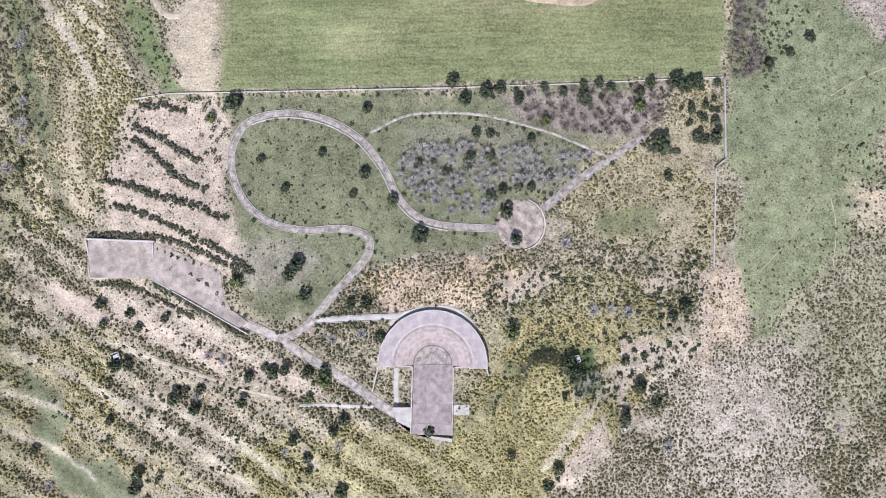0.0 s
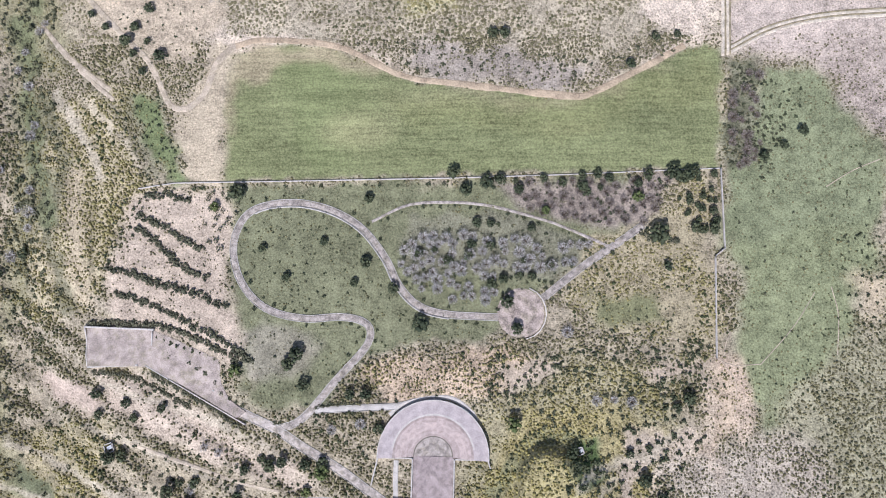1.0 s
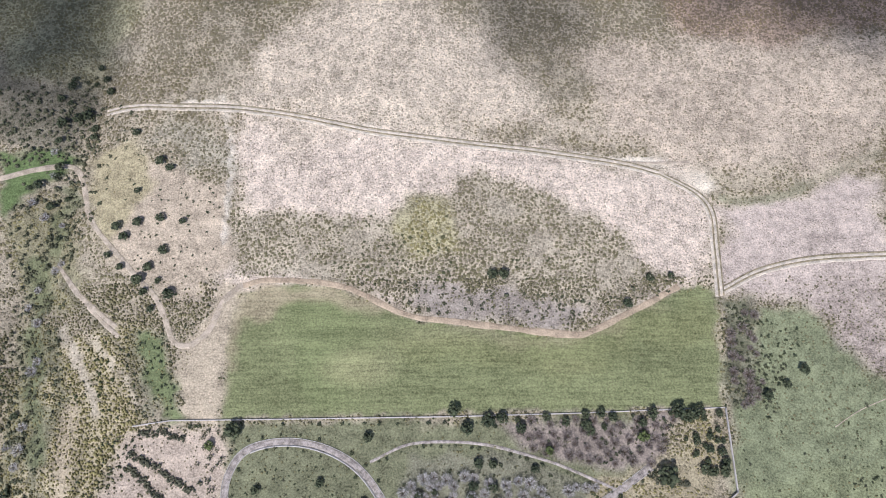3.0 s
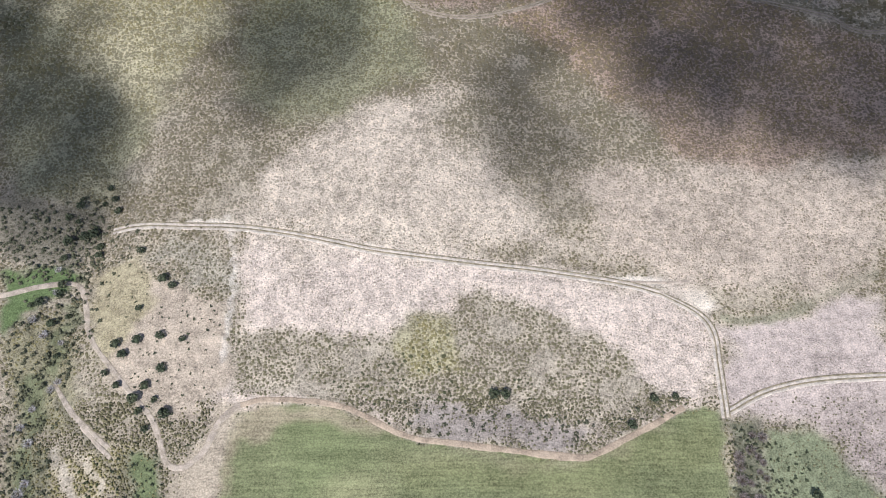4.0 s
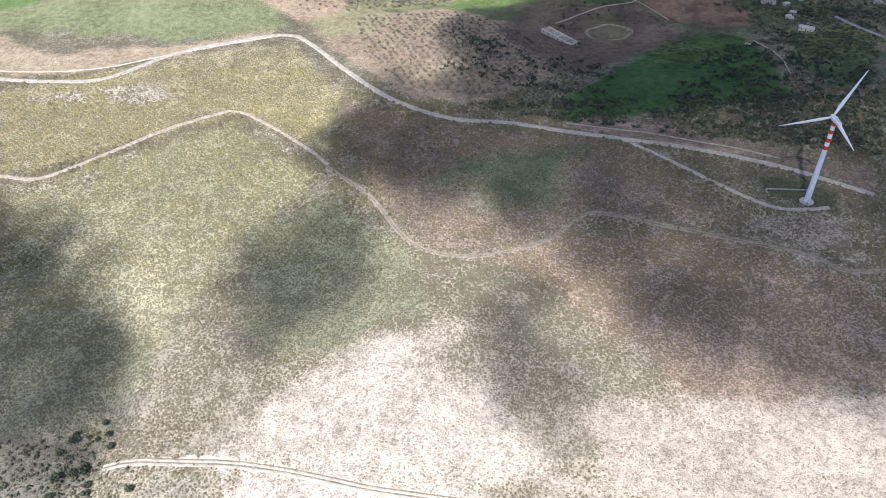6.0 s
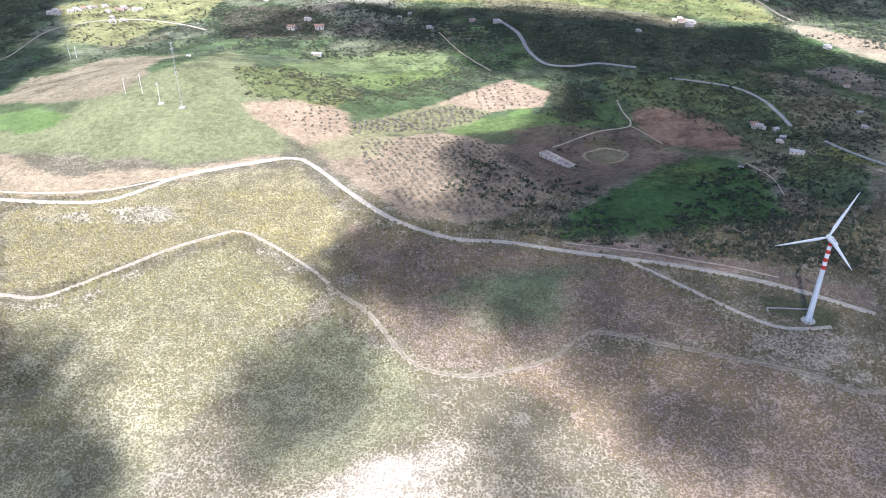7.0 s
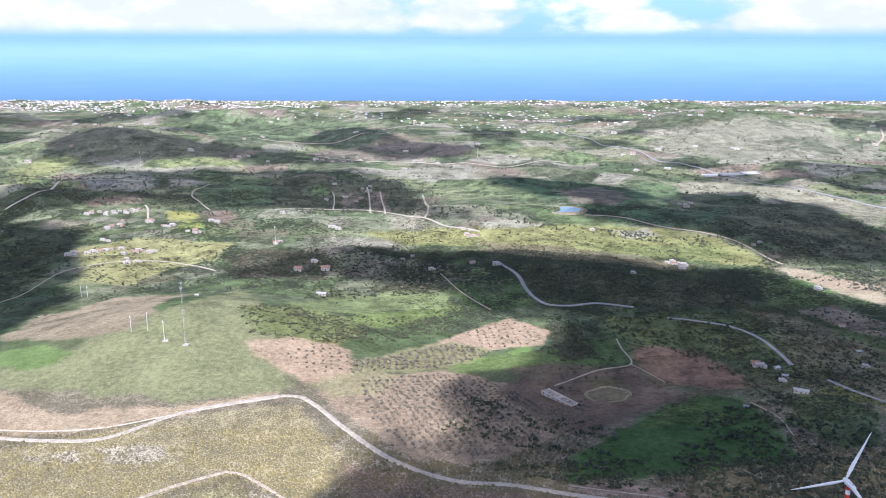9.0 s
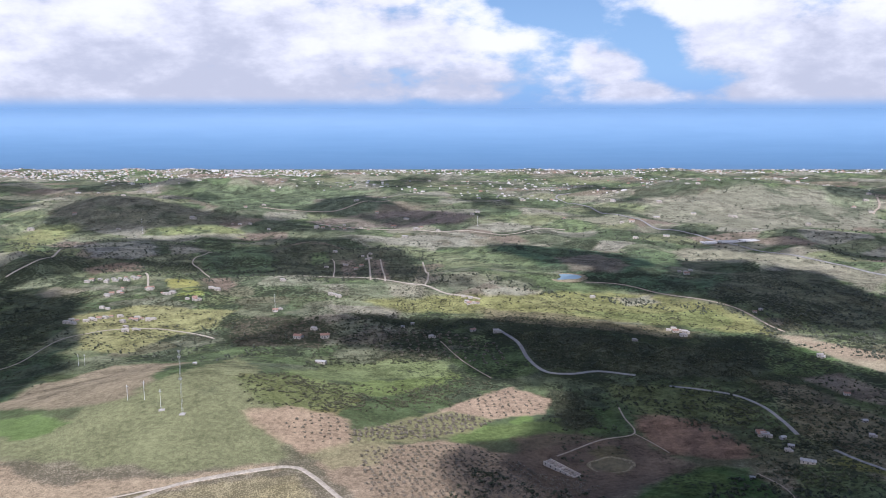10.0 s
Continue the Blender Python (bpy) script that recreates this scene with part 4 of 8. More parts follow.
# meadows, ploughland and scrub of the near valley; some hues deepened for cloud shade
for _hue, _soft, _outline in (
        ((0.30, 0.29, 0.13), 5, [(-548, 1156), (-473.4, 1228), (-306.9, 1166), (-319.4, 1087), (-376.5, 1067), (-399.4, 983), (-459.9, 990)]),
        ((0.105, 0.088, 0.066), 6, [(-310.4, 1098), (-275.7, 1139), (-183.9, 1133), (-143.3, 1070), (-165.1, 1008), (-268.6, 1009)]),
        ((0.19, 0.215, 0.085), 6, [(182.7, 1167), (394, 1168), (420.8, 1122), (359.2, 1081), (254.7, 1109)]),
        ((0.20, 0.175, 0.105), 6, [(57.6, 1203), (179.7, 1147), (251.3, 1093), (353.4, 1063), (311.4, 1024), (183.8, 1069), (61.6, 1113)]),
        ((0.13, 0.17, 0.08), 4, [(132.5, 1360), (170.6, 1353), (244.5, 1330), (313.3, 1296), (237.2, 1287), (164.6, 1300)]),
        ((0.10, 0.14, 0.058), 4, [(8.1, 981), (71.7, 1018), (95.9, 998), (109.8, 894), (75.4, 876), (36.8, 885), (11.2, 936)]),
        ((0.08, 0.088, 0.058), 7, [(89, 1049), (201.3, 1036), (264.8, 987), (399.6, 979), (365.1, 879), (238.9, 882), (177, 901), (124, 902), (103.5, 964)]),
        ((0.12, 0.16, 0.065), 5, [(408.8, 993), (450.7, 998), (475.9, 935), (429.4, 884), (381.7, 897)]),
        ((0.135, 0.155, 0.065), 7, [(176.2, 860), (263.6, 854), (331.9, 800), (280.7, 723), (233.1, 746), (189.8, 778)]),
        ((0.10, 0.145, 0.055), 4, [(139.3, 789), (174.5, 788), (175.3, 725), (132.6, 714)]),
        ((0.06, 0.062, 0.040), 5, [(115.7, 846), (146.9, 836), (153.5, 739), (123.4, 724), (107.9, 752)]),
        ((0.19, 0.165, 0.105), 8, [(356.7, 866), (404.3, 857), (433.5, 737), (367.3, 615), (335, 686), (340.7, 763)]),
        ((0.21, 0.175, 0.135), 5, [(409.5, 884), (462.6, 899), (485.4, 833), (455, 776), (426.9, 824)]),
        ((0.225, 0.15, 0.105), 4, [(190, 766), (220.6, 763), (253.6, 740), (270.5, 694), (274.9, 651), (240.4, 650), (201.4, 670), (196.1, 710)]),
        ((0.085, 0.145, 0.05), 5, [(196.6, 635), (248.4, 631), (258.6, 574.7), (246.5, 525), (217.1, 511.7), (178, 488.6), (123.5, 501.5), (119.6, 520.7), (146.7, 566.9)]),
        ((0.11, 0.155, 0.05), 5, [(188.3, 622), (225.9, 621), (225, 579), (190.2, 566.6), (151.9, 553.1)]),
        ((0.09, 0.135, 0.052), 5, [(293.4, 625), (328.4, 619), (343.2, 570.7), (314.9, 518), (280.2, 519.1), (264.3, 567.4)]),
        ((0.17, 0.18, 0.05), 4, [(324, 635), (347.6, 639), (358.5, 598.8), (351.6, 586.1), (325.1, 612)]),
        ((0.165, 0.125, 0.09), 5, [(61.7, 703), (106.9, 723), (153.8, 712), (207.6, 656), (217.7, 640), (158.9, 598.9), (115.5, 541.1), (82, 540.5), (72.6, 607)]),
        ((0.14, 0.125, 0.07), 4, [(132.6, 683), (155.2, 692), (168.6, 659), (146, 624), (128.8, 634)]),
        ((0.19, 0.225, 0.10), 5, [(-172.3, 853), (-126.5, 935), (-58.6, 952), (4.3, 936), (10.7, 887), (-54.4, 878), (-136.6, 825)]),
        ((0.18, 0.205, 0.085), 5, [(-205, 762), (-172.2, 822), (-100.1, 825), (-80.3, 748), (-129.3, 710), (-170.6, 707)]),
        ((0.15, 0.195, 0.07), 4, [(0.7, 682), (41.6, 725), (111.2, 756), (112.4, 723), (61.5, 700), (18.7, 680)]),
        ((0.40, 0.30, 0.20), 4, [(-179.3, 688), (-140.5, 713), (-104.2, 719), (-83.5, 678), (-107.4, 634), (-136.4, 636), (-160, 657)]),
        ((0.30, 0.27, 0.15), 4, [(-114.4, 619), (-71.7, 662), (-41.6, 657), (-57.2, 607), (-87.9, 595.9)])):
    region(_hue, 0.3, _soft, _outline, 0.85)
# the passes of the mower, and sun-bleached streaks, over the field
_rows = (LAND_YY > 60) & (LAND_YY < 200) & (np.abs(LAND_XX) < 140)
_streak = value_noise(LAND_XX[_rows], LAND_YY[_rows] * 34, 45, 3) + 0.7 * value_noise(LAND_XX[_rows], LAND_YY[_rows] * 12, 30, 4)
_mown = smooth(COVER[_rows][:, 1] - COVER[_rows][:, 0], 0.0, 0.02)
COVER[_rows] = COVER[_rows] * (1.06 + 0.10 * _streak * _mown)[:, None] + (np.array((0.10, 0.075, 0.05)) * 0.8) * (smooth(value_noise(LAND_XX[_rows], LAND_YY[_rows] * 3, 38, 6), 0.3, 0.9) * _mown)[:, None]


# between tussocks the bare soil is paler
_near = (1 - smooth(LAND_YY, 300, 420)) * smooth(TUSSOCK, 0.45, 0.9)
COVER *= (1 + 0.14 * _near + 0.22 * smooth(LAND_XX, -110, -50) * smooth(LAND_YY, 285, 340) * (1 - smooth(LAND_YY, 520, 600)) * smooth(TUSSOCK, 0.45, 0.9) + 0.2 * smooth(LAND_YY, 105, 125) * (1 - smooth(LAND_YY, 300, 380)) * smooth(COVER[..., 0] - COVER[..., 1], 0.01, 0.04))[..., None]
COVER[:] = COVER * (1 - 0.2 * _near[..., None]) + np.array((0.44, 0.375, 0.30)) * 0.2 * _near[..., None]
SPARSE = TUSSOCK * (0.45 + 0.55 * smooth(LAND_YY, 120, 330))


# haze in the colour: far cover lightened with distance, its brightest soil capped
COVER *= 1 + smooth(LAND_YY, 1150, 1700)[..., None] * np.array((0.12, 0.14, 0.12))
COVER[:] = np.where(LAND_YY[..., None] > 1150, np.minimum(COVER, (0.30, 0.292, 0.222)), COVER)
# bushes and trees too small and far to stand singly: thin on meadows, close in woods
_patch = smooth(value_noise(LAND_XX, LAND_YY, 70, 15) + 0.6 * value_noise(LAND_XX, LAND_YY, 24, 16), -0.5, 0.7)
_dim = 1 - smooth(COVER.mean(-1), 0.06, 0.2)
SCRUB = np.maximum(smooth(LAND_YY, 660, 900), smooth(LAND_XX, 130, 230) * smooth(LAND_YY, 470, 600)) * (1 - 0.4 * smooth(LAND_YY, 1300, 2200)) * (0.22 + 0.75 * _patch) * (0.45 + 0.75 * _dim) * (1 - smooth(COVER[..., 0], 0.3, 0.38)) * (1 - 0.75 * smooth(COVER[..., 1] / COVER[..., 0], 1.4, 1.6))


# ---- the sheet itself ----
def build_land():
    rows, cols = LAND_XX.shape
    points = np.stack([LAND_XX, LAND_YY, LAND_ZZ], -1).reshape(-1, 3)
    at = np.arange(rows * cols).reshape(rows, cols)
    faces = np.stack([at[:-1, :-1], at[:-1, 1:], at[1:, 1:], at[1:, :-1]], -1).reshape(-1, 4)
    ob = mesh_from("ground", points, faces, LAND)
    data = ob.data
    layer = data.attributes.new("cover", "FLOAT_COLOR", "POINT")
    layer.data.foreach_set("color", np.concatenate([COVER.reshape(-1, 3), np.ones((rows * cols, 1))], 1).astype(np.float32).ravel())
    layer = data.attributes.new("scrub", "FLOAT", "POINT")
    layer.data.foreach_set("value", SCRUB.astype(np.float32).ravel())
    layer = data.attributes.new("tussock", "FLOAT", "POINT")
    layer.data.foreach_set("value", SPARSE.astype(np.float32).ravel())
    data.polygons.foreach_set("use_smooth", np.ones(len(faces), bool))
    tagged(ob, "dry grass, green fields and bare soil over rolling hills", "ground", kind="structure")


build_land()


# ---- roads, tracks and paths, laid on the land ----
def curve_through(points, step):
    """Points at even steps on a smooth curve through the given ones."""
    p = np.array(points, float)
    p = np.vstack([2 * p[0] - p[1], p, 2 * p[-1] - p[-2]])
    out = []
    for a, b, c, d in zip(p, p[1:], p[2:], p[3:]):
        n = max(2, int(np.hypot(*(c - b)) / step))
        s = (np.arange(n) / n)[:, None]
        out.append(0.5 * (2 * b + (c - a) * s + (2 * a - 5 * b + 4 * c - d) * s ** 2 + (3 * b - a - 3 * c + d) * s ** 3))
    return np.vstack(out + [p[-2:-1]])


def sides(line):
    t = np.gradient(line, axis=0)
    t /= np.hypot(t[:, 0], t[:, 1])[:, None] + 1e-9
    return np.stack([t[:, 1], -t[:, 0]], 1)


BARE = []


def strip(name, points, width, material, label, category="road", lift=0.12, step=1.5, ragged=0.12, kerbs=False, crown=0.04):
    """A strip of road that follows the land, with worn edges and, where built so, kerbs."""
    line = curve_through(points, step)
    n = sides(line)
    dist = np.hypot(line[:, 0], line[:, 1])
    across = np.array([-0.5, -0.42, -0.2, 0, 0.2, 0.42, 0.5])
    raise_by = np.array([-0.3, 0.4, 0.8, 1, 0.8, 0.4, -0.3]) * crown
    one = width * (1 + ragged * (0.5 * value_noise(line[:, 0], line[:, 1], 17, 2) + 0.35 * value_noise(line[:, 0], line[:, 1], 4.3, 3)))
    two = width * (1 + ragged * (0.5 * value_noise(line[:, 0], line[:, 1], 15, 4) + 0.35 * value_noise(line[:, 0], line[:, 1], 3.7, 5)))
    w = np.where(across[None, :] < 0, one[:, None], two[:, None])
    grid = line[:, None, :] + n[:, None, :] * (across[None, :] * w)[..., None]
    z = terrain(grid[..., 0], grid[..., 1]) + lift + raise_by + (dist * dist * 2.2e-7)[:, None] - np.where(np.abs(across) > 0.45, lift * 0.9, 0)
    BARE.append((line, width / 2 + 0.25))
    m, k = len(line), len(across)
    at = np.arange(m * k).reshape(m, k)
    faces = np.stack([at[:-1, :-1], at[:-1, 1:], at[1:, 1:], at[1:, :-1]], -1).reshape(-1, 4)[:, ::-1]
    ob = mesh_from(name, np.concatenate([grid, z[..., None]], -1).reshape(-1, 3), faces, material)
    ob.data.polygons.foreach_set("use_smooth", np.ones(len(faces), bool))
    tagged(ob, label, category, kind="structure")
    if kerbs:
        for s in (-1, 1):
            kerb = wall_along("kerb", line + n * s * (width / 2 + 0.1), 0.2, 0.28, KERB)
            kerb.parent = ob
    return ob


def rutted_track(points, across, label, soil=None):
    """Two worn wheel ruts with a strip of dry grass between and beside them."""
    points, across = np.array(points), np.array(across)
    for s in (-1, 1):
        strip("wheel_rut", points + across * s, 1.15, soil or CHALK, label, "track", ragged=0.6)
    for s in (0, 1.9):
        strip("verge", points + across * s, 0.7, VERGE, "strip of dry grass along a rutted track", "verge", ragged=0.8, lift=0.14)


def wall_along(name, line, thick, high, material, base=-0.4):
    """A wall of even thickness that follows the land along a line."""
    n = sides(line)
    a, b = line - n * thick / 2, line + n * thick / 2
    z = terrain(line[:, 0], line[:, 1])
    ring = []
    for q, h in ((a, base), (a, high - 0.03), (line - n * thick * 0.42, high), (line + n * thick * 0.42, high), (b, high - 0.03), (b, base)):
        ring.append(np.concatenate([q, (z + h)[:, None]], 1))
    grid = np.stack(ring, 1)
    m, k = grid.shape[:2]
    at = np.arange(m * k).reshape(m, k)
    faces = np.stack([at[:-1, :-1], at[1:, :-1], at[1:, 1:], at[:-1, 1:]], -1).reshape(-1, 4)
    ends = np.array([[at[e, 0], at[e, 1], at[e, 4], at[e, 5]] for e in (0, -1)] + [[at[e, 1], at[e, 2], at[e, 3], at[e, 4]] for e in (0, -1)])
    return mesh_from(name, grid.reshape(-1, 3), np.vstack([faces, ends]), material)


strip("gravel_road", [(-342, 525.9), (-324.9, 524.8), (-281.4, 520.2), (-241.6, 524.2), (-202.1, 558.8), (-159.1, 581.1), (-121, 595), (-100.7, 581.4), (-69.2, 538.6), (-33, 496.5), (6.5, 471.8), (44.3, 466.4), (80.6, 455.7), (115.7, 446.2), (166, 431.3), (211.2, 411), (254.3, 382.5)], 4.5, GRAVEL, "pale gravel road along the brow of the hill", ragged=0.12, lift=0.25)
strip("dirt_track", [(-347.9, 538.2), (-329.9, 536.1), (-286.7, 533.6), (-246.5, 539.2), (-212.7, 554.1), (-169.5, 573.6), (-132.5, 590)], 1.5, CHALK, "thin pale track along the bank above the gravel road", ragged=0.5, lift=0.25)
strip("dirt_track", [(83.2, 465.7), (115.9, 457.1), (137.3, 451.8), (164.5, 441.8), (187.5, 433.4), (212.1, 421.3)], 1.3, DIRT, "pale dirt bank above the gravel road", ragged=0.6, lift=0.2)
strip("gravel_road", [(115.7, 446.2), (139.2, 423.8), (165.2, 395.5), (189.6, 372.7), (207, 368.9), (223.4, 370.2)], 3.1, GRAVEL, "pale gravel spur road to the wind turbine", ragged=0.14, lift=0.2)
strip("dirt_track", [(-278.9, 406), (-264.4, 404.1), (-243.2, 402.2), (-220.1, 419.9), (-179.9, 458.1), (-144.6, 481.8)], 3.4, DIRT, "sandy dirt track across dry grass")
strip("dirt_track", [(-144.6, 481.8), (-127.6, 474.8), (-87.6, 439), (-70.7, 419.4)], 2.6, DIRT, "sandy dirt track across dry grass")
rutted_track([(-71.3, 416.8), (-43.3, 386.9), (-18.7, 342.1), (-0.2, 330), (21.1, 330.8), (43.1, 339.5), (62.8, 349.8), (77, 363.6), (90.5, 369.1), (126.2, 354.9), (169.2, 339.2), (198.9, 326.9), (212.8, 315.4), (242.8, 316.4)], (0.4, 1.0), "worn wheel rut of a dirt track through dry scrub", RUT)
rutted_track([(-141.5, 199.4), (-110.7, 197.2), (-87.2, 195.8), (-63.7, 191.6), (-29, 183), (5, 178.1), (39, 173.9), (72.5, 167.7), (87.8, 162.8)], (0, 0.95), "worn wheel rut of a dirt track through dry grass")
rutted_track([(87.8, 162.8), (100.2, 154.5), (105.3, 145.7), (104.9, 131.1), (103.5, 110.2)], (0.9, 0.2), "worn wheel rut of a dirt track beside a hedge")
rutted_track([(105.5, 112.4), (121.6, 120.3), (143.9, 124.7), (176.5, 126.4)], (0, 0.9), "worn wheel rut of a dirt track over pale soil")
strip("dirt_track", [(72.6, 168.7), (88.4, 168.2), (100.8, 168.6)], 1.6, DIRT, "short bare dirt spur on the slope", ragged=0.5)
strip("dirt_track", [(-183.4, 163.5), (-174.7, 164.7), (-162.7, 169.2), (-151.6, 172.9), (-146.6, 166.9), (-139.4, 148.7), (-125.6, 132), (-115.6, 121.2), (-105.9, 110.8), (-97.9, 95.1), (-91.5, 93.3)], 2.2, DIRT, "narrow sandy track down through scattered trees", ragged=0.4)
strip("dirt_track", [(-91.5, 93.3), (-85.8, 99.3), (-81.5, 110.4), (-74.6, 117)], 2.6, DIRT, "sandy headland track round the mown field", ragged=0.5)
strip("dirt_track", [(-74.6, 116.6), (-64, 118.7), (-38.4, 115.9), (-13, 104.4), (3.7, 101.5), (45.1, 96.1), (57.8, 98.6), (88.8, 114.4)], 2.4, plain("dry_brown_soil", (0.42, 0.33, 0.235), 0.95, 0, 0.3, 0.5, 0.04, 0), "bare brown headland along the mown field", ragged=0.6)
strip("eroded_channel", [(-148.5, 128.2), (-133.7, 111.5), (-126.1, 103.9), (-118.5, 97.2)], 1.6, DIRT, "bare eroded channel in a dry slope", "channel", ragged=0.6)
strip("eroded_channel", [(-149.4, 129.2), (-139.2, 117.1), (-129.6, 108.6), (-119.9, 100.9)], 1.8, DIRT, "bare eroded channel in a dry slope", "channel", ragged=0.6)
for _line in ([(93.2, 1.5), (98.6, -1.1), (108.5, -0.9)], [(93.2, 1.5), (87.1, 5.6), (77.3, 8.7)], [(94.8, 0.5), (99.4, -7.4), (98.1, -19.1)], [(95.8, 0.9), (96.9, 6.4), (99, 10.3)], [(108.5, -0.9), (120.7, 11.8), (128.9, 23.5)], [(136.1, 61.1), (146.2, 66.9), (155.9, 70.7)], [(135.1, 1.8), (136.5, 15.5), (134.9, 25.4)]):
    strip("animal_trail", _line, 0.32, DIRT, "thin bare trail trodden through the pasture", "trail", ragged=0.7, lift=0.08)
# the park
RING_SIDE = -1.55
PARK_PATH = [(-58.1, -20.5), (-49, -16.6), (-36.8, -3.1), (-27.8, 6.6), (-25.8, 12.4), (-28.7, 16), (-36.6, 17.6), (-48.4, 17.2), (-60.2, 20), (-68, 26), (-72.8, 35), (-73.7, 44.9), (-69.7, 53.8), (-61.7, 57.6), (-49.8, 58), (-38, 54.6), (-28.2, 48.1), (-20.5, 38), (-15.7, 28.1), (-8.9, 21), (0.9, 17.9), (18.5, 16.6)]
strip("park_path", PARK_PATH, 2.25, PAVING, "winding grey paved park path with low kerbs", "path", kerbs=True, ragged=0.2, step=1.0)
strip("park_path", [(-44.9, -14.1), (-29, -13.5), (-17.2, -13.1), (-10.4, -11.7)], 1.9, CONCRETE, "straight pale concrete path to the theatre", "path", kerbs=True, ragged=0.03, step=1.0)
strip("park_path", [(-58.1, -20.5), (-49.3, -26.6), (-37.5, -33.7), (-27.8, -40.7), (-17, -48.3), (-11.1, -50.2)], 3.0, PAVING, "straight grey paved path beside dry scrub", "path", kerbs=True, ragged=0.05, step=1.0)
strip("park_path", [(-58.1, -20.5), (-69.1, -15.4), (-77.1, -11.5), (-90.9, -3.6), (-103.6, 3.6)], 3.0, PAVING, "straight grey paved path to the car park", "path", kerbs=True, ragged=0.05, step=1.0)
strip("footpath", [(-25.2, 51), (-12.3, 56.7), (1.6, 57.5), (15.4, 56.2), (31.1, 52), (42.8, 47.8), (59.4, 40.2)], 1.0, PAVING, "worn narrow footpath through the planted park", "path", ragged=0.4)
strip("park_path", [(34, 22.8), (48.4, 33.8), (58.4, 40.2), (70.5, 48.3)], 2.3, PAVING, "straight grey paved path through bare trees", "path", kerbs=True, ragged=0.05, step=1.0)
strip("footpath", [(-51.8, -44.1), (-37.8, -44.2), (-25.9, -44.7)], 1.2, CONCRETE, "short pale concrete footpath on the slope", "path", ragged=0.1)
strip("footpath", [(-17.2, -31.2), (-17.6, -38.7), (-17.5, -45.1)], 1.7, CONCRETE, "narrow concrete walkway beside the stage", "path", ragged=0.04)
strip("dirt_track", [(-110.5, -25), (-92.1, -31.2), (-72.2, -38.5), (-57.8, -41.5)], 1.2, DIRT, "narrow dirt terrace track", "path", ragged=0.4)
# the country beyond
strip("country_road", [(74.3, 1067), (96.5, 1013), (103.8, 942), (118.9, 898), (147.3, 890), (181, 897), (220.6, 884)], 4.9, ASPHALT, "pale country road winding through dark woods", step=4, lift=0.3)
strip("country_road", [(249.5, 848), (280.6, 838), (311.5, 821), (327.5, 785), (329.5, 741), (326.3, 700)], 4.5, ASPHALT, "pale country road between trees", step=4, lift=0.3)
strip("country_road", [(339.9, 658), (346.5, 631), (355.4, 606), (362.1, 592.5)], 3.8, ASPHALT, "pale country road between trees", step=4, lift=0.3)
strip("country_road", [(-539.7, 906), (-526.6, 919), (-514.7, 948), (-510, 1026), (-479.3, 1059), (-430.1, 1091)], 1.8, GRAVEL, "pale lane climbing a dark hillside", step=4, lift=0.3)
strip("farm_track", [(-3, 1017), (24.6, 937), (55.3, 878)], 1.6, DIRT, "pale farm track down a green slope", "track", step=3, lift=0.3)
strip("farm_track", [(99.6, 665), (144.2, 703), (180, 718), (179.7, 757), (180.6, 787)], 1.6, DIRT, "dirt farm track to a long stone barn", "track", step=3, lift=0.3)
strip("farm_track", [(180, 718), (190.1, 699), (201, 673)], 0.8, DIRT, "dirt farm track along a brown field", "track", step=3, lift=0.3)
strip("farm_track", [(255.6, 614), (262.2, 576.1), (257.9, 537.3)], 1.1, DIRT, "dirt farm track through dark scrub", "track", step=3, lift=0.3)
strip("farm_track", [(-422.1, 1430), (-453.5, 1478), (-482, 1528), (-485.8, 1708)], 2.6, GRAVEL, "pale track round a dark green field", "track", step=5, lift=0.5)
strip("farm_track", [(-121.8, 1327), (-146.8, 1580), (-159.9, 1674)], 3.1, GRAVEL, "straight pale farm drive", "track", step=5, lift=0.5)
strip("farm_track", [(-96.5, 1319), (-115.6, 1511), (-128.4, 1621)], 3.1, GRAVEL, "straight pale farm drive", "track", step=5, lift=0.5)
strip("farm_track", [(-192.7, 1386), (-219.2, 1598), (-230.8, 1650)], 2.6, GRAVEL, "straight pale farm drive", "track", step=5, lift=0.5)
strip("farm_track", [(-30, 1308), (-25.4, 1364), (-40.9, 1591)], 3.1, GRAVEL, "pale farm drive among trees", "track", step=5, lift=0.5)
strip("country_road", [(-290.5, 1356), (-225.1, 1403), (-79.5, 1320), (-26.2, 1306), (14.5, 1259), (58.4, 1230)], 3.6, GRAVEL, "pale country lane across the valley", step=6, lift=0.5)
strip("country_road", [(-776, 1399), (-748, 1488), (-814, 1763)], 4.7, GRAVEL, "pale lane up a rocky hillside", step=6, lift=0.5)
strip("country_road", [(-430.1, 1091), (-384.3, 1095), (-304.4, 1037)], 2.6, GRAVEL, "pale lane past farmhouses", step=6, lift=0.5)
strip("country_road", [(-504.3, 1346), (-529.6, 1416), (-540.9, 1437)], 3.6, GRAVEL, "pale farm drive on a green slope", step=5, lift=0.5)
strip("country_road", [(240.1, 1333), (308.5, 1318), (373.3, 1247), (436.7, 1173), (473, 1076)], 3.1, DIRT, "pale field lane in the plain", step=6, lift=0.5)
strip("highway", [(431.7, 2715), (371.9, 2627), (435, 2316), (527.4, 2034), (615, 1857), (715, 1629), (842, 1440)], 5.5, ASPHALT, "grey main road along the valley floor", step=10, lift=0.8)
strip("country_road", [(-521.1, 2277), (-385.2, 2234), (-270.5, 2335), (-162.7, 2453)], 5.2, DIRT, "pale lane over a far green hill", step=10, lift=0.8)
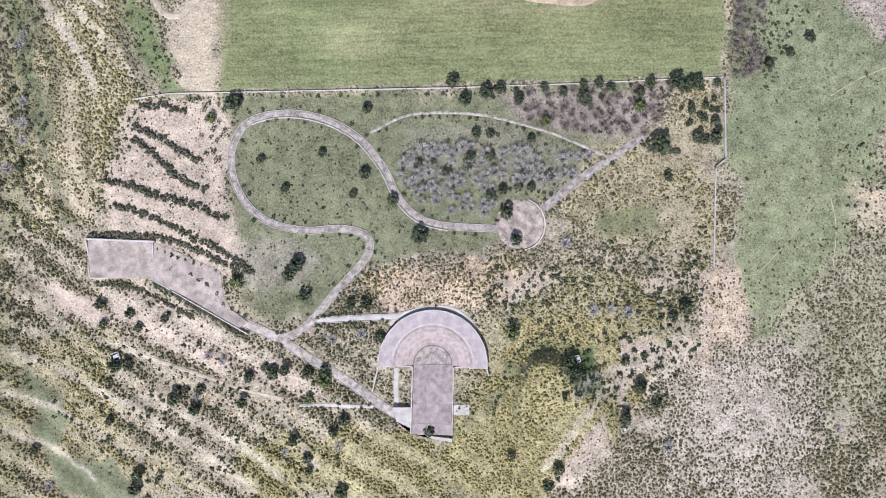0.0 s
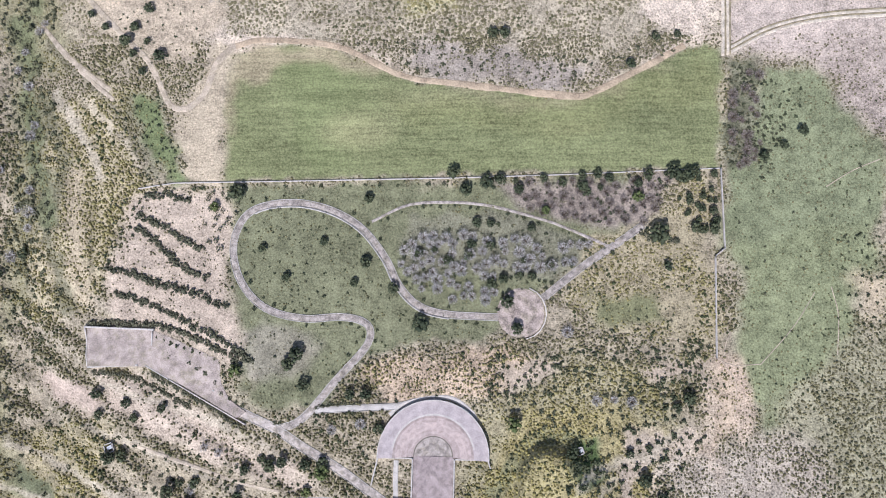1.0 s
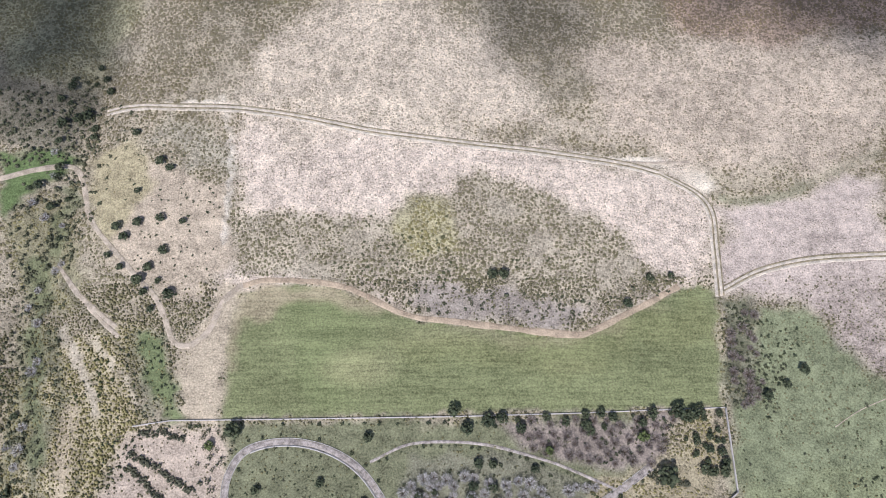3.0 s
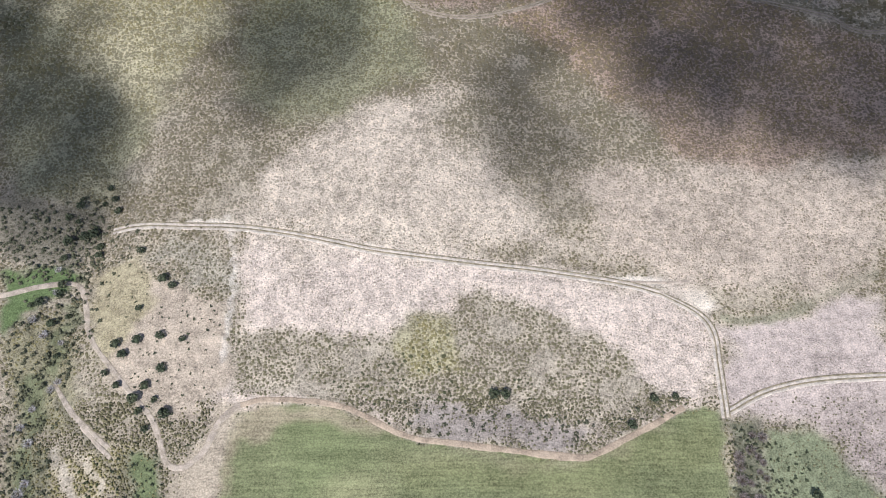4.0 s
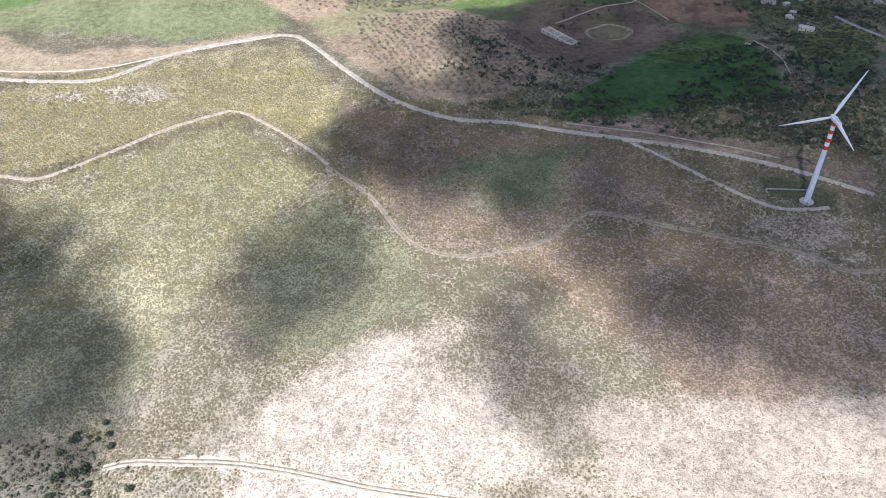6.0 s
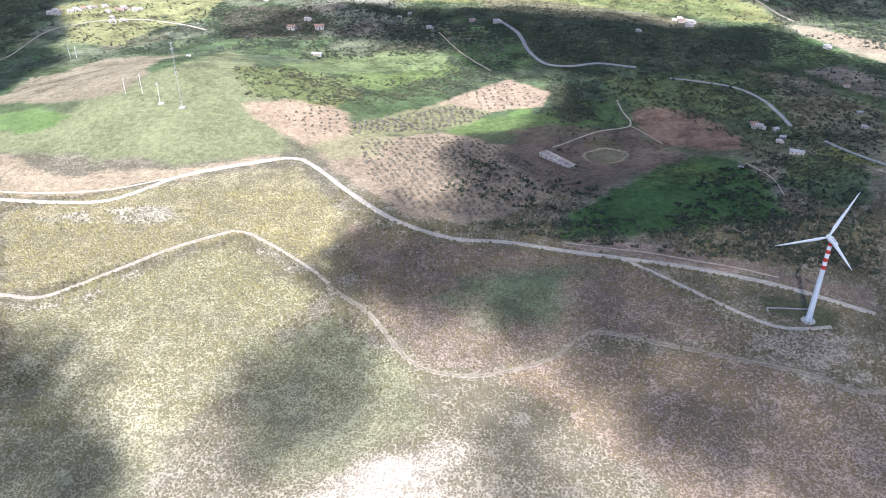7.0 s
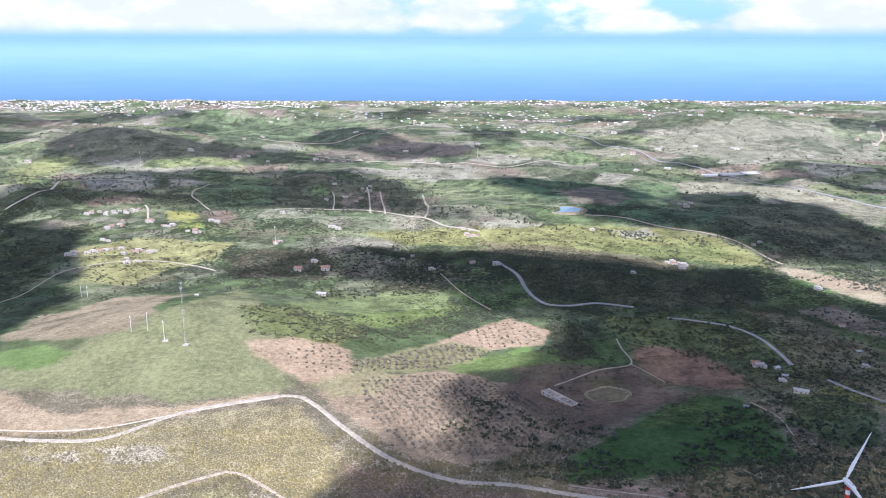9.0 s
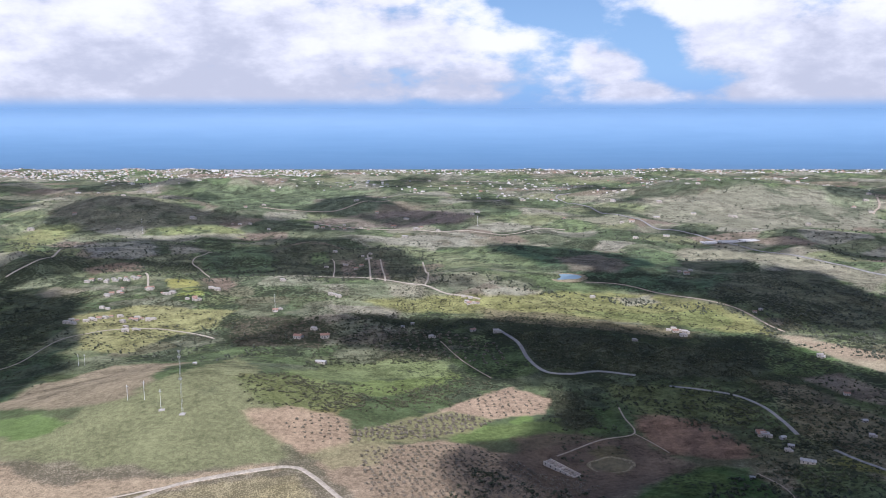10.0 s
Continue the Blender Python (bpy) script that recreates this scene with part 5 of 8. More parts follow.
strip("country_road", [(-335.2, 2113), (-122.7, 2060), (92.2, 1968), (307.8, 2009)], 4.7, GRAVEL, "pale lane among far farms", step=10, lift=0.8)
strip("country_road", [(1196, 2223), (1279, 2348), (1325, 2450)], 6.2, DIRT, "pale zigzag track on a far hill", step=10, lift=0.8)


# ---- the sea, out to its horizon ----
def build_sea():
    ys = np.concatenate([np.linspace(4050, 4300, 6), 4300 + 580 * np.sin(np.linspace(0.05, 1, 24) * math.pi / 2)])
    zs = np.where(ys < 4300, -22.9, -22.9 + 303 * (1 - np.sqrt(np.maximum(0, 1 - ((ys - 4300) / 580) ** 2))))
    xs = np.linspace(-4200, 4200, 60)
    grid = np.stack([np.repeat(xs[None], len(ys), 0), np.repeat(ys[:, None], 60, 1), np.repeat(zs[:, None], 60, 1)], -1)
    at = np.arange(len(ys) * 60).reshape(len(ys), 60)
    faces = np.stack([at[:-1, :-1], at[:-1, 1:], at[1:, 1:], at[1:, :-1]], -1).reshape(-1, 4)
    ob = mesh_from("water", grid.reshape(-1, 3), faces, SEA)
    ob.data.polygons.foreach_set("use_smooth", np.ones(len(faces), bool))
    tagged(ob, "calm blue sea reaching to a hazy horizon", "sea", kind="structure")


build_sea()


# ---- clouds overhead, between the sun and the land ----
def cloud_material():
    m, nodes, links, shader = node_material("cloud_vapour", 1.0)
    out = nodes["Material Output"]
    body = nodes.new("ShaderNodeBsdfDiffuse")
    body.inputs["Color"].default_value = (0.9, 0.9, 0.92, 1)
    clear = nodes.new("ShaderNodeBsdfTransparent")
    dense = nodes.new("ShaderNodeAttribute")
    dense.attribute_name = "vapour"
    mix = nodes.new("ShaderNodeMixShader")
    links.new(dense.outputs["Fac"], mix.inputs[0])
    links.new(clear.outputs[0], mix.inputs[1])
    links.new(body.outputs[0], mix.inputs[2])
    links.new(mix.outputs[0], out.inputs["Surface"])
    nodes.remove(shader)
    return m


VAPOUR = cloud_material()
CLOUD_BASE = 900.0


def cloud(outline, soft, density=0.92, seed=1):
    """A low cumulus whose vapour thins towards its ragged edge; the outline is where its shade falls."""
    p = np.array(outline, float)
    lo, hi = p.min(0) - 2.5 * soft, p.max(0) + 2.5 * soft
    cell = max(4.0, min(soft / 2.5, max(hi - lo) / 50), max(hi - lo) / 85)
    nx, ny = (int(v) + 2 for v in (hi - lo) / cell)
    x, y = np.meshgrid(np.linspace(lo[0], hi[0], nx), np.linspace(lo[1], hi[1], ny))
    w = inside(x, y, outline, soft, seed)
    w = w * (0.94 + 0.2 * value_noise(x, y, soft * 1.6, seed + 2) + 0.14 * value_noise(x, y, soft * 0.6, seed + 4))
    w = np.clip(w, 0, 1) * density
    lift = (CLOUD_BASE - terrain(x, y)) / TO_SUN.z
    top = 14 + w * (26 + 12 * value_noise(x, y, soft, seed + 6))
    n = x.size
    layers = [np.stack([x + lift * TO_SUN.x, y + lift * TO_SUN.y, np.full_like(x, CLOUD_BASE) - 4 * w], -1).reshape(-1, 3),
              np.stack([x + lift * TO_SUN.x, y + lift * TO_SUN.y, CLOUD_BASE + top - 12], -1).reshape(-1, 3)]
    at = np.arange(n).reshape(x.shape)
    faces = np.stack([at[:-1, :-1], at[:-1, 1:], at[1:, 1:], at[1:, :-1]], -1).reshape(-1, 4)
    full = w.ravel()[faces].max(1) > 0.01
    faces = faces[full]
    ob = mesh_from("cloud", np.vstack(layers), np.vstack([faces[:, ::-1], faces + n]), VAPOUR)
    each = 1 - np.sqrt(1 - w.ravel())
    ob.data.attributes.new("vapour", "FLOAT", "POINT").data.foreach_set("value", np.concatenate([each, each]).astype(np.float32))
    ob.data.polygons.foreach_set("use_smooth", np.ones(len(faces) * 2, bool))
    tagged(ob, "soft white cumulus cloud with ragged thin edges", "cloud", kind="structure")


cloud([(-277.4, 369.4), (-226.4, 353.2), (-181.6, 319.6), (-153.4, 291), (-137.8, 252.7), (-149.1, 223.4), (-173.6, 206.6), (-204.7, 200.9)], 15, 0.92, 1)
cloud([(-110.2, 350.8), (-85.1, 373.7), (-57.9, 362.4), (-48.9, 296.9), (-51.3, 263.5), (-78, 243.5), (-100.5, 295.5)], 17, 0.84, 2)
cloud([(-205.4, 228), (-171.9, 227.7), (-146.6, 217.6), (-146, 195.1), (-165.9, 191.2), (-200.7, 205)], 12, 0.8, 4)
cloud([(-72.4, 390.9), (-70, 472.4), (-68.6, 506.6), (-50, 513.5), (-17.3, 500.8), (366, 570), (255.3, 279.4), (212.3, 243), (158.5, 236.7), (138.5, 257.9), (103.7, 244.4), (94.3, 278.7), (69.4, 351.9), (24.7, 344.7), (6.4, 373.9), (-26.2, 374.2), (-55.6, 416)], 17, 0.93, 3)
cloud([(20.7, 320.4), (53.3, 314.8), (57, 245.2), (43.3, 211.7), (30.7, 243.9)], 12, 0.6, 5)
cloud([(86.6, 300.3), (146.6, 288.6), (134.4, 223.7), (106, 230.7)], 14, 0.5, 6)
cloud([(-1.1, 505.2), (7.5, 553.8), (-10.7, 614.4), (8.8, 663.2), (61.6, 689.3), (116, 765), (127, 850), (94, 860), (31, 896), (11, 945), (-60, 978), (-131, 1028), (-154, 1160), (-69, 1136), (94, 1120), (210, 1089), (258, 1056), (314, 1033), (419, 1051), (442, 1014), (474, 922), (513, 881), (645, 768), (536.6, 621.9), (420.6, 463.9), (285.3, 496.6), (124.4, 489.1)], 9, 0.95, 7)
cloud([(-125, 1030), (-196, 1015), (-244, 997), (-275, 983), (-283, 1015), (-240, 1087), (-184, 1135), (-147, 1156)], 9, 0.72, 27)
cloud([(100.6, 560.8), (160.4, 610.7), (246.6, 615.1), (212.5, 487.9), (145.5, 488.5), (95.2, 495.7)], 12, 0.85, 28)
cloud([(-1088, 1281), (-753, 1342), (-649, 1326), (-570, 1250), (-535, 1121), (-481, 1059), (-483, 976), (-440, 911), (-454, 843), (-448, 763), (-542.9, 656.5)], 10, 0.92, 8)
cloud([(-1022, 1461), (-827, 1493), (-834, 1736), (-817, 1839), (-671, 1863), (-492, 1931), (-300, 1916), (-162, 1867), (-50, 1629), (-23, 1359), (53, 1318), (60, 1273), (-41, 1316), (-289, 1431), (-462, 1467), (-575, 1494), (-654, 1429), (-759, 1354), (-883, 1246)], 12, 0.77, 9)
cloud([(78, 1682), (150, 1839), (212, 1712), (307, 1703), (372, 1615), (411, 1494), (346, 1410), (382, 1373), (466, 1586), (550, 1634), (597, 1488), (711, 1504), (717, 1405), (718, 1275), (782, 1180), (656, 975), (598, 1046), (526, 1085), (480, 1110), (429, 1151), (400, 1222), (293, 1296), (206, 1340), (278, 1421), (163, 1585)], 10, 0.92, 10)
cloud([(-1008, 2001), (-1037, 2129), (-990, 2196), (-868, 2215), (-756, 2219), (-673, 2192), (-537, 2129), (-364, 2145), (-209, 2084), (-306, 1958), (-501, 2029), (-636, 2012), (-726, 1950), (-841, 1897), (-930, 1949)], 14, 0.79, 11)
cloud([(-422, 2223), (-386, 2744), (-273, 2759), (-138, 2390), (25, 2220), (145, 2170), (23, 2082), (-123, 2097), (-253, 2222)], 16, 0.77, 12)
cloud([(-1338, 2889), (-1349, 3209), (-1292, 3472), (-901, 2966), (-899, 2888), (-1097, 2942), (-1235, 2881)], 18, 0.77, 13)
cloud([(-946, 2672), (-851, 2790), (-771, 2774), (-763, 2288)], 16, 0.69, 21)
cloud([(441, 3198), (602, 3186), (656, 2762), (485, 2755)], 16, 0.73, 14)
cloud([(412, 2325), (511, 2336), (569, 2241), (424, 2216)], 14, 0.73, 22)
cloud([(46, 2584), (144, 2753), (231, 2454), (182, 2265), (92, 2360)], 14, 0.73, 23)
cloud([(743, 1795), (835, 1913), (994, 1880), (1052, 1840), (922, 1597), (801, 1633), (750, 1733)], 14, 0.77, 15)
cloud([(518, 1794), (660, 1825), (738, 1734), (723, 1637), (578, 1724)], 10, 0.73, 19)
cloud([(504, 2470), (609, 2485), (604, 2390), (523, 2395)], 14, 0.73, 24)
cloud([(1181, 2508), (1756, 3139), (1368, 2433), (1206, 2447)], 18, 0.77, 16)
cloud([(-2124, 3324), (-1568, 3162), (-1344, 2949), (-1485, 2901), (-1766, 2751)], 20, 0.73, 17)
cloud([(-1610, 2641), (-1347, 2625), (-1070, 2138), (-1152, 2120), (-1337, 2182)], 18, 0.69, 25)
cloud([(-320, 3035), (-201, 3504), (-34, 3596), (-73, 3120), (-204, 2863)], 18, 0.69, 18)
cloud([(543, 2015), (617, 1939), (662, 1870), (547, 1880)], 14, 0.69, 26)


# ---- things ----
def ground_at(x, y):
    return float(terrain(np.array([x]), np.array([y]))[0])


def box(bm, cx, cy, cz, sx, sy, sz, turn=0.0):
    """A block in a bmesh, given by its middle and sizes."""
    verts = bmesh.ops.create_cube(bm, size=1)["verts"]
    bmesh.ops.transform(bm, verts=verts, matrix=Matrix.Translation((cx, cy, cz)) @ Matrix.Rotation(turn, 4, "Z") @ Matrix.Diagonal((sx, sy, sz, 1)))
    return verts


def tube(bm, a, b, ra, rb, sides_=8):
    """A tapered tube from a to b."""
    a, b = Vector(a), Vector(b)
    m = Matrix.Translation((a + b) / 2) @ (b - a).to_track_quat("Z", "Y").to_matrix().to_4x4()
    bmesh.ops.create_cone(bm, cap_ends=True, segments=sides_, radius1=ra, radius2=rb, depth=(b - a).length, matrix=m)


def thing(name, x, y, label, category, group="", turn=0.0, z=None):
    ob = new(name)
    ob.matrix_world = Matrix.Translation((x, y, ground_at(x, y) if z is None else z)) @ Matrix.Rotation(turn, 4, "Z")
    return tagged(ob, label, category, group)


# wind turbine
def wind_turbine(x, y, hub, aim, first_blade):
    t = thing("wind_turbine", x, y, "white wind turbine with red bands round the upper tower", "wind turbine")
    bm = bmesh.new()
    tube(bm, (0, 0, -1.5), (0, 0, 0.25), 4.2, 4.0, 24)
    part("foundation", bm, CONCRETE, t, "round pale concrete footing")
    r0, r1, high = 1.75, 1.1, hub - 1.6
    bm = bmesh.new()
    for k in range(4):
        za, zb = high * k / 4, high * (k + 1) / 4
        tube(bm, (0, 0, za), (0, 0, zb), r0 + (r1 - r0) * za / high, r0 + (r1 - r0) * zb / high, 28)
    tower = part("tower", bm, WHITE, t)
    for lo, hi in ((0.0, 0.035), (0.085, 0.128), (0.183, 0.228), (0.275, 0.32)):
        za, zb = high * (1 - hi), high * (1 - lo)
        bm = bmesh.new()
        tube(bm, (0, 0, za), (0, 0, zb), r0 + (r1 - r0) * za / high + 0.02, r0 + (r1 - r0) * zb / high + 0.02, 28)
        part("red_band", bm, RED, tower, "red painted band")
    bm = bmesh.new()
    box(bm, 0, -r0, 1.6, 0.9, 0.16, 2.1)
    part("door", bm, STEEL, tower, "grey steel door")
    turn = Matrix.Translation((0, 0, hub)) @ Matrix.Rotation(math.atan2(aim[1], aim[0]), 4, "Z")
    bm = bmesh.new()
    verts = box(bm, -1.9, 0, 0, 8.2, 3.0, 3.1)
    for v in verts:
        if v.co.x < -3:
            v.co.y *= 0.72
            v.co.z = v.co.z * 0.7 + 0.25
    bmesh.ops.bevel(bm, geom=bm.edges[:], offset=0.6, segments=3, affect="EDGES")
    nacelle = part("nacelle", bm, WHITE, t)
    nacelle.matrix_local = turn
    for bx in (-4.0, -1.5):
        bm = bmesh.new()
        box(bm, bx, 0, 1.62, 1.0, 1.3, 0.35)
        bmesh.ops.bevel(bm, geom=bm.edges[:], offset=0.1, segments=1, affect="EDGES")
        part("roof_vent", bm, STEEL, nacelle, "grey roof vent")
    bm = bmesh.new()
    bmesh.ops.create_uvsphere(bm, u_segments=20, v_segments=12, radius=1.35, matrix=Matrix.Translation((3.3, 0, 0)) @ Matrix.Diagonal((1.35, 1, 1, 1)))
    hub_part = part("hub", bm, WHITE, t)
    hub_part.matrix_local = turn
    for k in range(3):
        bm = bmesh.new()
        rings = []
        for s in np.linspace(0, 1, 15):
            chord = 1.1 if s < 0.05 else 2.35 * (1 - s) ** 0.75 + 0.28 if s > 0.18 else 1.1 + (s - 0.05) / 0.13 * 1.0
            thick = 0.55 * (1 - s) + 0.1
            twist = radians(14) * (1 - s) ** 2 + radians(4)
            ring = []
            for q in range(10):
                a = q / 10 * math.tau
                cx, cy = chord * (0.5 * math.cos(a) + 0.15), thick * math.sin(a)
                ring.append(bm.verts.new((3.3 + cy * math.cos(twist) + cx * math.sin(twist), cx * math.cos(twist) - cy * math.sin(twist), 0.8 + s * 28.6)))
            rings.append(ring)
        for r, q in zip(rings, rings[1:]):
            for i in range(10):
                bm.faces.new((r[i], r[(i + 1) % 10], q[(i + 1) % 10], q[i]))
        bm.faces.new(rings[0][::-1])
        bm.faces.new(rings[-1])
        for f in bm.faces:
            f.smooth = True
        blade = part("blade", bm, WHITE, t)
        blade.matrix_local = turn @ Matrix.Rotation(radians(first_blade + 120 * k), 4, "X")


for _x, _y in [(212.5, 376.5)]:
    wind_turbine(_x, _y, 54.5, (-0.03, 1.0), 20)
for _x, _y in [(200.6, 388.4)]:
    _t = thing("retaining_wall", _x, _y, "low grey stone retaining wall beside the turbine's yard", "wall", turn=radians(-4))
    bm = bmesh.new()
    box(bm, 4, 0, 0.1, 24, 0.5, 1.4)
    part("wall", bm, KERB, _t)
    bm = bmesh.new()
    box(bm, -8, -3.5, 0.0, 0.5, 6.5, 1.3)
    part("wall", bm, KERB, _t)


# masts and poles on the green hill
def lattice_mast(x, y, high, wide):
    t = thing("lattice_mast", x, y, "tall slender steel lattice radio mast on a green hilltop", "mast")
    bm = bmesh.new()
    box(bm, 0, 0, 0, 5, 5, 0.7)
    part("footing", bm, CONCRETE, t, "square white concrete footing")
    corners = [Vector((math.cos(a), math.sin(a), 0)) * wide / 2 for a in (0.5, 0.5 + math.tau / 3, 0.5 + 2 * math.tau / 3)]
    for c in corners:
        bm = bmesh.new()
        tube(bm, c, c * 0.7 + Vector((0, 0, high)), 0.055, 0.04, 6)
        part("leg", bm, STEEL, t)
    bm = bmesh.new()
    n = int(high / 2.2)
    for k in range(n):
        za, zb = k * high / n, (k + 1) * high / n
        for i in range(3):
            a, b = corners[i] * (1 - 0.3 * za / high), corners[(i + 1) % 3] * (1 - 0.3 * zb / high)
            tube(bm, (a.x, a.y, za), (b.x, b.y, zb), 0.02, 0.02, 4)
    part("bracing", bm, STEEL, t)
    for z in (high - 1, high - 6, high * 0.55):
        for k in range(3):
            bm = bmesh.new()
            a = 0.9 + k * math.tau / 3
            box(bm, math.cos(a) * wide * 0.8, math.sin(a) * wide * 0.8, z, 0.25, 0.45, 1.7, a)
            tube(bm, (0, 0, z), (math.cos(a) * wide * 0.8, math.sin(a) * wide * 0.8, z), 0.06, 0.06, 4)
            part("aerial", bm, STEEL, t, "grey panel aerial on a short arm")


for _x, _y in [(-227.5, 668)]:
    lattice_mast(_x, _y, 58, 1.6)


def utility_pole(x, y, high, footing):
    t = thing("utility_pole", x, y, "pale utility pole with a crossarm on a hillside", "pole", "poles on the hill")
    bm = bmesh.new()
    tube(bm, (0, 0, -1), (0, 0, high), 0.19, 0.12, 10)
    part("pole", bm, WHITE, t)
    bm = bmesh.new()
    box(bm, 0, 0, high - 0.9, 2.6, 0.25, 0.25, 0.4)
    part("crossarm", bm, STEEL, t)
    bm = bmesh.new()
    box(bm, 0, 0, high + 0.3, 0.6, 0.6, 1.0, 0.4)
    part("fitting", bm, WHITE, t)
    if footing:
        bm = bmesh.new()
        box(bm, 0.6, -0.3, 0.1, 5.0, 3.6, 0.9, 0.3)
        part("footing", bm, CONCRETE, t, "white concrete footing")


for (_x, _y), _h, _f in zip([(-285.5, 695), (-269.8, 694), (-248.1, 674), (-426.3, 921), (-434.8, 923)], (14, 17, 18, 13, 13), (0, 0, 1, 0, 0)):
    utility_pole(_x, _y, _h, _f)
for (_x, _y), _h in zip([(-725, 1921), (-248.8, 1161), (89.1, 2062)], (34, 26, 24)):
    utility_pole(_x, _y, _h, 1)


# the open-air theatre
def half_ring(bm, ra, rb, z0, za, zb, a0, a1, n=30):
    """A solid half ring from radius ra to rb, its top sloping from za to zb."""
    rows = []
    for k in range(n + 1):
        a = a0 + (a1 - a0) * k / n
        c, s = math.cos(a), math.sin(a)
        rows.append([bm.verts.new((c * r, s * r, z)) for r, z in ((ra, z0), (ra, za), (rb, zb), (rb, z0))])
    for p, q in zip(rows, rows[1:]):
        for i in range(4):
            bm.faces.new((p[i], q[i], q[(i + 1) % 4], p[(i + 1) % 4]))
    bm.faces.new(rows[0])
    bm.faces.new(rows[-1][::-1])
    bmesh.ops.recalc_face_normals(bm, faces=bm.faces[:])


STAGE = plain("pinkish_grey_stage_paving", (0.35, 0.29, 0.28), 0.9, 0, 0.7, 0.4, 0.02, 0.14, (0.20, 0.165, 0.15))
STAINED = plain("weedy_dark_joint", (0.12, 0.11, 0.085), 0.95, 0, 2, 0.6, 0.03, 0)
UPPER = plain("greyish_pink_paving", (0.43, 0.375, 0.37), 0.9, 0, 0.5, 0.3, 0.02, 0.1)


def theatre(x, y, turn):
    t = thing("open_air_theatre", x, y, "semicircular open-air theatre of pinkish stone tiers with a paved stage", "theatre", turn=turn, z=0.0)
    a0, a1 = radians(-3), radians(183)
    for k in range(9):
        r, z = 6.7 + 0.78 * k, 0.35 + 0.24 * k
        bm = bmesh.new()
        half_ring(bm, r, r + 0.80, -1.0, z, z, a0, a1)
        part("seat_tier", bm, PINKSTONE, t)
    bm = bmesh.new()
    half_ring(bm, 13.7, 14.25, -1.0, 2.62, 2.64, a0 + 0.25, a1 - 0.25)
    part("aisle_edge", bm, CONCRETE, t, "pale stone edge of the upper walk")
    bm = bmesh.new()
    half_ring(bm, 13.72, 18.6, -1.5, 2.55, 2.62, a0, a1, 36)
    part("upper_walk", bm, UPPER, t, "grey paved upper walk")
    bm = bmesh.new()
    half_ring(bm, 18.6, 18.9, -3.0, 2.85, 2.85, a0, a1, 40)
    part("back_wall", bm, CONCRETE, t, "pale concrete back wall")
    for k in range(3):
        a = radians(55 + 35 * k)
        bm = bmesh.new()
        half_ring(bm, 18.9, 19.2, -2.0, 2.3, 2.3, a - 0.12, a + 0.12, 6)
        part("buttress", bm, CONCRETE, t)
    bm = bmesh.new()
    bmesh.ops.create_cone(bm, cap_ends=True, segments=40, radius1=6.7, radius2=6.7, depth=0.5, matrix=Matrix.Translation((0, 0, -0.02)))
    part("orchestra_floor", bm, PAVING, t, "round stained paved orchestra floor")
    bm = bmesh.new()
    half_ring(bm, 6.42, 6.7, -0.5, 0.3, 0.3, radians(-8), radians(188), 36)
    part("gutter", bm, STAINED, t, "dark weedy gutter round the orchestra")
    slabs = [(-6.3, -13.6), (-13.6, -20.4), (-20.4, -24.2)]
    for i, (ya, yb) in enumerate(slabs):
        for j in range(3):
            bm = bmesh.new()
            xa = -6.6 + j * 4.5
            box(bm, xa + 2.25, (ya + yb) / 2, 0.05 + 0.004 * j, 4.46, ya - yb - 0.04, 0.7)
            part("stage_slab", bm, STAGE, t)
    bm = bmesh.new()
    box(bm, 0.15, -3.2, 0.03, 13.5, 6.3, 0.66)
    part("stage_slab", bm, STAGE, t)
    for sx in (-6.95, 7.2):
        bm = bmesh.new()
        box(bm, sx, -12.5, 0.35, 0.45, 23.0, 1.5)
        part("side_wall", bm, CONCRETE, t, "low pale side wall of the stage")
    for a, b in (((-18.6, -0.6), (-20.6, -10.0)), ((18.6, -1.0), (19.4, -3.4))):
        bm = bmesh.new()
        d = Vector(b) - Vector(a)
        box(bm, (a[0] + b[0]) / 2, (a[1] + b[1]) / 2, 0.4, d.length, 0.4, 2.2, math.atan2(d.y, d.x))
        part("wing_wall", bm, CONCRETE, t)
    for s in (-1, 1):
        bm = bmesh.new()
        box(bm, s * 13.0, -0.9, -1.6, 12.6, 0.4, 4.0)
        part("end_wall", bm, CONCRETE, t)
    bm = bmesh.new()
    box(bm, 10.3, -15.4, -0.1, 5.4, 3.4, 0.5)
    part("landing", bm, CONCRETE, t, "pale side landing")
    bm = bmesh.new()
    pts = [(-13.5, -15.2), (-6.8, -15.0), (-6.8, -24.0), (7.4, -25.4), (7.4, -26.6), (1.0, -25.8), (-7.5, -22.6), (-12.0, -20.0)]
    for z in (-3.0, 0.24):
        bm.faces.new([bm.verts.new((px, py, z)) for px, py in (pts if z > 0 else pts[::-1])])
    vs = list(bm.verts)
    n = len(pts)
    for i in range(n):
        bm.faces.new((vs[n + i], vs[n - 1 - i], vs[(n - 2 - i) % n], vs[n + (i + 1) % n]))
    bmesh.ops.recalc_face_normals(bm, faces=bm.faces[:])
    part("forecourt", bm, CONCRETE, t, "pale concrete forecourt")


theatre(-4.7, -30.0, radians(-2.5))
strip("footpath", [(-19.2, -16), (-14.3, -12.4), (-5.5, -10.6), (2.3, -10.9), (8.1, -15.1), (10.4, -18.5)], 1.6, CONCRETE, "curved concrete walk behind the theatre", "path", ragged=0.05, step=0.8)


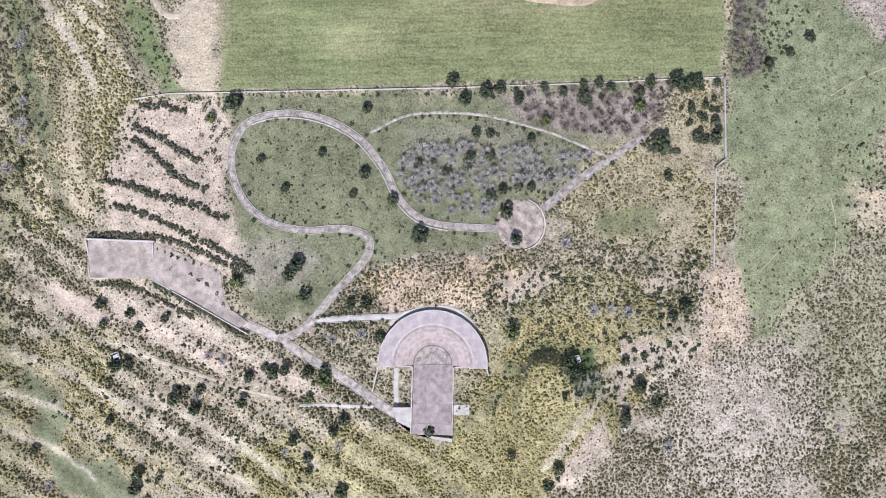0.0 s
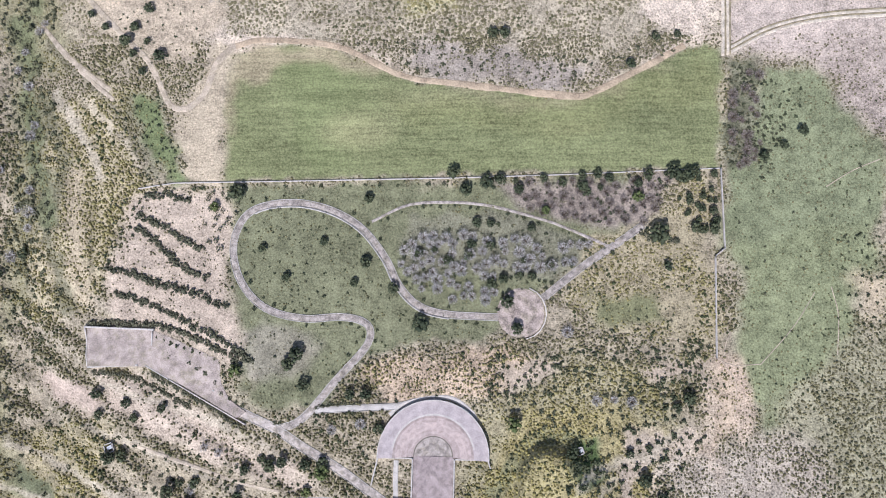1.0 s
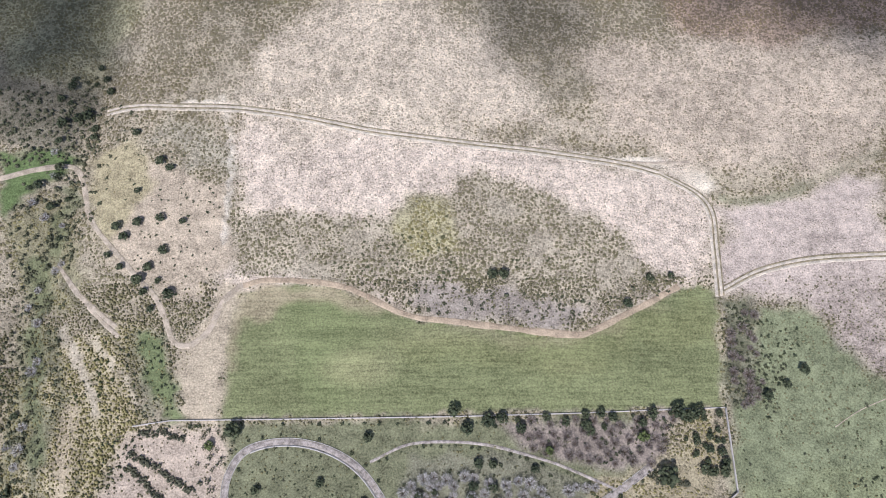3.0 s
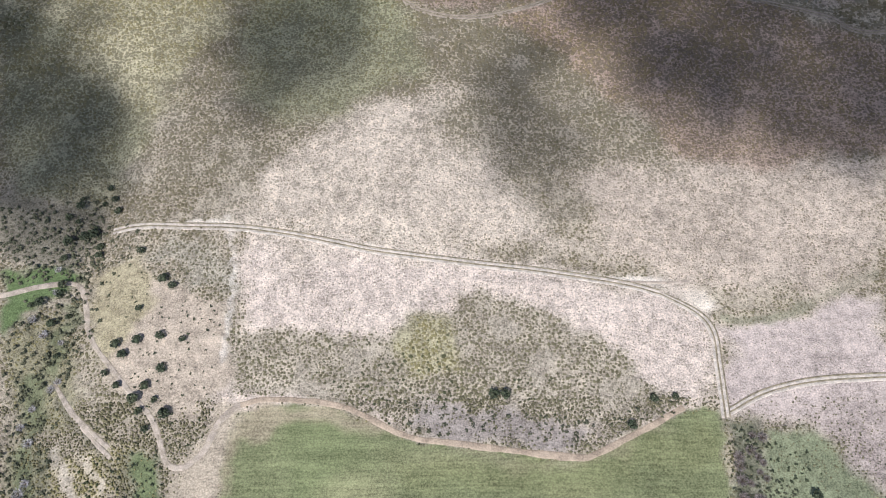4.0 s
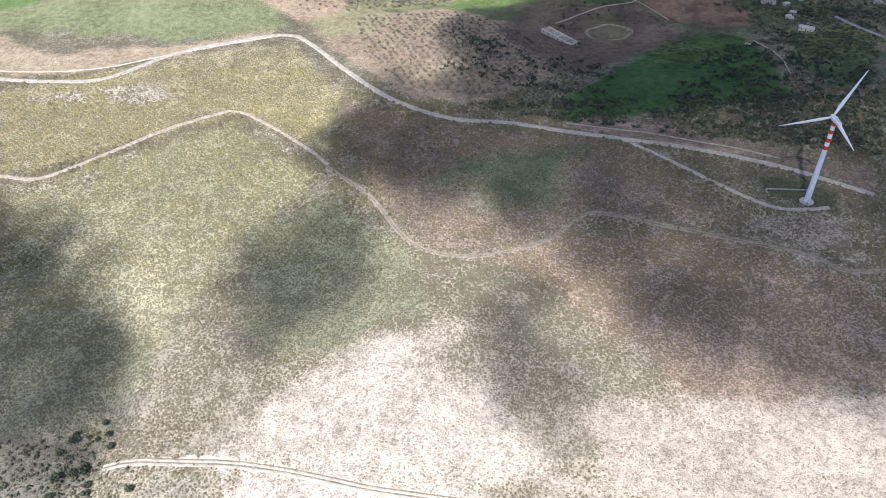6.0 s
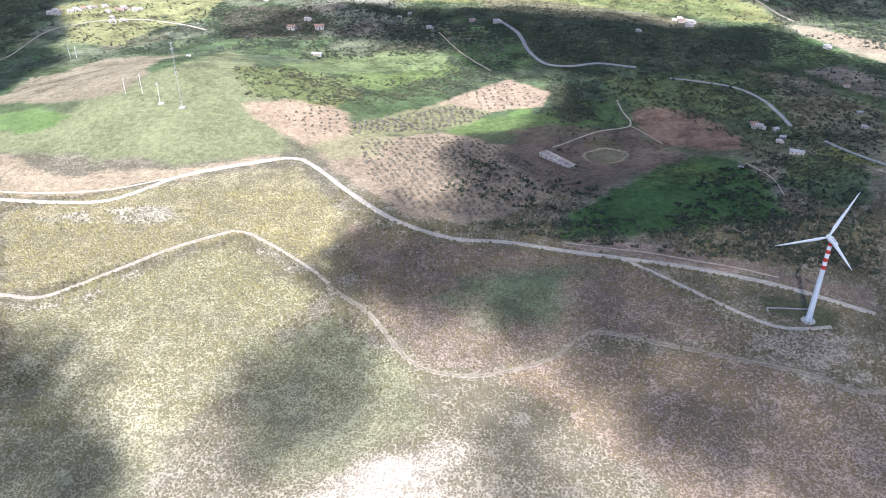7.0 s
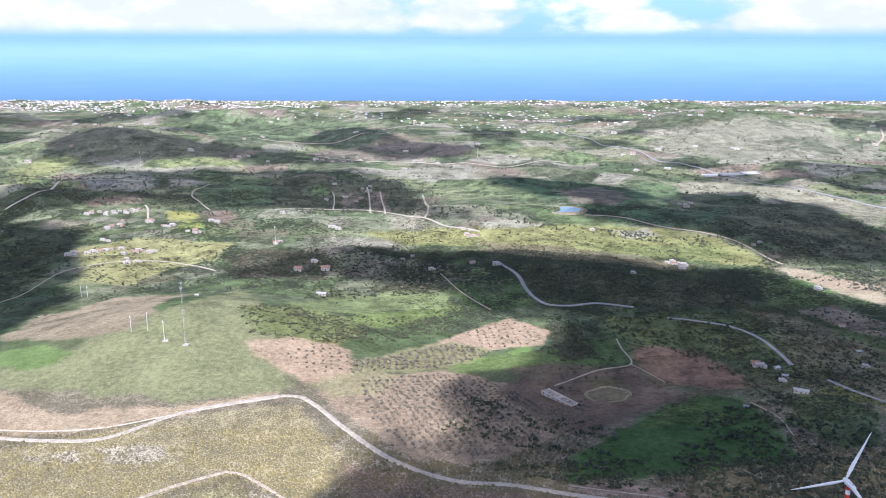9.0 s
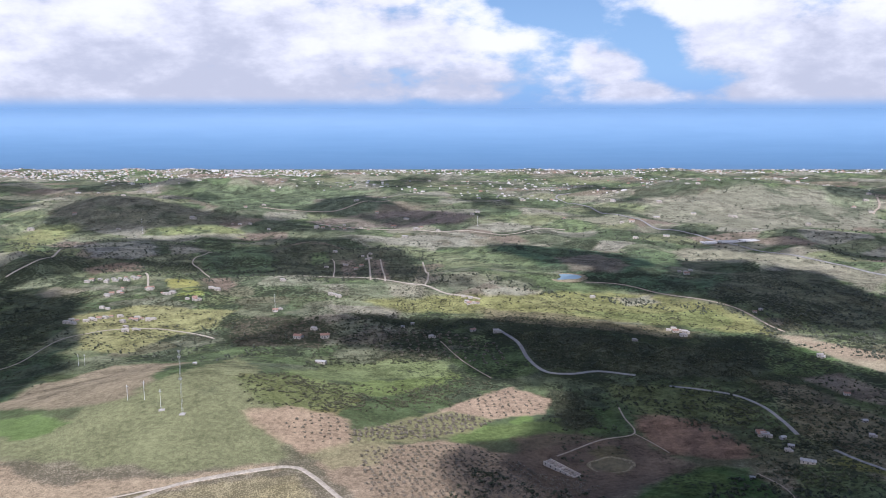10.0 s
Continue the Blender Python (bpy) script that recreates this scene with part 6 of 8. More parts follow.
# paved areas of the park
def paved_area(name, outline, material, label, thick=0.3):
    """A flat pavement with an even edge that stands a little over the ground."""
    z = max(ground_at(px, py) for px, py in outline) + 0.1
    drop = min(ground_at(px, py) for px, py in outline) - 0.5
    bm = bmesh.new()
    top = [bm.verts.new((px, py, max(ground_at(px, py), z - 1.2) + 0.12)) for px, py in outline]
    face = bm.faces.new(top)
    low = bmesh.ops.extrude_face_region(bm, geom=[face])
    for v in (e for e in low["geom"] if isinstance(e, bmesh.types.BMVert)):
        v.co.z = drop
    bmesh.ops.recalc_face_normals(bm, faces=bm.faces[:])
    bmesh.ops.triangulate(bm, faces=bm.faces[:])
    ob = part(name, bm, material)
    return tagged(ob, label, "pavement", kind="structure")


CAR_PARK = [(-125, 15.3), (-102, 14.2), (-96.1, 11.8), (-78.3, 3.5), (-77.6, -4.4), (-74.9, -10), (-69, -14.4), (-72.2, -16.4), (-90.8, -5.2), (-104.2, 1.6), (-124.3, 2)]
paved_area("pavement", CAR_PARK, plain("earthy_pinkish_paving", (0.40, 0.335, 0.30), 0.95, 0, 0.5, 0.5, 0.03, 0, (0.22, 0.20, 0.12)), "grey paved car park with weeds in its joints")
_c = np.array([(26.4, 18)][0])
paved_area("pavement", [(_c[0] + 8.2 * math.cos(a), _c[1] + 8.6 * math.sin(a)) for a in np.linspace(0, math.tau, 32)[:-1]], plain("pinkish_gravel", (0.37, 0.305, 0.27), 0.95, 0, 0.5, 0.8, 0.02, 0, (0.17, 0.16, 0.09)), "round pinkish gravel plaza under trees")


def low_wall(points, thick, high, label, step=1.0):
    line = curve_through(points, step) if len(points) > 2 else np.linspace(points[0], points[1], max(2, int(np.hypot(*(np.array(points[1]) - points[0])) / step)))
    ob = wall_along("wall", line, thick, high, CONCRETE)
    return tagged(ob, label, "wall", kind="structure")


def bent_wall(points, thick, high, label):
    for a, b in zip(points, points[1:]):
        low_wall([a, b], thick, high, label)


bent_wall([(-108.2, 64.2), (-95.3, 66), (-55.7, 66), (3.7, 66.2), (43.3, 66.8)], 0.32, 0.6, "low whitish boundary wall beside the mown field")
bent_wall([(43.3, 66.8), (98.7, 68.3)], 0.28, 0.5, "low whitish boundary wall beside the mown field")
bent_wall([(98.9, 68.1), (98.5, 39.5), (95, 36.8), (93.2, 1.3)], 0.36, 1.1, "pale boundary wall beside the pasture")
bent_wall([(-126, 15.7), (-101, 14.2)], 0.6, 1.5, "whitewashed car park wall")
bent_wall([(-125.1, 1.8), (-106.8, 2.1)], 0.6, 1.5, "whitewashed car park wall")
bent_wall([(-126, 15.7), (-125.1, 1.8)], 0.4, 1.2, "whitewashed car park wall")
bent_wall([(-101.7, 13.8), (-102.3, 6)], 0.4, 1.0, "low whitewashed divider in the car park")
bent_wall([(-102.3, 5.2), (-90.8, -1.8), (-79.9, -7.3)], 0.4, 0.9, "low whitewashed divider in the car park")
bent_wall([(-104.2, 2), (-89.8, -6.6), (-69.2, -18.8)], 0.4, 0.9, "pale retaining wall below the car park drive")
bent_wall([(_c[0] + 8.9 * math.cos(a), _c[1] + 9.2 * math.sin(a)) for a in np.linspace(-1.4, 1.2, 9)], 0.35, 0.5, "low stone rim of the round plaza")
_ring = curve_through(PARK_PATH, 1.0)
_ring = (_ring - sides(_ring) * RING_SIDE)[len(_ring) * 55 // 100:len(_ring) * 93 // 100]
tagged(wall_along("wall", _ring, 0.34, 0.55, CONCRETE), "low pale stone wall between lawn and path", "wall", kind="structure")
for (_x, _y), _w, _d in zip([(44.9, -29), (60.2, -53.4), (-117.8, -26.3)], (2.2, 1.4, 3.0), (2.0, 1.2, 2.5)):
    _t = thing("well_head", _x, _y, "small square white concrete well head in the scrub", "well")
    bm = bmesh.new()
    for q in range(4):
        a = q * math.pi / 2 + 0.3
        box(bm, math.cos(a) * _w / 2, math.sin(a) * _w / 2, 0.3, 0.3, _d, 1.4, a)
    part("curb", bm, CONCRETE, _t)
    bm = bmesh.new()
    box(bm, 0.3, 0.2, 1.0, _w * 0.6, _d * 0.5, 0.15, 0.5)
    part("lid", bm, STEEL, _t, "grey steel lid")


# ---- plants ----
_ball = bmesh.new()
bmesh.ops.create_icosphere(_ball, subdivisions=1, radius=1)
BALL_P = np.array([v.co[:] for v in _ball.verts])
BALL_F = np.array([[v.index for v in f.verts] for f in _ball.faces])
_ball.free()
TUFT_P = np.array([(1, 0, 0), (0, 1, 0), (-1, 0, 0), (0, -1, 0), (0, 0, 1), (0, 0, -1)], float)
TUFT_F = np.array([(0, 1, 4), (1, 2, 4), (2, 3, 4), (3, 0, 4), (1, 0, 5), (2, 1, 5), (3, 2, 5), (0, 3, 5)])


def crown_arrays(rng, clumps, leaves, wide, high, base, flat=1.0, clump=0.29, ball=BALL_P, skin=BALL_F):
    """Points and triangles of a crown: uneven clumps of foliage and loose leaf sprays, in metres."""
    points, faces, n = [], [], 0
    for k in range(clumps):
        a, r = rng.uniform(0, math.tau), wide * 0.5 * math.sqrt(rng.uniform(0, 1)) * 0.85
        z = base + high * (0.25 + 0.6 * rng.uniform(0, 1) * (1 - (r / (wide * 0.5)) ** 2 * 0.7))
        s = wide * clump * rng.uniform(0.45, 1.0) * 0.5
        turn = rng.uniform(0, math.tau)
        p = ball @ np.array(((math.cos(turn), math.sin(turn), 0), (-math.sin(turn), math.cos(turn), 0), (0, 0, 1))) * (1 + rng.uniform(-0.32, 0.32, (len(ball), 1)))
        p = p * np.array((s * rng.uniform(0.8, 1.25), s * rng.uniform(0.8, 1.25), s * 0.75 * flat)) + np.array((r * math.cos(a), r * math.sin(a), z))
        points.append(p)
        faces.append(skin + n)
        n += len(p)
    for k in range(leaves):
        a, r = rng.uniform(0, math.tau), wide * 0.5 * math.sqrt(rng.uniform(0.15, 1.25))
        z = base + high * rng.uniform(0.15, 1.0) * max(0.2, 1.1 - (r / (wide * 0.5)) ** 2 * 0.6)
        c = np.array((r * math.cos(a), r * math.sin(a), z))
        points.append(c + rng.uniform(-1, 1, (3, 3)) * wide * 0.06)
        faces.append(np.array([[0, 1, 2]]) + n)
        n += 3
    return np.vstack(points), np.vstack(faces)


def twig_arrays(rng, twigs, wide, high, base):
    """Points and triangles of a bare crown: thin twigs that fan out and up."""
    points, faces = [], []
    for k in range(twigs):
        a, up = rng.uniform(0, math.tau), rng.uniform(0.1, 1.3)
        start = np.array((0, 0, base)) + rng.uniform(0.1, 0.75) * np.array((math.cos(a) * wide * 0.5, math.sin(a) * wide * 0.5, high * up * 0.7))
        b = a + rng.uniform(-0.9, 0.9)
        d = np.array((math.cos(b), math.sin(b), rng.uniform(0.1, 0.9))) * wide * rng.uniform(0.12, 0.26)
        side = np.cross(d, rng.uniform(-1, 1, 3))
        side = side / (np.linalg.norm(side) + 1e-6) * wide * 0.013
        points.append(np.array((start - side, start + side, start + d)))
        faces.append(np.array([[0, 1, 2]]) + 3 * k)
    return np.vstack(points), np.vstack(faces)


def tree_model(name, label, category, material, rng, wide, high, base, style="leafy", clumps=18, leaves=70, group=""):
    """One tree or bush of its kind: tapered trunk with limbs, and a crown."""
    t = tagged(new(name), label, category, group)
    bm = bmesh.new()
    lean = rng.uniform(-0.12, 0.12, 2) * high
    tube(bm, (0, 0, -0.5), (lean[0], lean[1], base + 0.35 * high), 0.045 * wide + 0.03, 0.022 * wide + 0.01, 5)
    for k in range(4 if style == "leafy" else 7):
        a = k * math.tau / (4 if style == "leafy" else 7) + rng.uniform(-0.4, 0.4)
        z = base * 0.6 + high * rng.uniform(0.02, 0.25)
        tube(bm, (lean[0] * 0.6, lean[1] * 0.6, z), (math.cos(a) * wide * 0.34, math.sin(a) * wide * 0.34, base + high * rng.uniform(0.4, 0.75)), 0.022 * wide, 0.008 * wide, 3)
    part("trunk", bm, BARK, t)
    p, f = crown_arrays(rng, clumps, leaves, wide, high, base) if style == "leafy" else twig_arrays(rng, leaves, wide, high, base)
    crown = mesh_from("crown", p, f, material)
    crown.parent = t
    return t


_rng = np.random.RandomState(5)
MODELS = {
    "dark": [tree_model("evergreen_tree", "dark evergreen tree with a dense rounded crown", "tree", DARK_LEAF, _rng, 4.6, 3.6, 0.8, clumps=40, leaves=160) for _ in range(3)],
    "green": [tree_model("broadleaf_tree", "bright green broadleaf tree on the dry slope", "tree", GREEN_LEAF, _rng, 4.6, 3.4, 1.0, clumps=38, leaves=150) for _ in range(2)],
    "olive": [tree_model("orchard_tree", "small sparse orchard tree standing in a row", "tree", ORCHARD_LEAF, _rng, 4.2, 3.0, 1.0, clumps=13, leaves=50) for _ in range(3)],
    "bare": [tree_model("bare_tree", "leafless grey tree with fine twigs", "tree", BARE_TWIG, _rng, 4.8, 3.4, 1.0, "bare", leaves=330) for _ in range(3)],
    "pink": [tree_model("bare_bush", "leafless purplish bush with fine twigs", "bush", PINK_TWIG, _rng, 4.2, 2.4, 0.3, "bare", leaves=300) for _ in range(2)],
    "shrub": [tree_model("shrub", "low dark evergreen shrub in dry grass", "shrub", DARK_LEAF, _rng, 1.8, 1.2, 0.1, clumps=16, leaves=50) for _ in range(3)],
    "scrub": [tree_model("grey_shrub", "low grey-green shrub on a grassy slope", "shrub", OLIVE_LEAF, _rng, 1.8, 1.1, 0.1, clumps=9, leaves=30) for _ in range(2)],
}
USED = set()


def plant(kind, x, y, size=1.0, group="", sink=0.0):
    """Stands a tree of that kind at x, y; the first of each model is moved, the others are copies."""
    if kind in MANY:
        MANY[kind].append((x, y, size))
        if len(MANY[kind]) > 280:
            return None
    models = MODELS[kind]
    model = models[_rng.randint(len(models))]
    m = Matrix.Translation((x, y, ground_at(x, y) - 0.1 - sink)) @ Matrix.Rotation(_rng.uniform(0, math.tau), 4, "Z") @ Matrix.Diagonal((size, size, size * _rng.uniform(0.85, 1.15), 1))
    if model.name in USED:
        model = copy_thing(model, m)
    else:
        USED.add(model.name)
        PENDING.append((model, m))
    if group:
        model["group"] = group
    return model


PENDING = []
MANY = {"shrub": [], "scrub": []}


def scatter(outline, count, apart, seed):
    """Places inside an outline, no two nearer than apart."""
    rng = np.random.RandomState(seed)
    p = np.array(outline)
    lo, hi = p.min(0), p.max(0)
    q = rng.uniform(lo, hi, (count * 12, 2))
    q = q[inside(q[:, 0], q[:, 1], outline, 0.5) > 0.5]
    kept = np.empty((0, 2))
    for c in q:
        if len(kept) >= count:
            break
        if not len(kept) or ((kept - c) ** 2).sum(1).min() > apart * apart:
            kept = np.vstack([kept, c])
    return kept


def along(points, step, off=0.0, jitter=0.3):
    line = curve_through(points, step)
    line = line + sides(line) * off
    return line + _rng.uniform(-jitter, jitter, line.shape)


# single trees of the park and the slope below it
for (_x, _y), _s in zip([(3.7, 67.8), (8.1, 61.3), (-72.6, 61.4), (15.5, 64.2), (20.5, 65.1), (75.3, 44.6), (81.8, 66.4), (72.9, 66.1), (87.1, 65.9), (-8.6, 14.5), (-51.1, 5), (-54.1, 1.5), (-48.6, -5.8), (21.6, 21.9), (24.8, 12.5), (-27.4, 36.2), (-17.7, 27.1), (-42.1, 44), (-63.5, 41.8), (-55.1, 31.7), (-31.5, 29.3), (-26.1, 58.9), (51, 60.5), (78, 33.3), (-22.9, -20.3), (-27.4, -9.1), (-32.9, -9)],
                        (0.9, 0.9, 1.2, 1.0, 0.8, 1.5, 1.1, 0.8, 0.9, 1.15, 1.0, 0.9, 0.9, 0.95, 0.85, 0.8, 0.8, 0.6, 0.6, 0.6, 0.6, 0.7, 0.7, 0.7, 0.8, 0.8, 0.7)):
    plant("dark", _x, _y, _s * 1.1, "trees of the park")
for _x, _y in [(-108.6, -16), (-117.8, -29.6), (-113.3, -29), (-63.6, -30.5), (-60.7, -32.5), (-56.4, -31.4), (-48.5, -32.5), (-42.5, -31.6), (-96.7, -41.3), (-89.6, -45.4), (-69.6, -34), (-111.4, -10.9), (-122.1, -7.7), (-121.2, -14.7), (-49.5, -62.8), (-49.2, -67.5), (-54.3, -56.6), (-40, -53.6), (-36.1, -49.2), (-153.1, -61.3), (-111.7, -69.1), (-113.2, -74.7), (21.9, -61.5), (37.3, -65.6), (34.2, -72.2), (61, -49.5), (82.6, -12), (66.2, -39), (42.4, -29.4), (-6.3, -53), (-92.8, -38.4), (-87.3, -38.3), (-72.2, -42.9), (-98.5, -13), (-121.2, -49.5), (-37.8, -74.9), (71.9, -44.9), (61.6, -30.2), (43.4, -33.4), (78.6, -14.9)]:
    plant("dark", _x, _y, _rng.uniform(0.65, 1.1), "trees of the slope")
for _x, _y in [(-42.6, -35), (-48.3, -41.7), (68.7, 58.2), (36.1, 53.9), (22.5, -19.6), (-80.5, 57), (-72.4, -0.5)]:
    plant("green", _x, _y, _rng.uniform(0.7, 1.2), "trees of the slope")
for _x, _y in [(-78.6, -28.3), (-83.5, -26.2), (51.2, -12.4), (57.1, -12.2), (63, -13), (42, 10.9), (-88.7, -40.5), (-57.8, -61), (-38.3, -58.8), (75.4, -59.4), (-29.1, -18.8), (-39.1, -20.7), (-149.3, -75.6), (134.1, -54.7)]:
    plant("bare", _x, _y, _rng.uniform(0.6, 1.0), "bare trees")
for _x, _y in scatter([(-15.5, 41.9), (-4.6, 46.7), (23, 44.2), (52.6, 41.7), (44.5, 33.9), (22.8, 31.3), (14.7, 21.6), (-5, 22.9), (-16.6, 34)], 66, 2.9, 3):
    plant("bare", _x, _y, _rng.uniform(0.6, 1.05), "bare trees of the park")
for _x, _y in scatter([(-15.5, 47.9), (23, 50.2), (52.6, 41.7), (34.5, 27.1), (14.7, 21.6), (-12.6, 25)], 120, 1.7, 5):
    plant("shrub" if _rng.uniform() < 0.55 else "scrub", _x, _y, _rng.uniform(0.4, 1.0), "shrubs of the grove")
for _x, _y in scatter([(-12.4, 47.8), (23.2, 51.1), (42.7, 42.8), (34.5, 29.1), (18.7, 25.5), (-10.6, 37.9)], 15, 4, 4):
    plant("dark", _x, _y, _rng.uniform(0.5, 0.9), "trees of the park")
for _x, _y in scatter([(23.4, 64), (80.8, 65), (72.5, 49.2), (54.7, 48.6), (31.1, 53.9)], 70, 1.9, 16):
    plant("shrub" if _rng.uniform() < 0.6 else "scrub", _x, _y, _rng.uniform(0.4, 1.1), "shrubs of the park")
for _x, _y in scatter([(23.4, 64), (80.8, 65), (72.5, 49.2), (54.7, 48.6), (31.1, 53.9)], 50, 3.2, 6):
    plant("pink", _x, _y, _rng.uniform(0.7, 1.1), "bare bushes of the park")
for _x, _y in scatter([(11.6, 66.2), (94.7, 67.7), (96, 43.9), (85.3, 48), (80.7, 63), (31.2, 59.9), (13.5, 62.2)], 44, 3, 7):
    plant("dark" if _rng.uniform() < 0.6 else "scrub", _x, _y, _rng.uniform(0.25, 0.9), "trees of the park")
for _x, _y in scatter([(86.3, 65.9), (97.7, 66.7), (97, 44.9), (86.2, 46)], 13, 3.4, 8):
    plant("dark", _x, _y, _rng.uniform(0.45, 0.75), "trees by the wall")
for _x, _y in scatter([(-83.5, 63), (-71.6, 60.8), (-75.7, 43), (-81.7, 39.1), (-85.5, 55.1)], 18, 2.2, 9):
    plant("scrub", _x, _y, _rng.uniform(0.8, 1.7), "shrubs of the park")
for _x, _y in [(-113.1, 12.1), (-96.4, 6.2), (-84.8, 0.7), (-87.7, -1.6), (-118.9, 9.3), (-79.6, -4.3), (-108.8, 3.1)]:
    plant("scrub", _x, _y, _rng.uniform(0.6, 1.1), "weeds of the car park")
# shrubs that line the paths
for _x, _y in np.vstack([along(PARK_PATH, 3.4, 2.4), along(PARK_PATH, 4.5, -2.4)]):
    if _rng.uniform() < 0.62:
        plant("shrub", _x, _y, _rng.uniform(0.5, 1.1), "shrubs along the path")
for _line, _off in (([(-44.9, -14.1), (-29, -13.5), (-17.2, -13.1)], 1.8), ([(-44.9, -14.1), (-29, -13.5), (-17.2, -13.1)], -1.8), ([(-58.1, -20.5), (-49.3, -26.6), (-37.5, -33.7), (-27.8, -40.7), (-17, -48.3)], 2.4), ([(-58.1, -20.5), (-69.1, -15.4), (-90.9, -3.6), (-103.6, 3.6)], 2.6), ([(34, 22.8), (48.4, 33.8), (58.4, 40.2), (70.5, 48.3)], 2.2), ([(34, 22.8), (48.4, 33.8), (58.4, 40.2)], -2.2), ([(-25.2, 51), (-12.3, 56.7), (1.6, 57.5), (15.4, 56.2), (31.1, 52), (42.8, 47.8), (59.4, 40.2)], 1.5), ([(-105.3, 64.8), (-55.7, 65.3), (11.6, 65.2)], 1.2)):
    for _x, _y in along(_line, 2.6, _off):
        if _rng.uniform() < 0.6:
            plant("shrub", _x, _y, _rng.uniform(0.45, 1.1), "shrubs along the path")
for _outline, _n, _seed in (([(-69.7, 52.8), (-43.9, 56.3), (-28.3, 46.1), (-18.6, 30.1), (-28.7, 19.4), (-52.3, 20.8), (-67.9, 31)], 70, 11), ([(-26.7, 18.4), (-16.7, 26.1), (14.6, 13.7), (16.4, 5.8), (-24.9, 4.6)], 30, 12), ([(-68.1, 15.2), (-32.7, 14.5), (-28.8, 8.6), (-44.7, -8.8), (-66.7, -10.5)], 40, 13), ([(50.1, 21), (77.7, 22.4), (89, 6.5), (53.8, 11)], 30, 14),
                            ([(108, -15.4), (153.8, 15.2), (151.4, -51.2), (128.2, -54.6), (115.3, -33.1)], 90, 15), ([(100.4, 59.7), (155.9, 70.7), (154.6, 34.9), (136.2, 5.7), (100.9, 8.3)], 40, 16)):
    for _x, _y in scatter(_outline, _n, 1.6, _seed):
        plant("shrub" if _rng.uniform() < 0.35 else "scrub", _x, _y, _rng.uniform(0.3, 0.75), "shrubs on the grass")
# trees above and beside the mown field
for _x, _y in [(-112.4, 170.4), (-108.2, 167.2), (-119.9, 157.4), (-100.2, 143.4), (-117.8, 143.3), (-109.2, 144.8), (-122.3, 137.1), (-106.4, 131.1), (-125.8, 141.6), (-121.8, 124.4), (-111.2, 124.2), (-106.8, 118.8), (-111.6, 114.3), (-108, 107.5), (-127.5, 129.7), (-101.9, 113), (-114.2, 118.9), (-124.5, 184.9), (-145.3, 190.9), (-152.5, 195.6), (-155.7, 166.9), (19, 119.6), (23.2, 119.1), (78.1, 117.3), (86.1, 118.4), (68.6, 107.2), (114.2, 72.1), (121.9, 76.1), (128.9, 81.3)]:
    plant("dark", _x, _y, _rng.uniform(0.6, 1.0), "trees by the track")
for _x, _y in scatter([(-122, 156.2), (-87, 165.4), (-83.4, 133.5), (-92.1, 99.4), (-101.4, 108.5), (-119.3, 134.2)], 40, 2, 21):
    plant("shrub", _x, _y, _rng.uniform(0.4, 0.8), "shrubs by the track")
for _x, _y in scatter([(104.9, 107.9), (115.1, 105.5), (113, 71), (101.4, 67.1)], 46, 2.0, 22):
    plant("pink" if _rng.uniform() < 0.5 else "scrub", _x, _y, _rng.uniform(0.6, 1.2), "hedge beside the field")
for _x, _y in scatter([(-17.2, 116.1), (54.4, 108.5), (89.7, 121.8), (91, 114.9), (53.7, 99.5), (-13, 105.9)], 40, 2, 23):
    plant("scrub", _x, _y, _rng.uniform(0.5, 1.1), "shrubs above the field")
for _x, _y in scatter([(-164.4, 222.6), (-147.7, 226.1), (-137.5, 201.5), (-146.3, 181.4), (-155, 177.3), (-164.7, 196.8)], 14, 3.5, 26):
    plant("dark", _x, _y, _rng.uniform(0.5, 1.1), "trees in the gully")
for _x, _y in scatter([(-163.6, 175.5), (-154.3, 178.8), (-145.2, 137.5), (-147.3, 115.9), (-158, 120.9), (-165.7, 155)], 13, 3, 27):
    plant("bare" if _rng.uniform() < 0.5 else "dark", _x, _y, _rng.uniform(0.5, 0.95), "trees in the gully")
for _x, _y in scatter([(-163.5, 137.5), (-156.7, 138.7), (-146.6, 111.9), (-145.3, 72.6), (-147.1, 32.2), (-161.5, 32.8)], 22, 4, 24):
    plant("bare" if _rng.uniform() < 0.2 else "scrub" if _rng.uniform() < 0.7 else "dark", _x, _y, _rng.uniform(0.6, 1.1), "trees in the gully")
# rim shrubs, added with the olive strip to darken the mound's shaded flank
for _x, _y in along([(15.3, -47.8), (18.4, -39.1), (22.4, -29.4), (29, -23), (37.5, -20.9), (43.6, -23)], 1.9, 0.0, 0.6):
    plant("shrub", _x, _y, _rng.uniform(0.5, 0.95), "shrubs on the rim of the mound")
for _x, _y in [(48.7, -29.8), (50.7, -32.8), (46.5, -34.6), (44.5, -39.4), (49.5, -41.6), (52.6, -35.8), (64.4, -34.1), (68.4, -28.3), (72.2, -32.3), (60, -50.5), (58.2, -47.6), (62.1, -46.7), (40.4, -41.1), (55.4, -39.8), (69.5, -59.3), (71.4, -61.3), (40.4, -58.9), (37.2, -69.4), (59.1, -10.6), (63.1, -9.7), (74.7, -14.8), (77.7, -11.9), (72.9, -8.9)]:
    plant("shrub", _x, _y, _rng.uniform(0.8, 1.6), "shrubs of the slope")
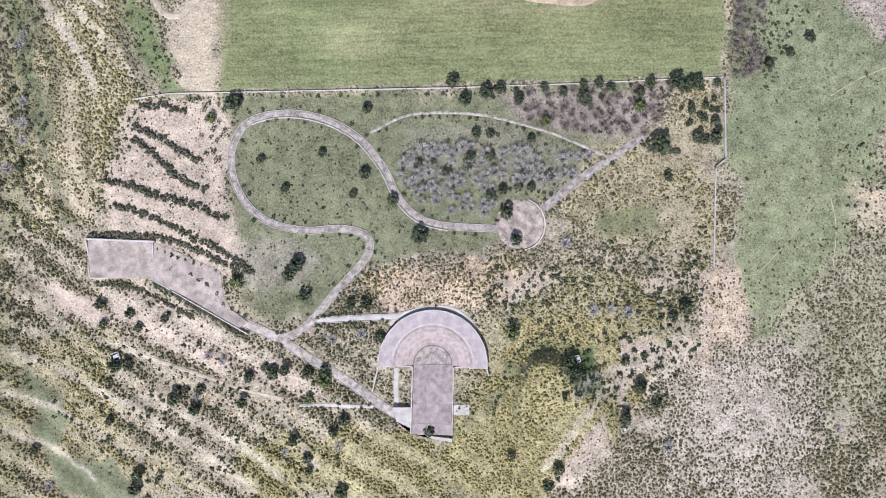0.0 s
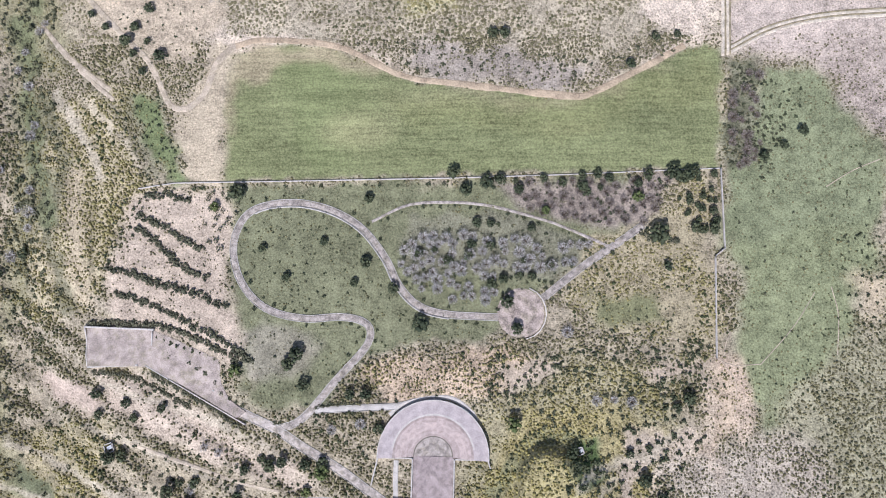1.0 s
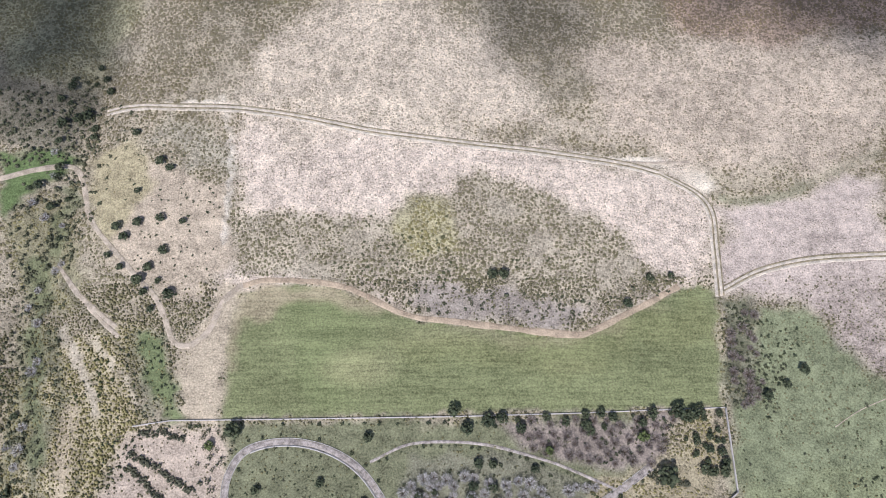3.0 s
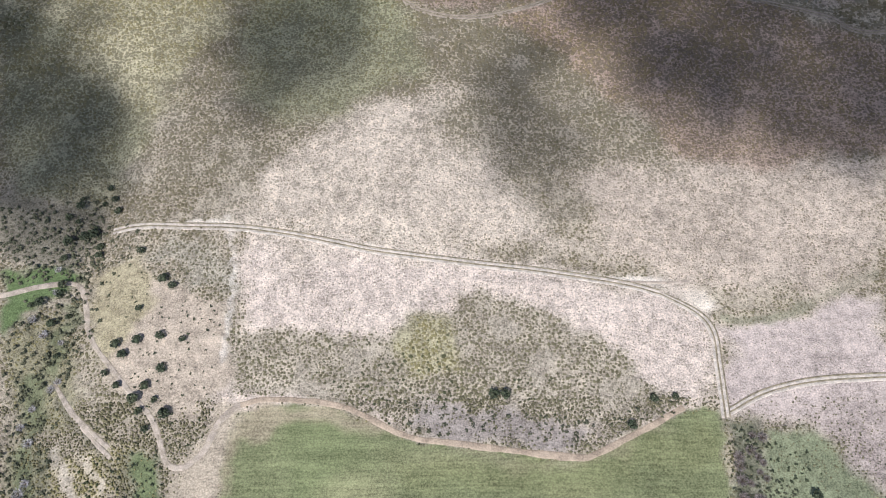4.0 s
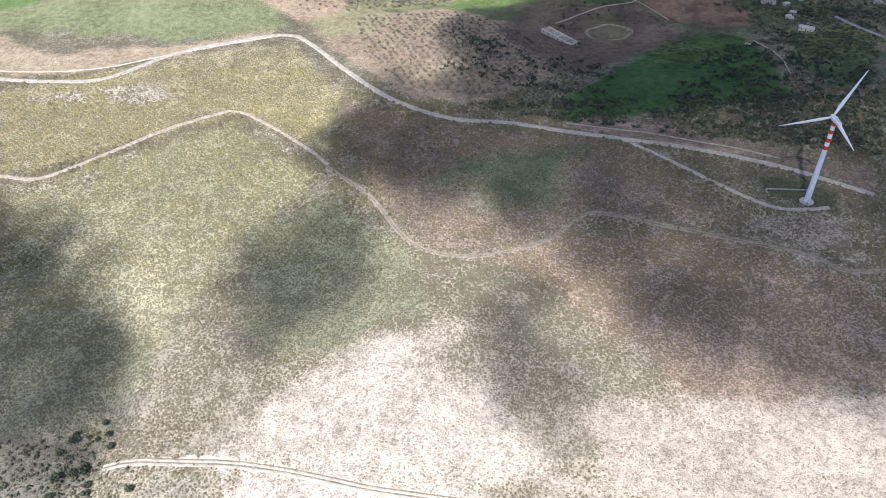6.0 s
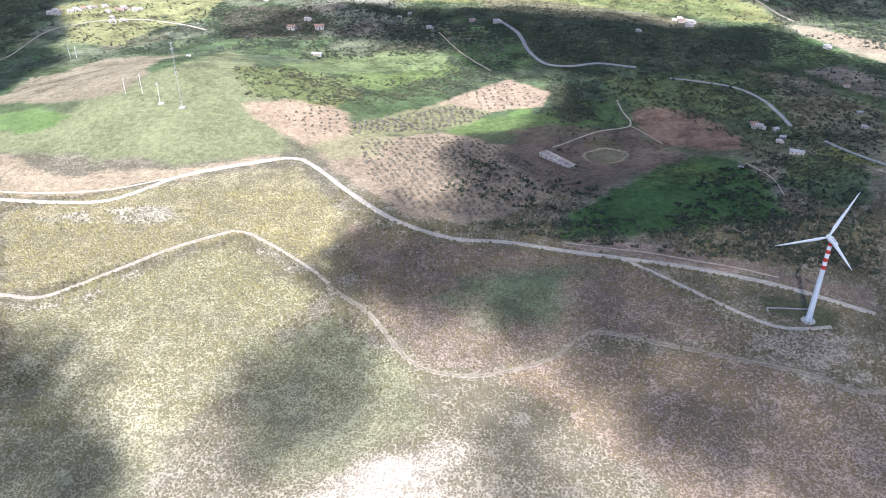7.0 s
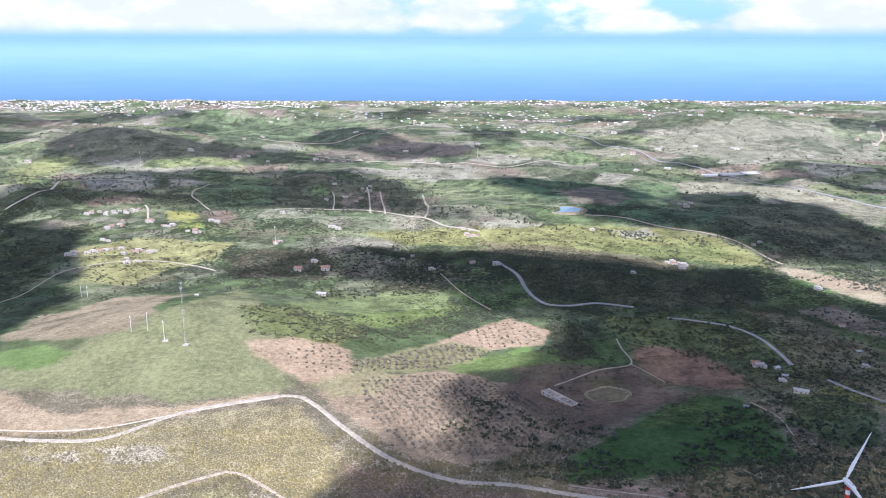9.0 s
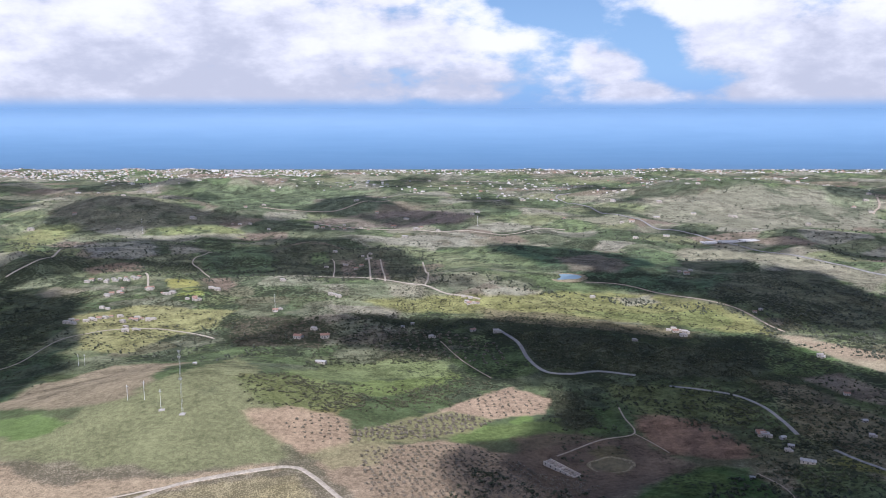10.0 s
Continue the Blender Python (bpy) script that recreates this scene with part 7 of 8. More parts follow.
for _x, _y in np.vstack([along([(-100.1, 11.8), (-90.2, 8.1), (-77.9, 3.1), (-75.6, -6.4)], 2.4, 0.4), along([(-96.7, -1.1), (-86.9, -6.2), (-77.1, -11.3)], 2.6, 0.3), along([(-120.6, 12.3), (-108.6, 11), (-96.5, 5.8), (-82.5, -1.3)], 3.4, 0.0, 0.8)]):
    plant("shrub" if _rng.uniform() < 0.4 else "scrub", _x, _y, _rng.uniform(0.45, 1.0), "weeds of the car park", -0.5)

# low scrub all over the slopes
for _kind, _outline, _n, _lo, _hi in (
        ("shrub", [(-67.7, 50.8), (-44, 53.3), (-28.3, 42.1), (-22.6, 28.2), (-36.5, 21.5), (-60.1, 22.9), (-67.9, 34.9)], 60, 0.3, 0.6),
        ("shrub", [(14.4, 3.9), (41.8, 3.4), (57.7, 11), (91, 6.5), (88.4, -15), (53.4, -6.6), (17.9, -13.8), (8.3, -3.9)], 170, 0.5, 1.1),
        ("shrub", [(41.3, -22), (76.7, -14.8), (86, -30.6), (67.8, -49.6), (43.4, -44.2)], 90, 0.5, 1.2),
        ("scrub", [(14.4, 3.9), (91, 6.5), (87.9, -30.6), (41.3, -22), (13.9, -17.6)], 120, 0.5, 1.2),
        ("shrub", [(100.9, 8.3), (154, 19.1), (151.2, -55), (126.4, -50.7), (105.8, -23.2)], 230, 0.25, 0.6),
        ("shrub", [(137.5, 43.2), (155.1, 48.8), (153.6, 7.3), (140.2, 7.6)], 60, 0.4, 0.9),
        ("shrub", [(-119.1, 99.7), (-101.1, 99.4), (-91.4, 69.1), (-107.2, 66.4), (-115.1, 83.6)], 70, 0.4, 0.9),
        ("shrub", [(-117.2, 63.6), (-103.3, 59.4), (-113.3, 35.7), (-124.5, 20.3), (-129.8, 34.2)], 60, 0.4, 0.9),
        ("scrub", [(-158.6, 102.8), (-142.3, 101), (-133.1, 73.9), (-141.1, 34.7), (-160.6, 35.8)], 110, 0.5, 1.3),
        ("scrub", [(-160.6, 35.8), (-134.4, 30.4), (-139.1, 4.7), (-163, -27.9)], 100, 0.5, 1.2),
        ("shrub", [(-118.1, -11.8), (-61.3, -28.4), (-29.8, -44.7), (-38.8, -73.2), (-100.6, -73.4), (-128.9, -40.4)], 150, 0.4, 1.1),
        ("scrub", [(-161.9, -11.3), (-126.5, -11.7), (-58.8, -61), (-47, -77.7), (-109.5, -78.2), (-163.3, -44.4)], 150, 0.5, 1.1),
        ("shrub", [(-48.9, -14.7), (-21.2, -16), (-19.5, -28.8), (-27.6, -36.6)], 36, 0.5, 1.0),
        ("shrub", [(-24.9, 6.5), (14.3, 1.9), (8.2, -9.7), (-25, -9.1)], 60, 0.3, 0.7),
        ("shrub", [(6, -25.3), (15.7, -29.4), (11.3, -52.6), (7.5, -50.6)], 22, 0.4, 0.8),
        ("shrub", [(37.9, -27.6), (52.7, -30), (49.6, -40.8), (39.7, -40.4)], 40, 0.5, 1.0),
        ("shrub", [(-108.7, 4.1), (-73, -12.4), (-57.1, -20.5), (-63.3, -23.5), (-97.5, -12.1), (-121.4, -0.7)], 45, 0.4, 0.9),
        ("scrub", [(101.5, 95.6), (123, 83.3), (118.4, 65.4), (100.8, 73.6)], 60, 0.4, 1.0),
        ("shrub", [(-120.9, 184.6), (-101.4, 173.5), (-85.8, 150.4), (-95.5, 112.9), (-105.9, 110.8), (-129.2, 141.9)], 60, 0.35, 0.7),
        ("scrub", [(-147.9, 209.1), (-124.4, 192.9), (-138.6, 138.4), (-143.9, 124.9), (-153.3, 137.9)], 90, 0.5, 1.2),
        ("scrub", [(-38.5, 118.7), (10.1, 106.8), (45.4, 99.7), (75.7, 110.5), (46.1, 110.9), (4, 115.9)], 60, 0.4, 0.9),
        ("shrub", [(106.7, 105.6), (132.9, 98.6), (114.8, 62.8), (103.9, 71.1)], 60, 0.4, 1.0)):
    for _x, _y in scatter(_outline, _n, 1.3, _n + 200):
        plant(_kind, _x, _y, _rng.uniform(_lo, _hi), "shrubs of the slope")


def hedge(points, wide, high, label="dense clipped evergreen hedge along a terrace"):
    """A hedge of close clumps along a line."""
    line = curve_through(points, wide * 0.42)
    rng = np.random.RandomState(len(line) + int(abs(points[0][0])))
    base = line[0]
    ob = thing("hedge", base[0], base[1], label, "hedge", "terrace hedges")
    z0 = ground_at(*base)
    pts, fcs, n = [], [], 0
    for c in line:
        p, f = crown_arrays(rng, 9, 30, wide * rng.uniform(0.8, 1.25), high * rng.uniform(0.8, 1.15), 0, clump=0.42)
        off = rng.uniform(-0.25, 0.25, 2) * wide
        pts.append(p + np.array((c[0] + off[0] - base[0], c[1] + off[1] - base[1], ground_at(*c) - z0 - 0.15)))
        fcs.append(f + n)
        n += len(p)
    leaves = mesh_from("foliage", np.vstack(pts), np.vstack(fcs), HEDGE_LEAF)
    leaves.parent = ob
    bm = bmesh.new()
    for c in line[::3]:
        z = ground_at(*c) - z0
        tube(bm, (c[0] - base[0], c[1] - base[1], z - 0.4), (c[0] - base[0], c[1] - base[1], z + high * 0.5), 0.08, 0.05, 5)
    part("stems", bm, BARK, ob)


for _line in ([(-105.3, 62), (-97.3, 61.6), (-90.4, 59.7)], [(-107.7, 54.5), (-98.4, 50.3), (-91.5, 45.6), (-85.2, 41.5)], [(-107.9, 50.1), (-100.4, 44.4), (-93.5, 37.3), (-85.7, 32.8), (-82.7, 32.2)], [(-117.2, 36.2), (-109.3, 33.7), (-101.4, 30.5), (-89.6, 27.4), (-76.3, 21.6)], [(-114.7, 26.9), (-103.6, 23.7), (-91.8, 17.6), (-76, 9.4), (-67.2, 2.9)], [(-108.1, 16.3), (-96, 14.7), (-86, 10.6), (-76.2, 5.9), (-72.6, 3.8)], [(-72.7, 3), (-71.4, 0.5), (-70.5, -2.1)], [(-124.4, 16.9), (-116.5, 17.1), (-108.5, 16.5)]):
    hedge(_line, 2.5, 1.5)
hedge([(-123.1, -0), (-111.4, -1.4), (-101.3, -5.6), (-89.1, -12.1)], 1.9, 1.3)
hedge([(-101.7, -0.6), (-88.8, -8.2), (-71.2, -19.2)], 1.7, 1.3)
hedge([(-44.8, -13.1), (-36.9, -12.1), (-29, -12)], 1.2, 1.0)
hedge([(69.4, 45.3), (72.3, 43.9), (80.2, 42.6), (82.2, 42.5)], 2.2, 1.5)


# groves and woods beyond the brow
def rows_in(outline, dx, dy, turn, seed, keep=0.9):
    rng = np.random.RandomState(seed)
    p = np.array(outline)
    mid = p.mean(0)
    c, s = math.cos(turn), math.sin(turn)
    r = np.hypot(*(p - mid).T).max()
    u, v = np.meshgrid(np.arange(-r, r, dx), np.arange(-r, r, dy))
    u, v = u.ravel() + rng.uniform(-0.22, 0.22, u.size) * dx, v.ravel() + rng.uniform(-0.22, 0.22, u.size) * dy
    q = np.stack([mid[0] + u * c - v * s, mid[1] + u * s + v * c], 1)
    return q[(inside(q[:, 0], q[:, 1], outline, 1.0) > 0.5) & (rng.uniform(size=len(q)) < keep)]


ORCHARD, GROWN = [], 0
for _outline, _dx, _dy, _turn, _sz in (([(-144.4, 675), (-119, 709), (-86.2, 700), (-78.7, 652), (-108.7, 637)], 7.5, 9.0, 0.2, 0.7), ([(-70.3, 641), (8.9, 677), (59, 654), (84.5, 614), (126.8, 584.8), (47.6, 510.3), (18.7, 497), (-25.7, 513.2), (-59.1, 569.9)], 5.6, 6.2, 0.35, 0.78),
                                       ([(-83.6, 676), (9.8, 756), (48.7, 738), (9.1, 694), (-71.5, 655)], 5.2, 5.6, 0.1, 1.0), ([(22.5, 810), (73.2, 838), (106.8, 805), (97.1, 771), (37.9, 747)], 8, 9, 0.1, 0.7), ([(-115.4, 1106), (-18.8, 1080), (70.5, 1009), (77.6, 915), (-59, 964), (-124.7, 1047)], 11, 12, 0.1, 1.1)):
    for _x, _y in rows_in(_outline, _dx, _dy, _turn, 31):
        if _y < 640 and GROWN < 300:
            plant("olive", _x, _y, _sz * _rng.uniform(0.75, 1.2), "orchard rows")
            GROWN += 1
        else:
            ORCHARD.append((_x, _y, _sz * _rng.uniform(0.75, 1.2)))
for _model, _m in PENDING:
    _model.matrix_basis = _m


def woodland(name, places, sizes, material, label, clumps=5, seed=3):
    """Bushes and trees too many to count, as one mesh."""
    rng = np.random.RandomState(seed)
    kinds = [crown_arrays(rng, clumps, 0, 4.2, 3.2, 0.0, clump=0.62, ball=TUFT_P * 1.12, skin=TUFT_F) for _ in range(8)]
    clear = np.ones(len(places), bool)
    for line, wide in BARE:
        lo, hi = line.min(0) - 6, line.max(0) + 6
        for i in np.nonzero(clear & (places > lo).all(1) & (places < hi).all(1))[0]:
            clear[i] = ((line - places[i]) ** 2).sum(1).min() > (wide + 2.2 * sizes[i]) ** 2
    places, sizes = places[clear], sizes[clear]
    z = terrain(places[:, 0], places[:, 1])
    pts, fcs, n = [], [], 0
    for (x, y), h, s in zip(places, z, sizes):
        p, f = kinds[rng.randint(8)]
        pts.append(p * np.array((s, s, s * rng.uniform(0.8, 1.2))) + np.array((x, y, h - 0.3)))
        fcs.append(f + n)
        n += len(p)
    ob = mesh_from(name, np.vstack(pts), np.vstack(fcs), material)
    return tagged(ob, label, "woodland", kind="stuff")


def low_scrub(kind, material, label):
    """The shrubs past the counted ones, as one mesh."""
    rng = np.random.RandomState(len(MANY[kind]))
    kinds = [crown_arrays(rng, 8, 16, 1.8, 1.2, 0.05, clump=0.5, ball=TUFT_P * 1.1, skin=TUFT_F) for _ in range(6)]
    pts, fcs, n = [], [], 0
    for x, y, s in MANY[kind][280:]:
        p, f = kinds[rng.randint(6)]
        a = rng.uniform(0, math.tau)
        spun = p @ np.array(((math.cos(a), math.sin(a), 0), (-math.sin(a), math.cos(a), 0), (0, 0, 1)))
        pts.append(spun * s + np.array((x, y, ground_at(x, y) - 0.1)))
        fcs.append(f + n)
        n += len(p)
    tagged(mesh_from("scrub", np.vstack(pts), np.vstack(fcs), material), label, "scrub", kind="stuff")


low_scrub("shrub", DARK_LEAF, "countless low dark evergreen shrubs in dry grass")
low_scrub("scrub", OLIVE_LEAF, "countless low grey-green shrubs on the slopes")


def clustered(outline, count, seed, patch=60.0, bias=0.0):
    """Many places inside an outline, gathered in patches."""
    rng = np.random.RandomState(seed)
    p = np.array(outline)
    q = rng.uniform(p.min(0), p.max(0), (count * 7, 2))
    q = q[inside(q[:, 0], q[:, 1], outline, 3.0) > 0.5]
    v = value_noise(q[:, 0], q[:, 1], patch, seed) + 0.6 * value_noise(q[:, 0], q[:, 1], patch * 0.35, seed + 1)
    q = q[rng.uniform(-0.7, 0.7, len(q)) + bias < v]
    return q[:count]


_places = np.vstack([
    clustered([(111.1, 861), (195.5, 842), (298.4, 784), (450.4, 779), (325.5, 551.7), (258, 556.3), (265.6, 665), (220.6, 754), (126, 791)], 1000, 41, 40, -0.3),
    clustered([(-138.8, 1172), (95.3, 1137), (413.8, 1043), (482.8, 838), (450.4, 779), (255.7, 837), (138.9, 878), (86.6, 1027), (-116.8, 1121)], 1200, 42, 50, -0.35),
    clustered([(14.6, 492.8), (86.5, 497.7), (249, 505.4), (312, 496.2), (275.5, 424.4), (171, 447.8), (82.1, 466.4)], 1500, 43, 22, -0.5),
    clustered([(104.6, 786), (174.3, 780), (163.7, 671), (109.7, 592.3), (97.2, 721)], 110, 44, 20, -0.2),
    clustered([(-295.3, 1060), (-129.9, 1094), (-118.1, 989), (-210.4, 949), (-279.7, 1001)], 170, 45, 30, -0.1),
    clustered([(-778, 1384), (-614, 1284), (-450.6, 992), (-436.8, 821), (-465.8, 808)], 260, 46, 40, 0.0)])
woodland("woodland", _places, np.random.RandomState(7).uniform(0.3, 1.05, len(_places)), WOOD_LEAF, "dark green woodland and scrub on shaded slopes", 4)
_places = np.vstack([
    clustered([(-658, 1452), (-175.1, 1327), (107.2, 1287), (442.6, 1120), (536.7, 938), (588.9, 1034), (441.5, 1187), (110.1, 1324), (-420.4, 1532)], 2000, 47, 60, -0.15),
    clustered([(-988, 1772), (-382.5, 1895), (-29.9, 1750), (5.7, 1315), (-271, 1330), (-784, 1395)], 1500, 48, 90, -0.25),
    clustered([(-537.6, 1085), (-316, 1139), (-142.7, 1070), (-252.4, 900), (-398.1, 934)], 240, 49, 30, 0.1)])
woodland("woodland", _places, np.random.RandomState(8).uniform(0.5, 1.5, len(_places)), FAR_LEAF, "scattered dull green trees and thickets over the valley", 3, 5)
_places = np.vstack([
    clustered([(-1656, 3006), (-887, 3290), (36.1, 3210), (1846, 3354), (1037, 1862), (290.6, 1894), (-1020, 1832)], 3600, 50, 130, 0.0),
    clustered([(-5.7, 2012), (1037, 1862), (836, 1490), (571.9, 1553), (138.3, 1675)], 600, 51, 120, 0.0)])
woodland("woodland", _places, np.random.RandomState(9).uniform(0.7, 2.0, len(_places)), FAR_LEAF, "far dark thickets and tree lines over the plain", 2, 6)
_places = np.vstack([clustered([(-254.1, 988), (-126, 1071), (88.3, 1039), (26.2, 961), (-94.7, 899), (-182.4, 877)], 160, 52, 25, 0.0), clustered([(-172.7, 828), (-82.9, 776), (11.4, 898), (43.3, 868), (-46.6, 749), (-119, 709)], 520, 53, 18, 0.0)])
woodland("woodland", _places, np.random.RandomState(10).uniform(0.3, 0.9, len(_places)), OLIVE_LEAF, "grey-green thickets round the meadow", 4, 7)


_places = np.vstack([
    clustered([(89, 1049), (201.3, 1036), (264.8, 987), (399.6, 979), (365.1, 879), (238.9, 882), (177, 901), (124, 902), (103.5, 964)], 1500, 71, 16, -0.75),
    clustered([(-321.6, 1141), (-185.7, 1145), (0.2, 1142), (0.2, 985), (-104.8, 994), (-166.3, 1015), (-269.9, 1014)], 700, 72, 18, -0.5),
    clustered([(179.1, 876), (362.5, 864), (423.6, 719), (367.3, 615), (308.3, 637), (283.1, 700), (186, 787)], 700, 73, 16, -0.1),
    clustered([(223.9, 602), (293.4, 625), (319.4, 526.4), (278.9, 450.5), (168.4, 458.5), (161.5, 511.6)], 800, 74, 12, -0.4),
    clustered([(113.8, 845), (146.9, 836), (152.2, 732), (112.4, 723)], 170, 75, 9, -0.6),
    clustered([(330, 711), (357.8, 726), (351, 677), (326.7, 657), (311.1, 667)], 60, 76, 9, -0.8),
    clustered([(-166.4, 970), (-2.7, 980), (4.3, 936), (-112, 929), (-161.1, 897)], 260, 77, 12, -0.2),
    clustered([(-750, 1330), (-548, 1156), (-507.3, 1047), (-547.3, 949)], 350, 78, 25, -0.1),
    clustered([(26.9, 626), (70.9, 591.7), (134.9, 553.2), (116.1, 503.2), (46.9, 519.6), (-1.5, 546)], 260, 79, 9, -0.1)])
woodland("woodland", _places, np.random.RandomState(17).uniform(0.4, 1.25, len(_places)), WOOD_LEAF, "dense dark wood and thickets in the near valley", 4, 15)
_places = np.vstack([
    clustered([(-636, 1356), (-354.9, 1286), (-3.6, 1308), (420.8, 1122), (400.8, 1064), (172.8, 1100), (-3.1, 1142), (-239.7, 1167), (-522.3, 1136)], 1500, 81, 24, 0.0),
    clustered([(-205, 762), (-172.2, 822), (-88.9, 835), (-74.6, 747), (-129, 708), (-179.5, 700)], 420, 82, 8, -0.3),
    clustered([(-94.6, 830), (36.5, 877), (73.9, 857), (9.5, 776), (-78.2, 727)], 260, 83, 9, 0.0),
    clustered([(-531.1, 1156), (-291.9, 1138), (-293.7, 1049), (-399.4, 983), (-459.9, 990)], 300, 84, 20, 0.0)])
woodland("woodland", _places, np.random.RandomState(18).uniform(0.35, 0.95, len(_places)), OLIVE_LEAF, "grey-green olives and scrub on sunlit slopes", 4, 16)
_places = np.vstack([
    clustered([(-1015, 1832), (-580.9, 1894), (-451.1, 1454), (-787, 1402)], 500, 85, 60, -0.2),
    clustered([(-400.6, 1862), (-192.1, 1889), (0.2, 1811), (0.2, 1363), (-157.3, 1531), (-314.1, 1445)], 600, 86, 50, -0.3),
    clustered([(414, 1262), (605, 1369), (742, 1315), (541.7, 939), (448.7, 993), (420.8, 1122)], 700, 87, 40, -0.1)])
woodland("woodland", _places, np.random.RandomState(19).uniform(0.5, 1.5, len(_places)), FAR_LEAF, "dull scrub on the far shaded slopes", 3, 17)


_places = np.vstack([scatter([(-163.5, 137.5), (-156.7, 138.7), (-146.6, 111.9), (-145.3, 72.6), (-147.1, 32.2), (-161.5, 32.8)], 130, 1.8, 91), scatter([(-171.4, 148.5), (-155.3, 163.2), (-155.6, 207.9), (-147.1, 209.6), (-145.5, 175), (-145.3, 149), (-140.2, 106.5), (-160.6, 108.1)], 110, 1.8, 92),
                     scatter([(-190.7, 208), (-159.6, 206.6), (-142.1, 185.7), (-149.5, 164.3), (-178.6, 171.1)], 200, 2.0, 93), scatter([(-170.9, 221.8), (-142.2, 225.1), (-136, 201), (-145.9, 178.7), (-146.6, 137.7), (-147.3, 115.9), (-160.7, 120.5), (-168.6, 167.3)], 90, 1.6, 94)])
woodland("scrub", _places, np.random.RandomState(20).uniform(0.2, 0.62, len(_places)), OLIVE_LEAF, "low grey-green scrub filling a gully", 6, 18)
woodland("orchard", np.array([q[:2] for q in ORCHARD]), np.array([q[2] for q in ORCHARD]), ORCHARD_LEAF, "rows of small orchard trees on brown soil", 5, 8)


# ---- tussocks of grass and low scrub ----
def tussocks(start, end, gap, grow, full):
    """Tufts between two lines of the slope; full ones have a shoulder, the others a plain cone."""
    rng = np.random.RandomState(21 + int(end))
    xs, ys = [], []
    y = start
    while y < end:
        wide = gap + (y - start) * grow
        half = 172 + 0.575 * max(y, 0)
        across = np.arange(-half, half, wide)
        xs.append(across + rng.uniform(-0.42, 0.42, len(across)) * wide)
        ys.append(y + rng.uniform(-0.42, 0.42, len(across)) * wide)
        y += wide * 0.9
    x, y = np.concatenate(xs), np.concatenate(ys)
    n = len(x)
    row = np.clip(np.searchsorted(LAND_Y, y), 0, len(LAND_Y) - 1)
    inner = len(_outer)
    col = np.clip(((x / (176 + 0.585 * np.maximum(y, 0)) + 1) / 2 * (len(_inner) - 1)).round().astype(int) + inner, 0, len(LAND_U) - 1)
    want = TUSSOCK[row, col]
    s = -0.55 * x - 0.83 * y - 34
    terrace = (s > 3) & (y < 40) & (x < 15)
    band = np.where(terrace, 0.82 + 0.4 * np.sin(s * 0.62 + 1.5 + 1.5 * value_noise(x, y, 38, 3)), 1.0)
    patch = smooth(value_noise(x, y, 14, 4) + 0.7 * value_noise(x, y, 5, 6), -1.5, -0.1)
    lot = np.clip(np.minimum(want, 1.3) * band * patch, 0, 2)
    keep = rng.uniform(size=n) < 0.72 * lot ** 1.3 * (1 - 0.2 * smooth(y, 250, 450))
    for line, wide in BARE:
        lo, hi = line.min(0) - wide, line.max(0) + wide
        for i in np.nonzero(keep & (x > lo[0]) & (x < hi[0]) & (y > lo[1]) & (y < hi[1]))[0]:
            if ((line - (x[i], y[i])) ** 2).sum(1).min() < wide * wide:
                keep[i] = False
    keep &= ~((np.hypot(x + 4.7, y + 30) < 20) & (y > -31.5)) & ~((np.abs(x + 4.4) < 7.6) & (y < -29) & (y > -56.5)) & (np.hypot(x - _c[0], y - _c[1]) > 8.8)
    keep &= ~(inside(x, y, CAR_PARK, 0.4) > 0.5)
    x, y, row, col, lot = x[keep], y[keep], row[keep], col[keep], lot[keep]
    m = len(x)
    size = rng.uniform(0.28, 0.66, m) * (0.55 + 0.5 * np.minimum(lot, 1.1)) * (1 + 0.7 * smooth(y, 200, 500)) * (1 + 0.2 * value_noise(x, y, 16, 2))
    size = size if full else size * (0.72 + 0.55 * smooth(lot, 0.6, 1.2)) * (1 + 0.25 * smooth(y, 250, 330))
    z = terrain(x, y)
    k = 4
    a = np.arange(k) / k * math.tau
    spin = rng.uniform(0, math.tau, m)[:, None] + a[None]
    r0 = size[:, None] * rng.uniform(0.7, 1.25, (m, k))
    high = size * rng.uniform(0.75, 1.35, m)
    rings = [(r0, spin, z - 0.12)] + ([(r0 * 0.72, spin + 0.3, z + high * 0.72)] if full else [])
    per = k * len(rings) + 1
    p = np.empty((m, per, 3))
    for q, (r, turned, level) in enumerate(rings):
        p[:, q * k:q * k + k, 0], p[:, q * k:q * k + k, 1], p[:, q * k:q * k + k, 2] = x[:, None] + r * np.cos(turned), y[:, None] + r * np.sin(turned), level[:, None]
    p[:, -1, 0], p[:, -1, 1], p[:, -1, 2] = x, y, z + high
    i, j = np.arange(k), (np.arange(k) + 1) % k
    tip = np.stack([i + per - 1 - k, j + per - 1 - k, np.full(k, per - 1)], 1)
    tri = np.vstack([np.stack([i, j, j + k], 1), np.stack([i, j + k, i + k], 1), tip]) if full else tip
    faces = (tri[None] + (np.arange(m) * per)[:, None, None]).reshape(-1, 3)
    ob = mesh_from("grass_tussocks", p.reshape(-1, 3), faces, TUSSOCK_LEAF)
    cover = COVER[row, col]
    yellow = smooth((cover[:, 0] - cover[:, 2]) / cover[:, 0], 0.34, 0.5)[:, None]
    tone = np.array((0.15, 0.138, 0.08)) * (1 - yellow) + np.array((0.255, 0.225, 0.092)) * yellow
    tone = tone * rng.uniform(0.65, 1.35, (m, 1))
